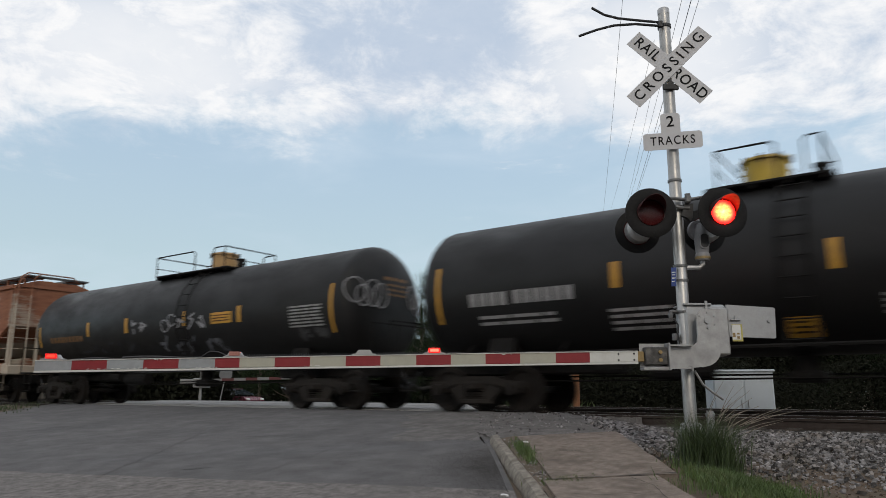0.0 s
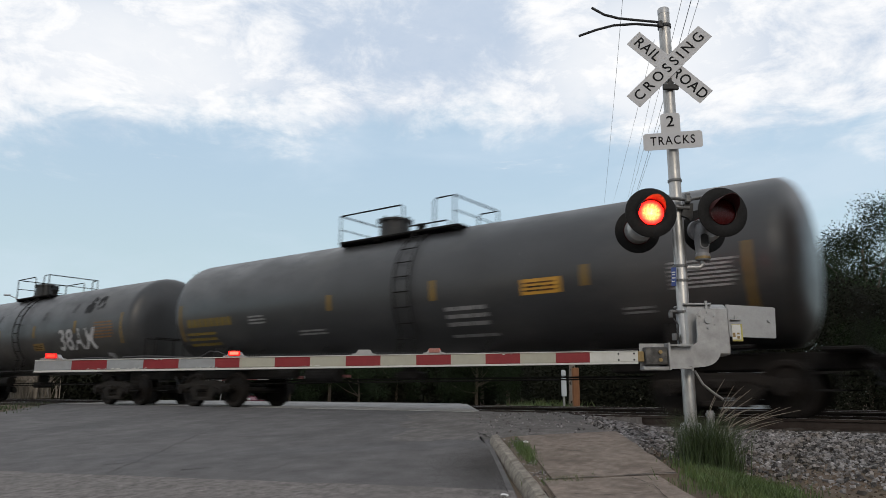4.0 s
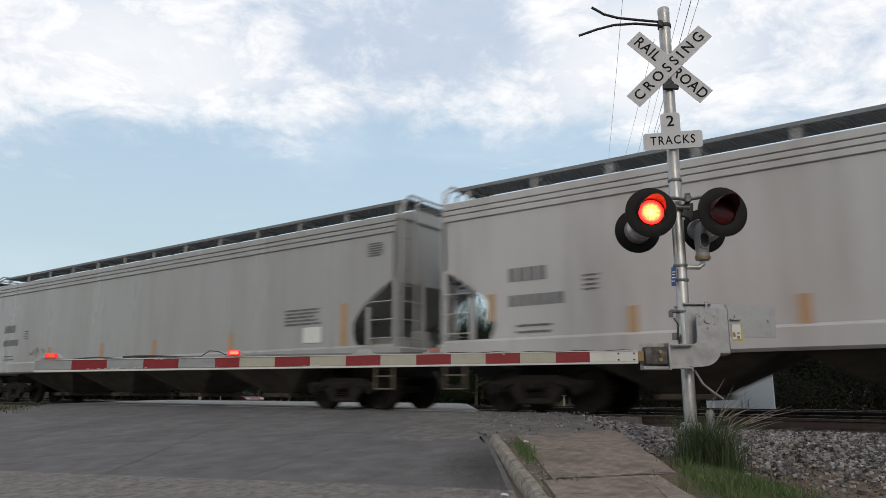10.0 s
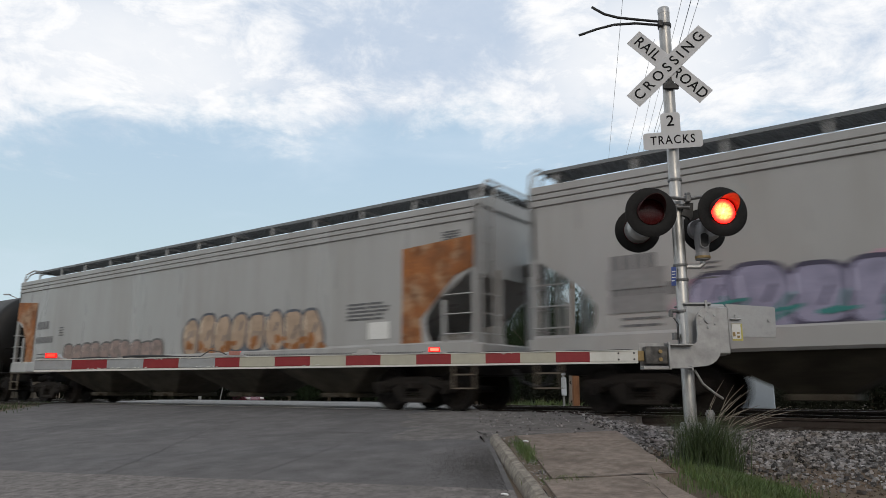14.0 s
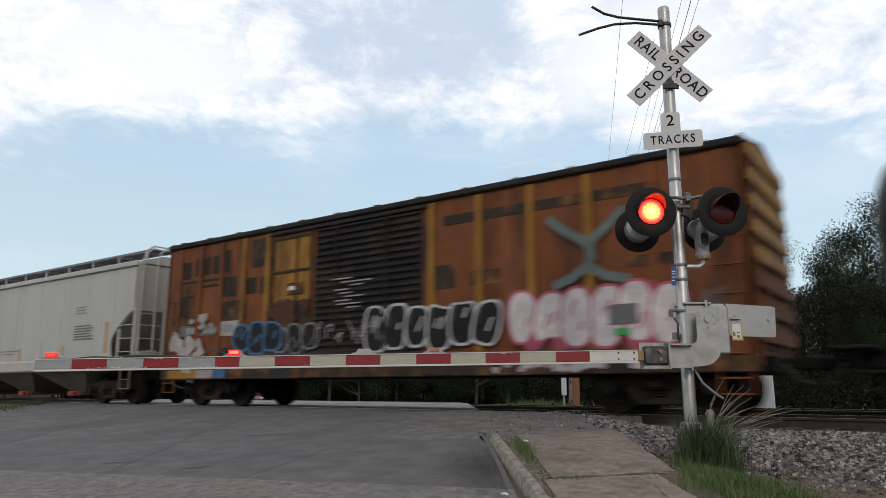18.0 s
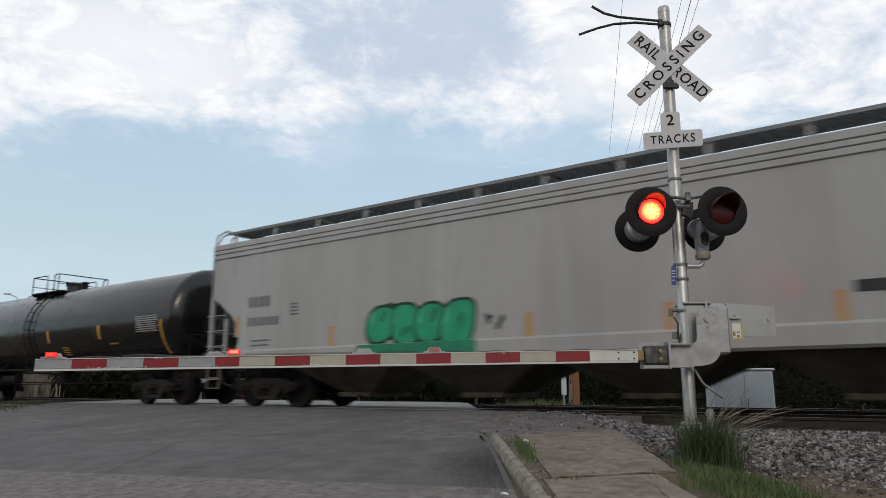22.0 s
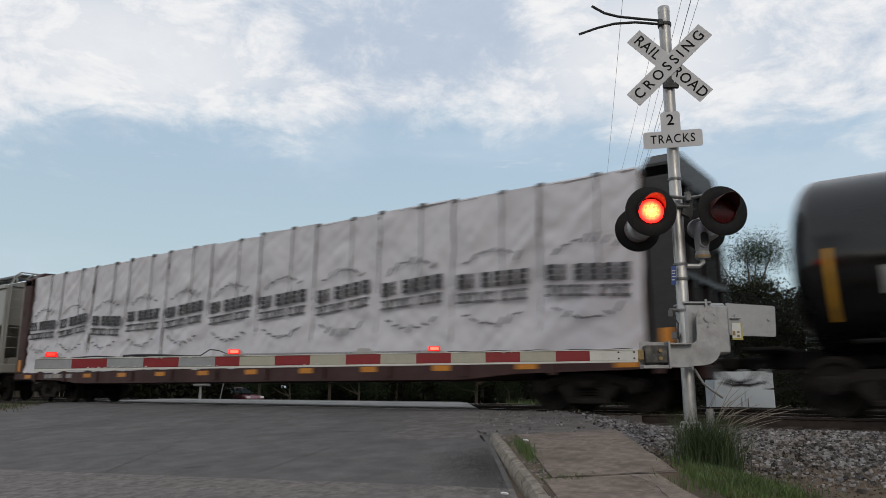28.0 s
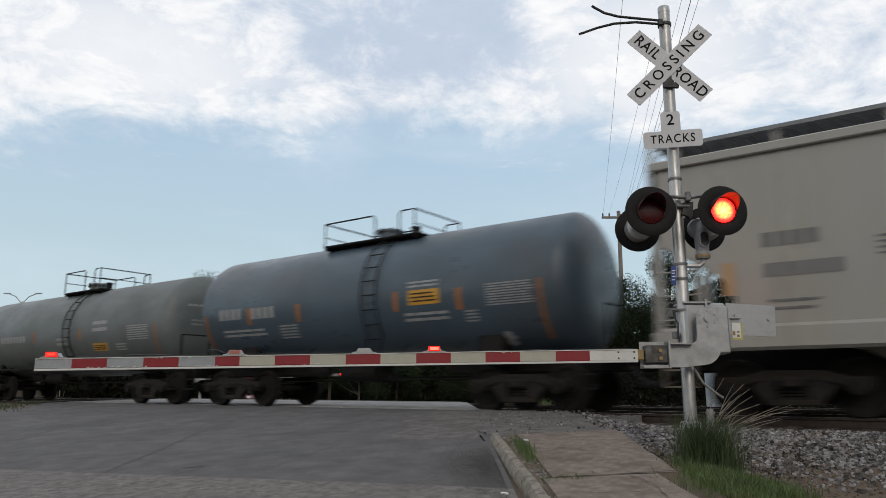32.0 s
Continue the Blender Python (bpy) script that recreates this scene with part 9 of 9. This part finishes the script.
tank_car(-378.47, -390.50, -384.59, 2.37, M["tank_olive"], "grey-green tank car with orange stripes", "grey", False, x_u, -0.55, rail_length=2.31, rail_h=0.62)
tank_car(-393.20, -405.44, -399.22, 2.42, TB, "black tank car at the end of the cut", "black", False, x_z)


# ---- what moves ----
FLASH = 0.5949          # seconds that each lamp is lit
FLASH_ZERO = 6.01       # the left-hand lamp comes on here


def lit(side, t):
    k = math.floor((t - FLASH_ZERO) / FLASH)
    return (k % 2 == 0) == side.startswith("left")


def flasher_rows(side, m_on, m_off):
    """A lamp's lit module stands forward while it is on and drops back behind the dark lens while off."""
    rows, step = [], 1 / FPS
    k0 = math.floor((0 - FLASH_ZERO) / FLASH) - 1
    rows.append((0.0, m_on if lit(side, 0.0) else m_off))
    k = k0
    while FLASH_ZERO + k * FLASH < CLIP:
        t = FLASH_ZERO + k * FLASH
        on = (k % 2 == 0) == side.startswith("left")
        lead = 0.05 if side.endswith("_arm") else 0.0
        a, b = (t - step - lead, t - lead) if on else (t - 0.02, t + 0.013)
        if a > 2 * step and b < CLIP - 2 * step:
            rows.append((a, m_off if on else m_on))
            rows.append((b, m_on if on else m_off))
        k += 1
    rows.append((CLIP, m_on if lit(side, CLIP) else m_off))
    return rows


def motions():
    for ob, x0 in TRAIN:
        z = ob.matrix_basis.translation.z
        walk(ob, [(t, pose(x0 + SPEED * t, TRACK_Y, z)) for t in (0, 8, 16, 24, CLIP)])
    radius = 0.457
    step = SPEED / FPS / radius
    for w, dx, x0 in WHEELS:
        # turning is keyed in small steps while the wheel passes the crossing
        t_in, t_out = (-31.0 - x0) / SPEED, (3.0 - x0) / SPEED
        f0, f1 = max(0, int(t_in * FPS)), min(int(CLIP * FPS), int(t_out * FPS))
        if f1 <= f0:
            continue
        rows = []
        if f0 > 0:
            rows.append((0, pose(dx, 0, 0.457)))
        for fr in range(f0, f1 + 1):
            rows.append((fr / FPS, pose(dx, 0, 0.457, 0, math.degrees((fr - f0) * step) % 360, 0)))
        if f1 < int(CLIP * FPS):
            rows.append((CLIP, rows[-1][1]))
        walk(w, rows)
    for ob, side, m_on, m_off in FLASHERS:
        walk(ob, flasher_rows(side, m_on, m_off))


motions()
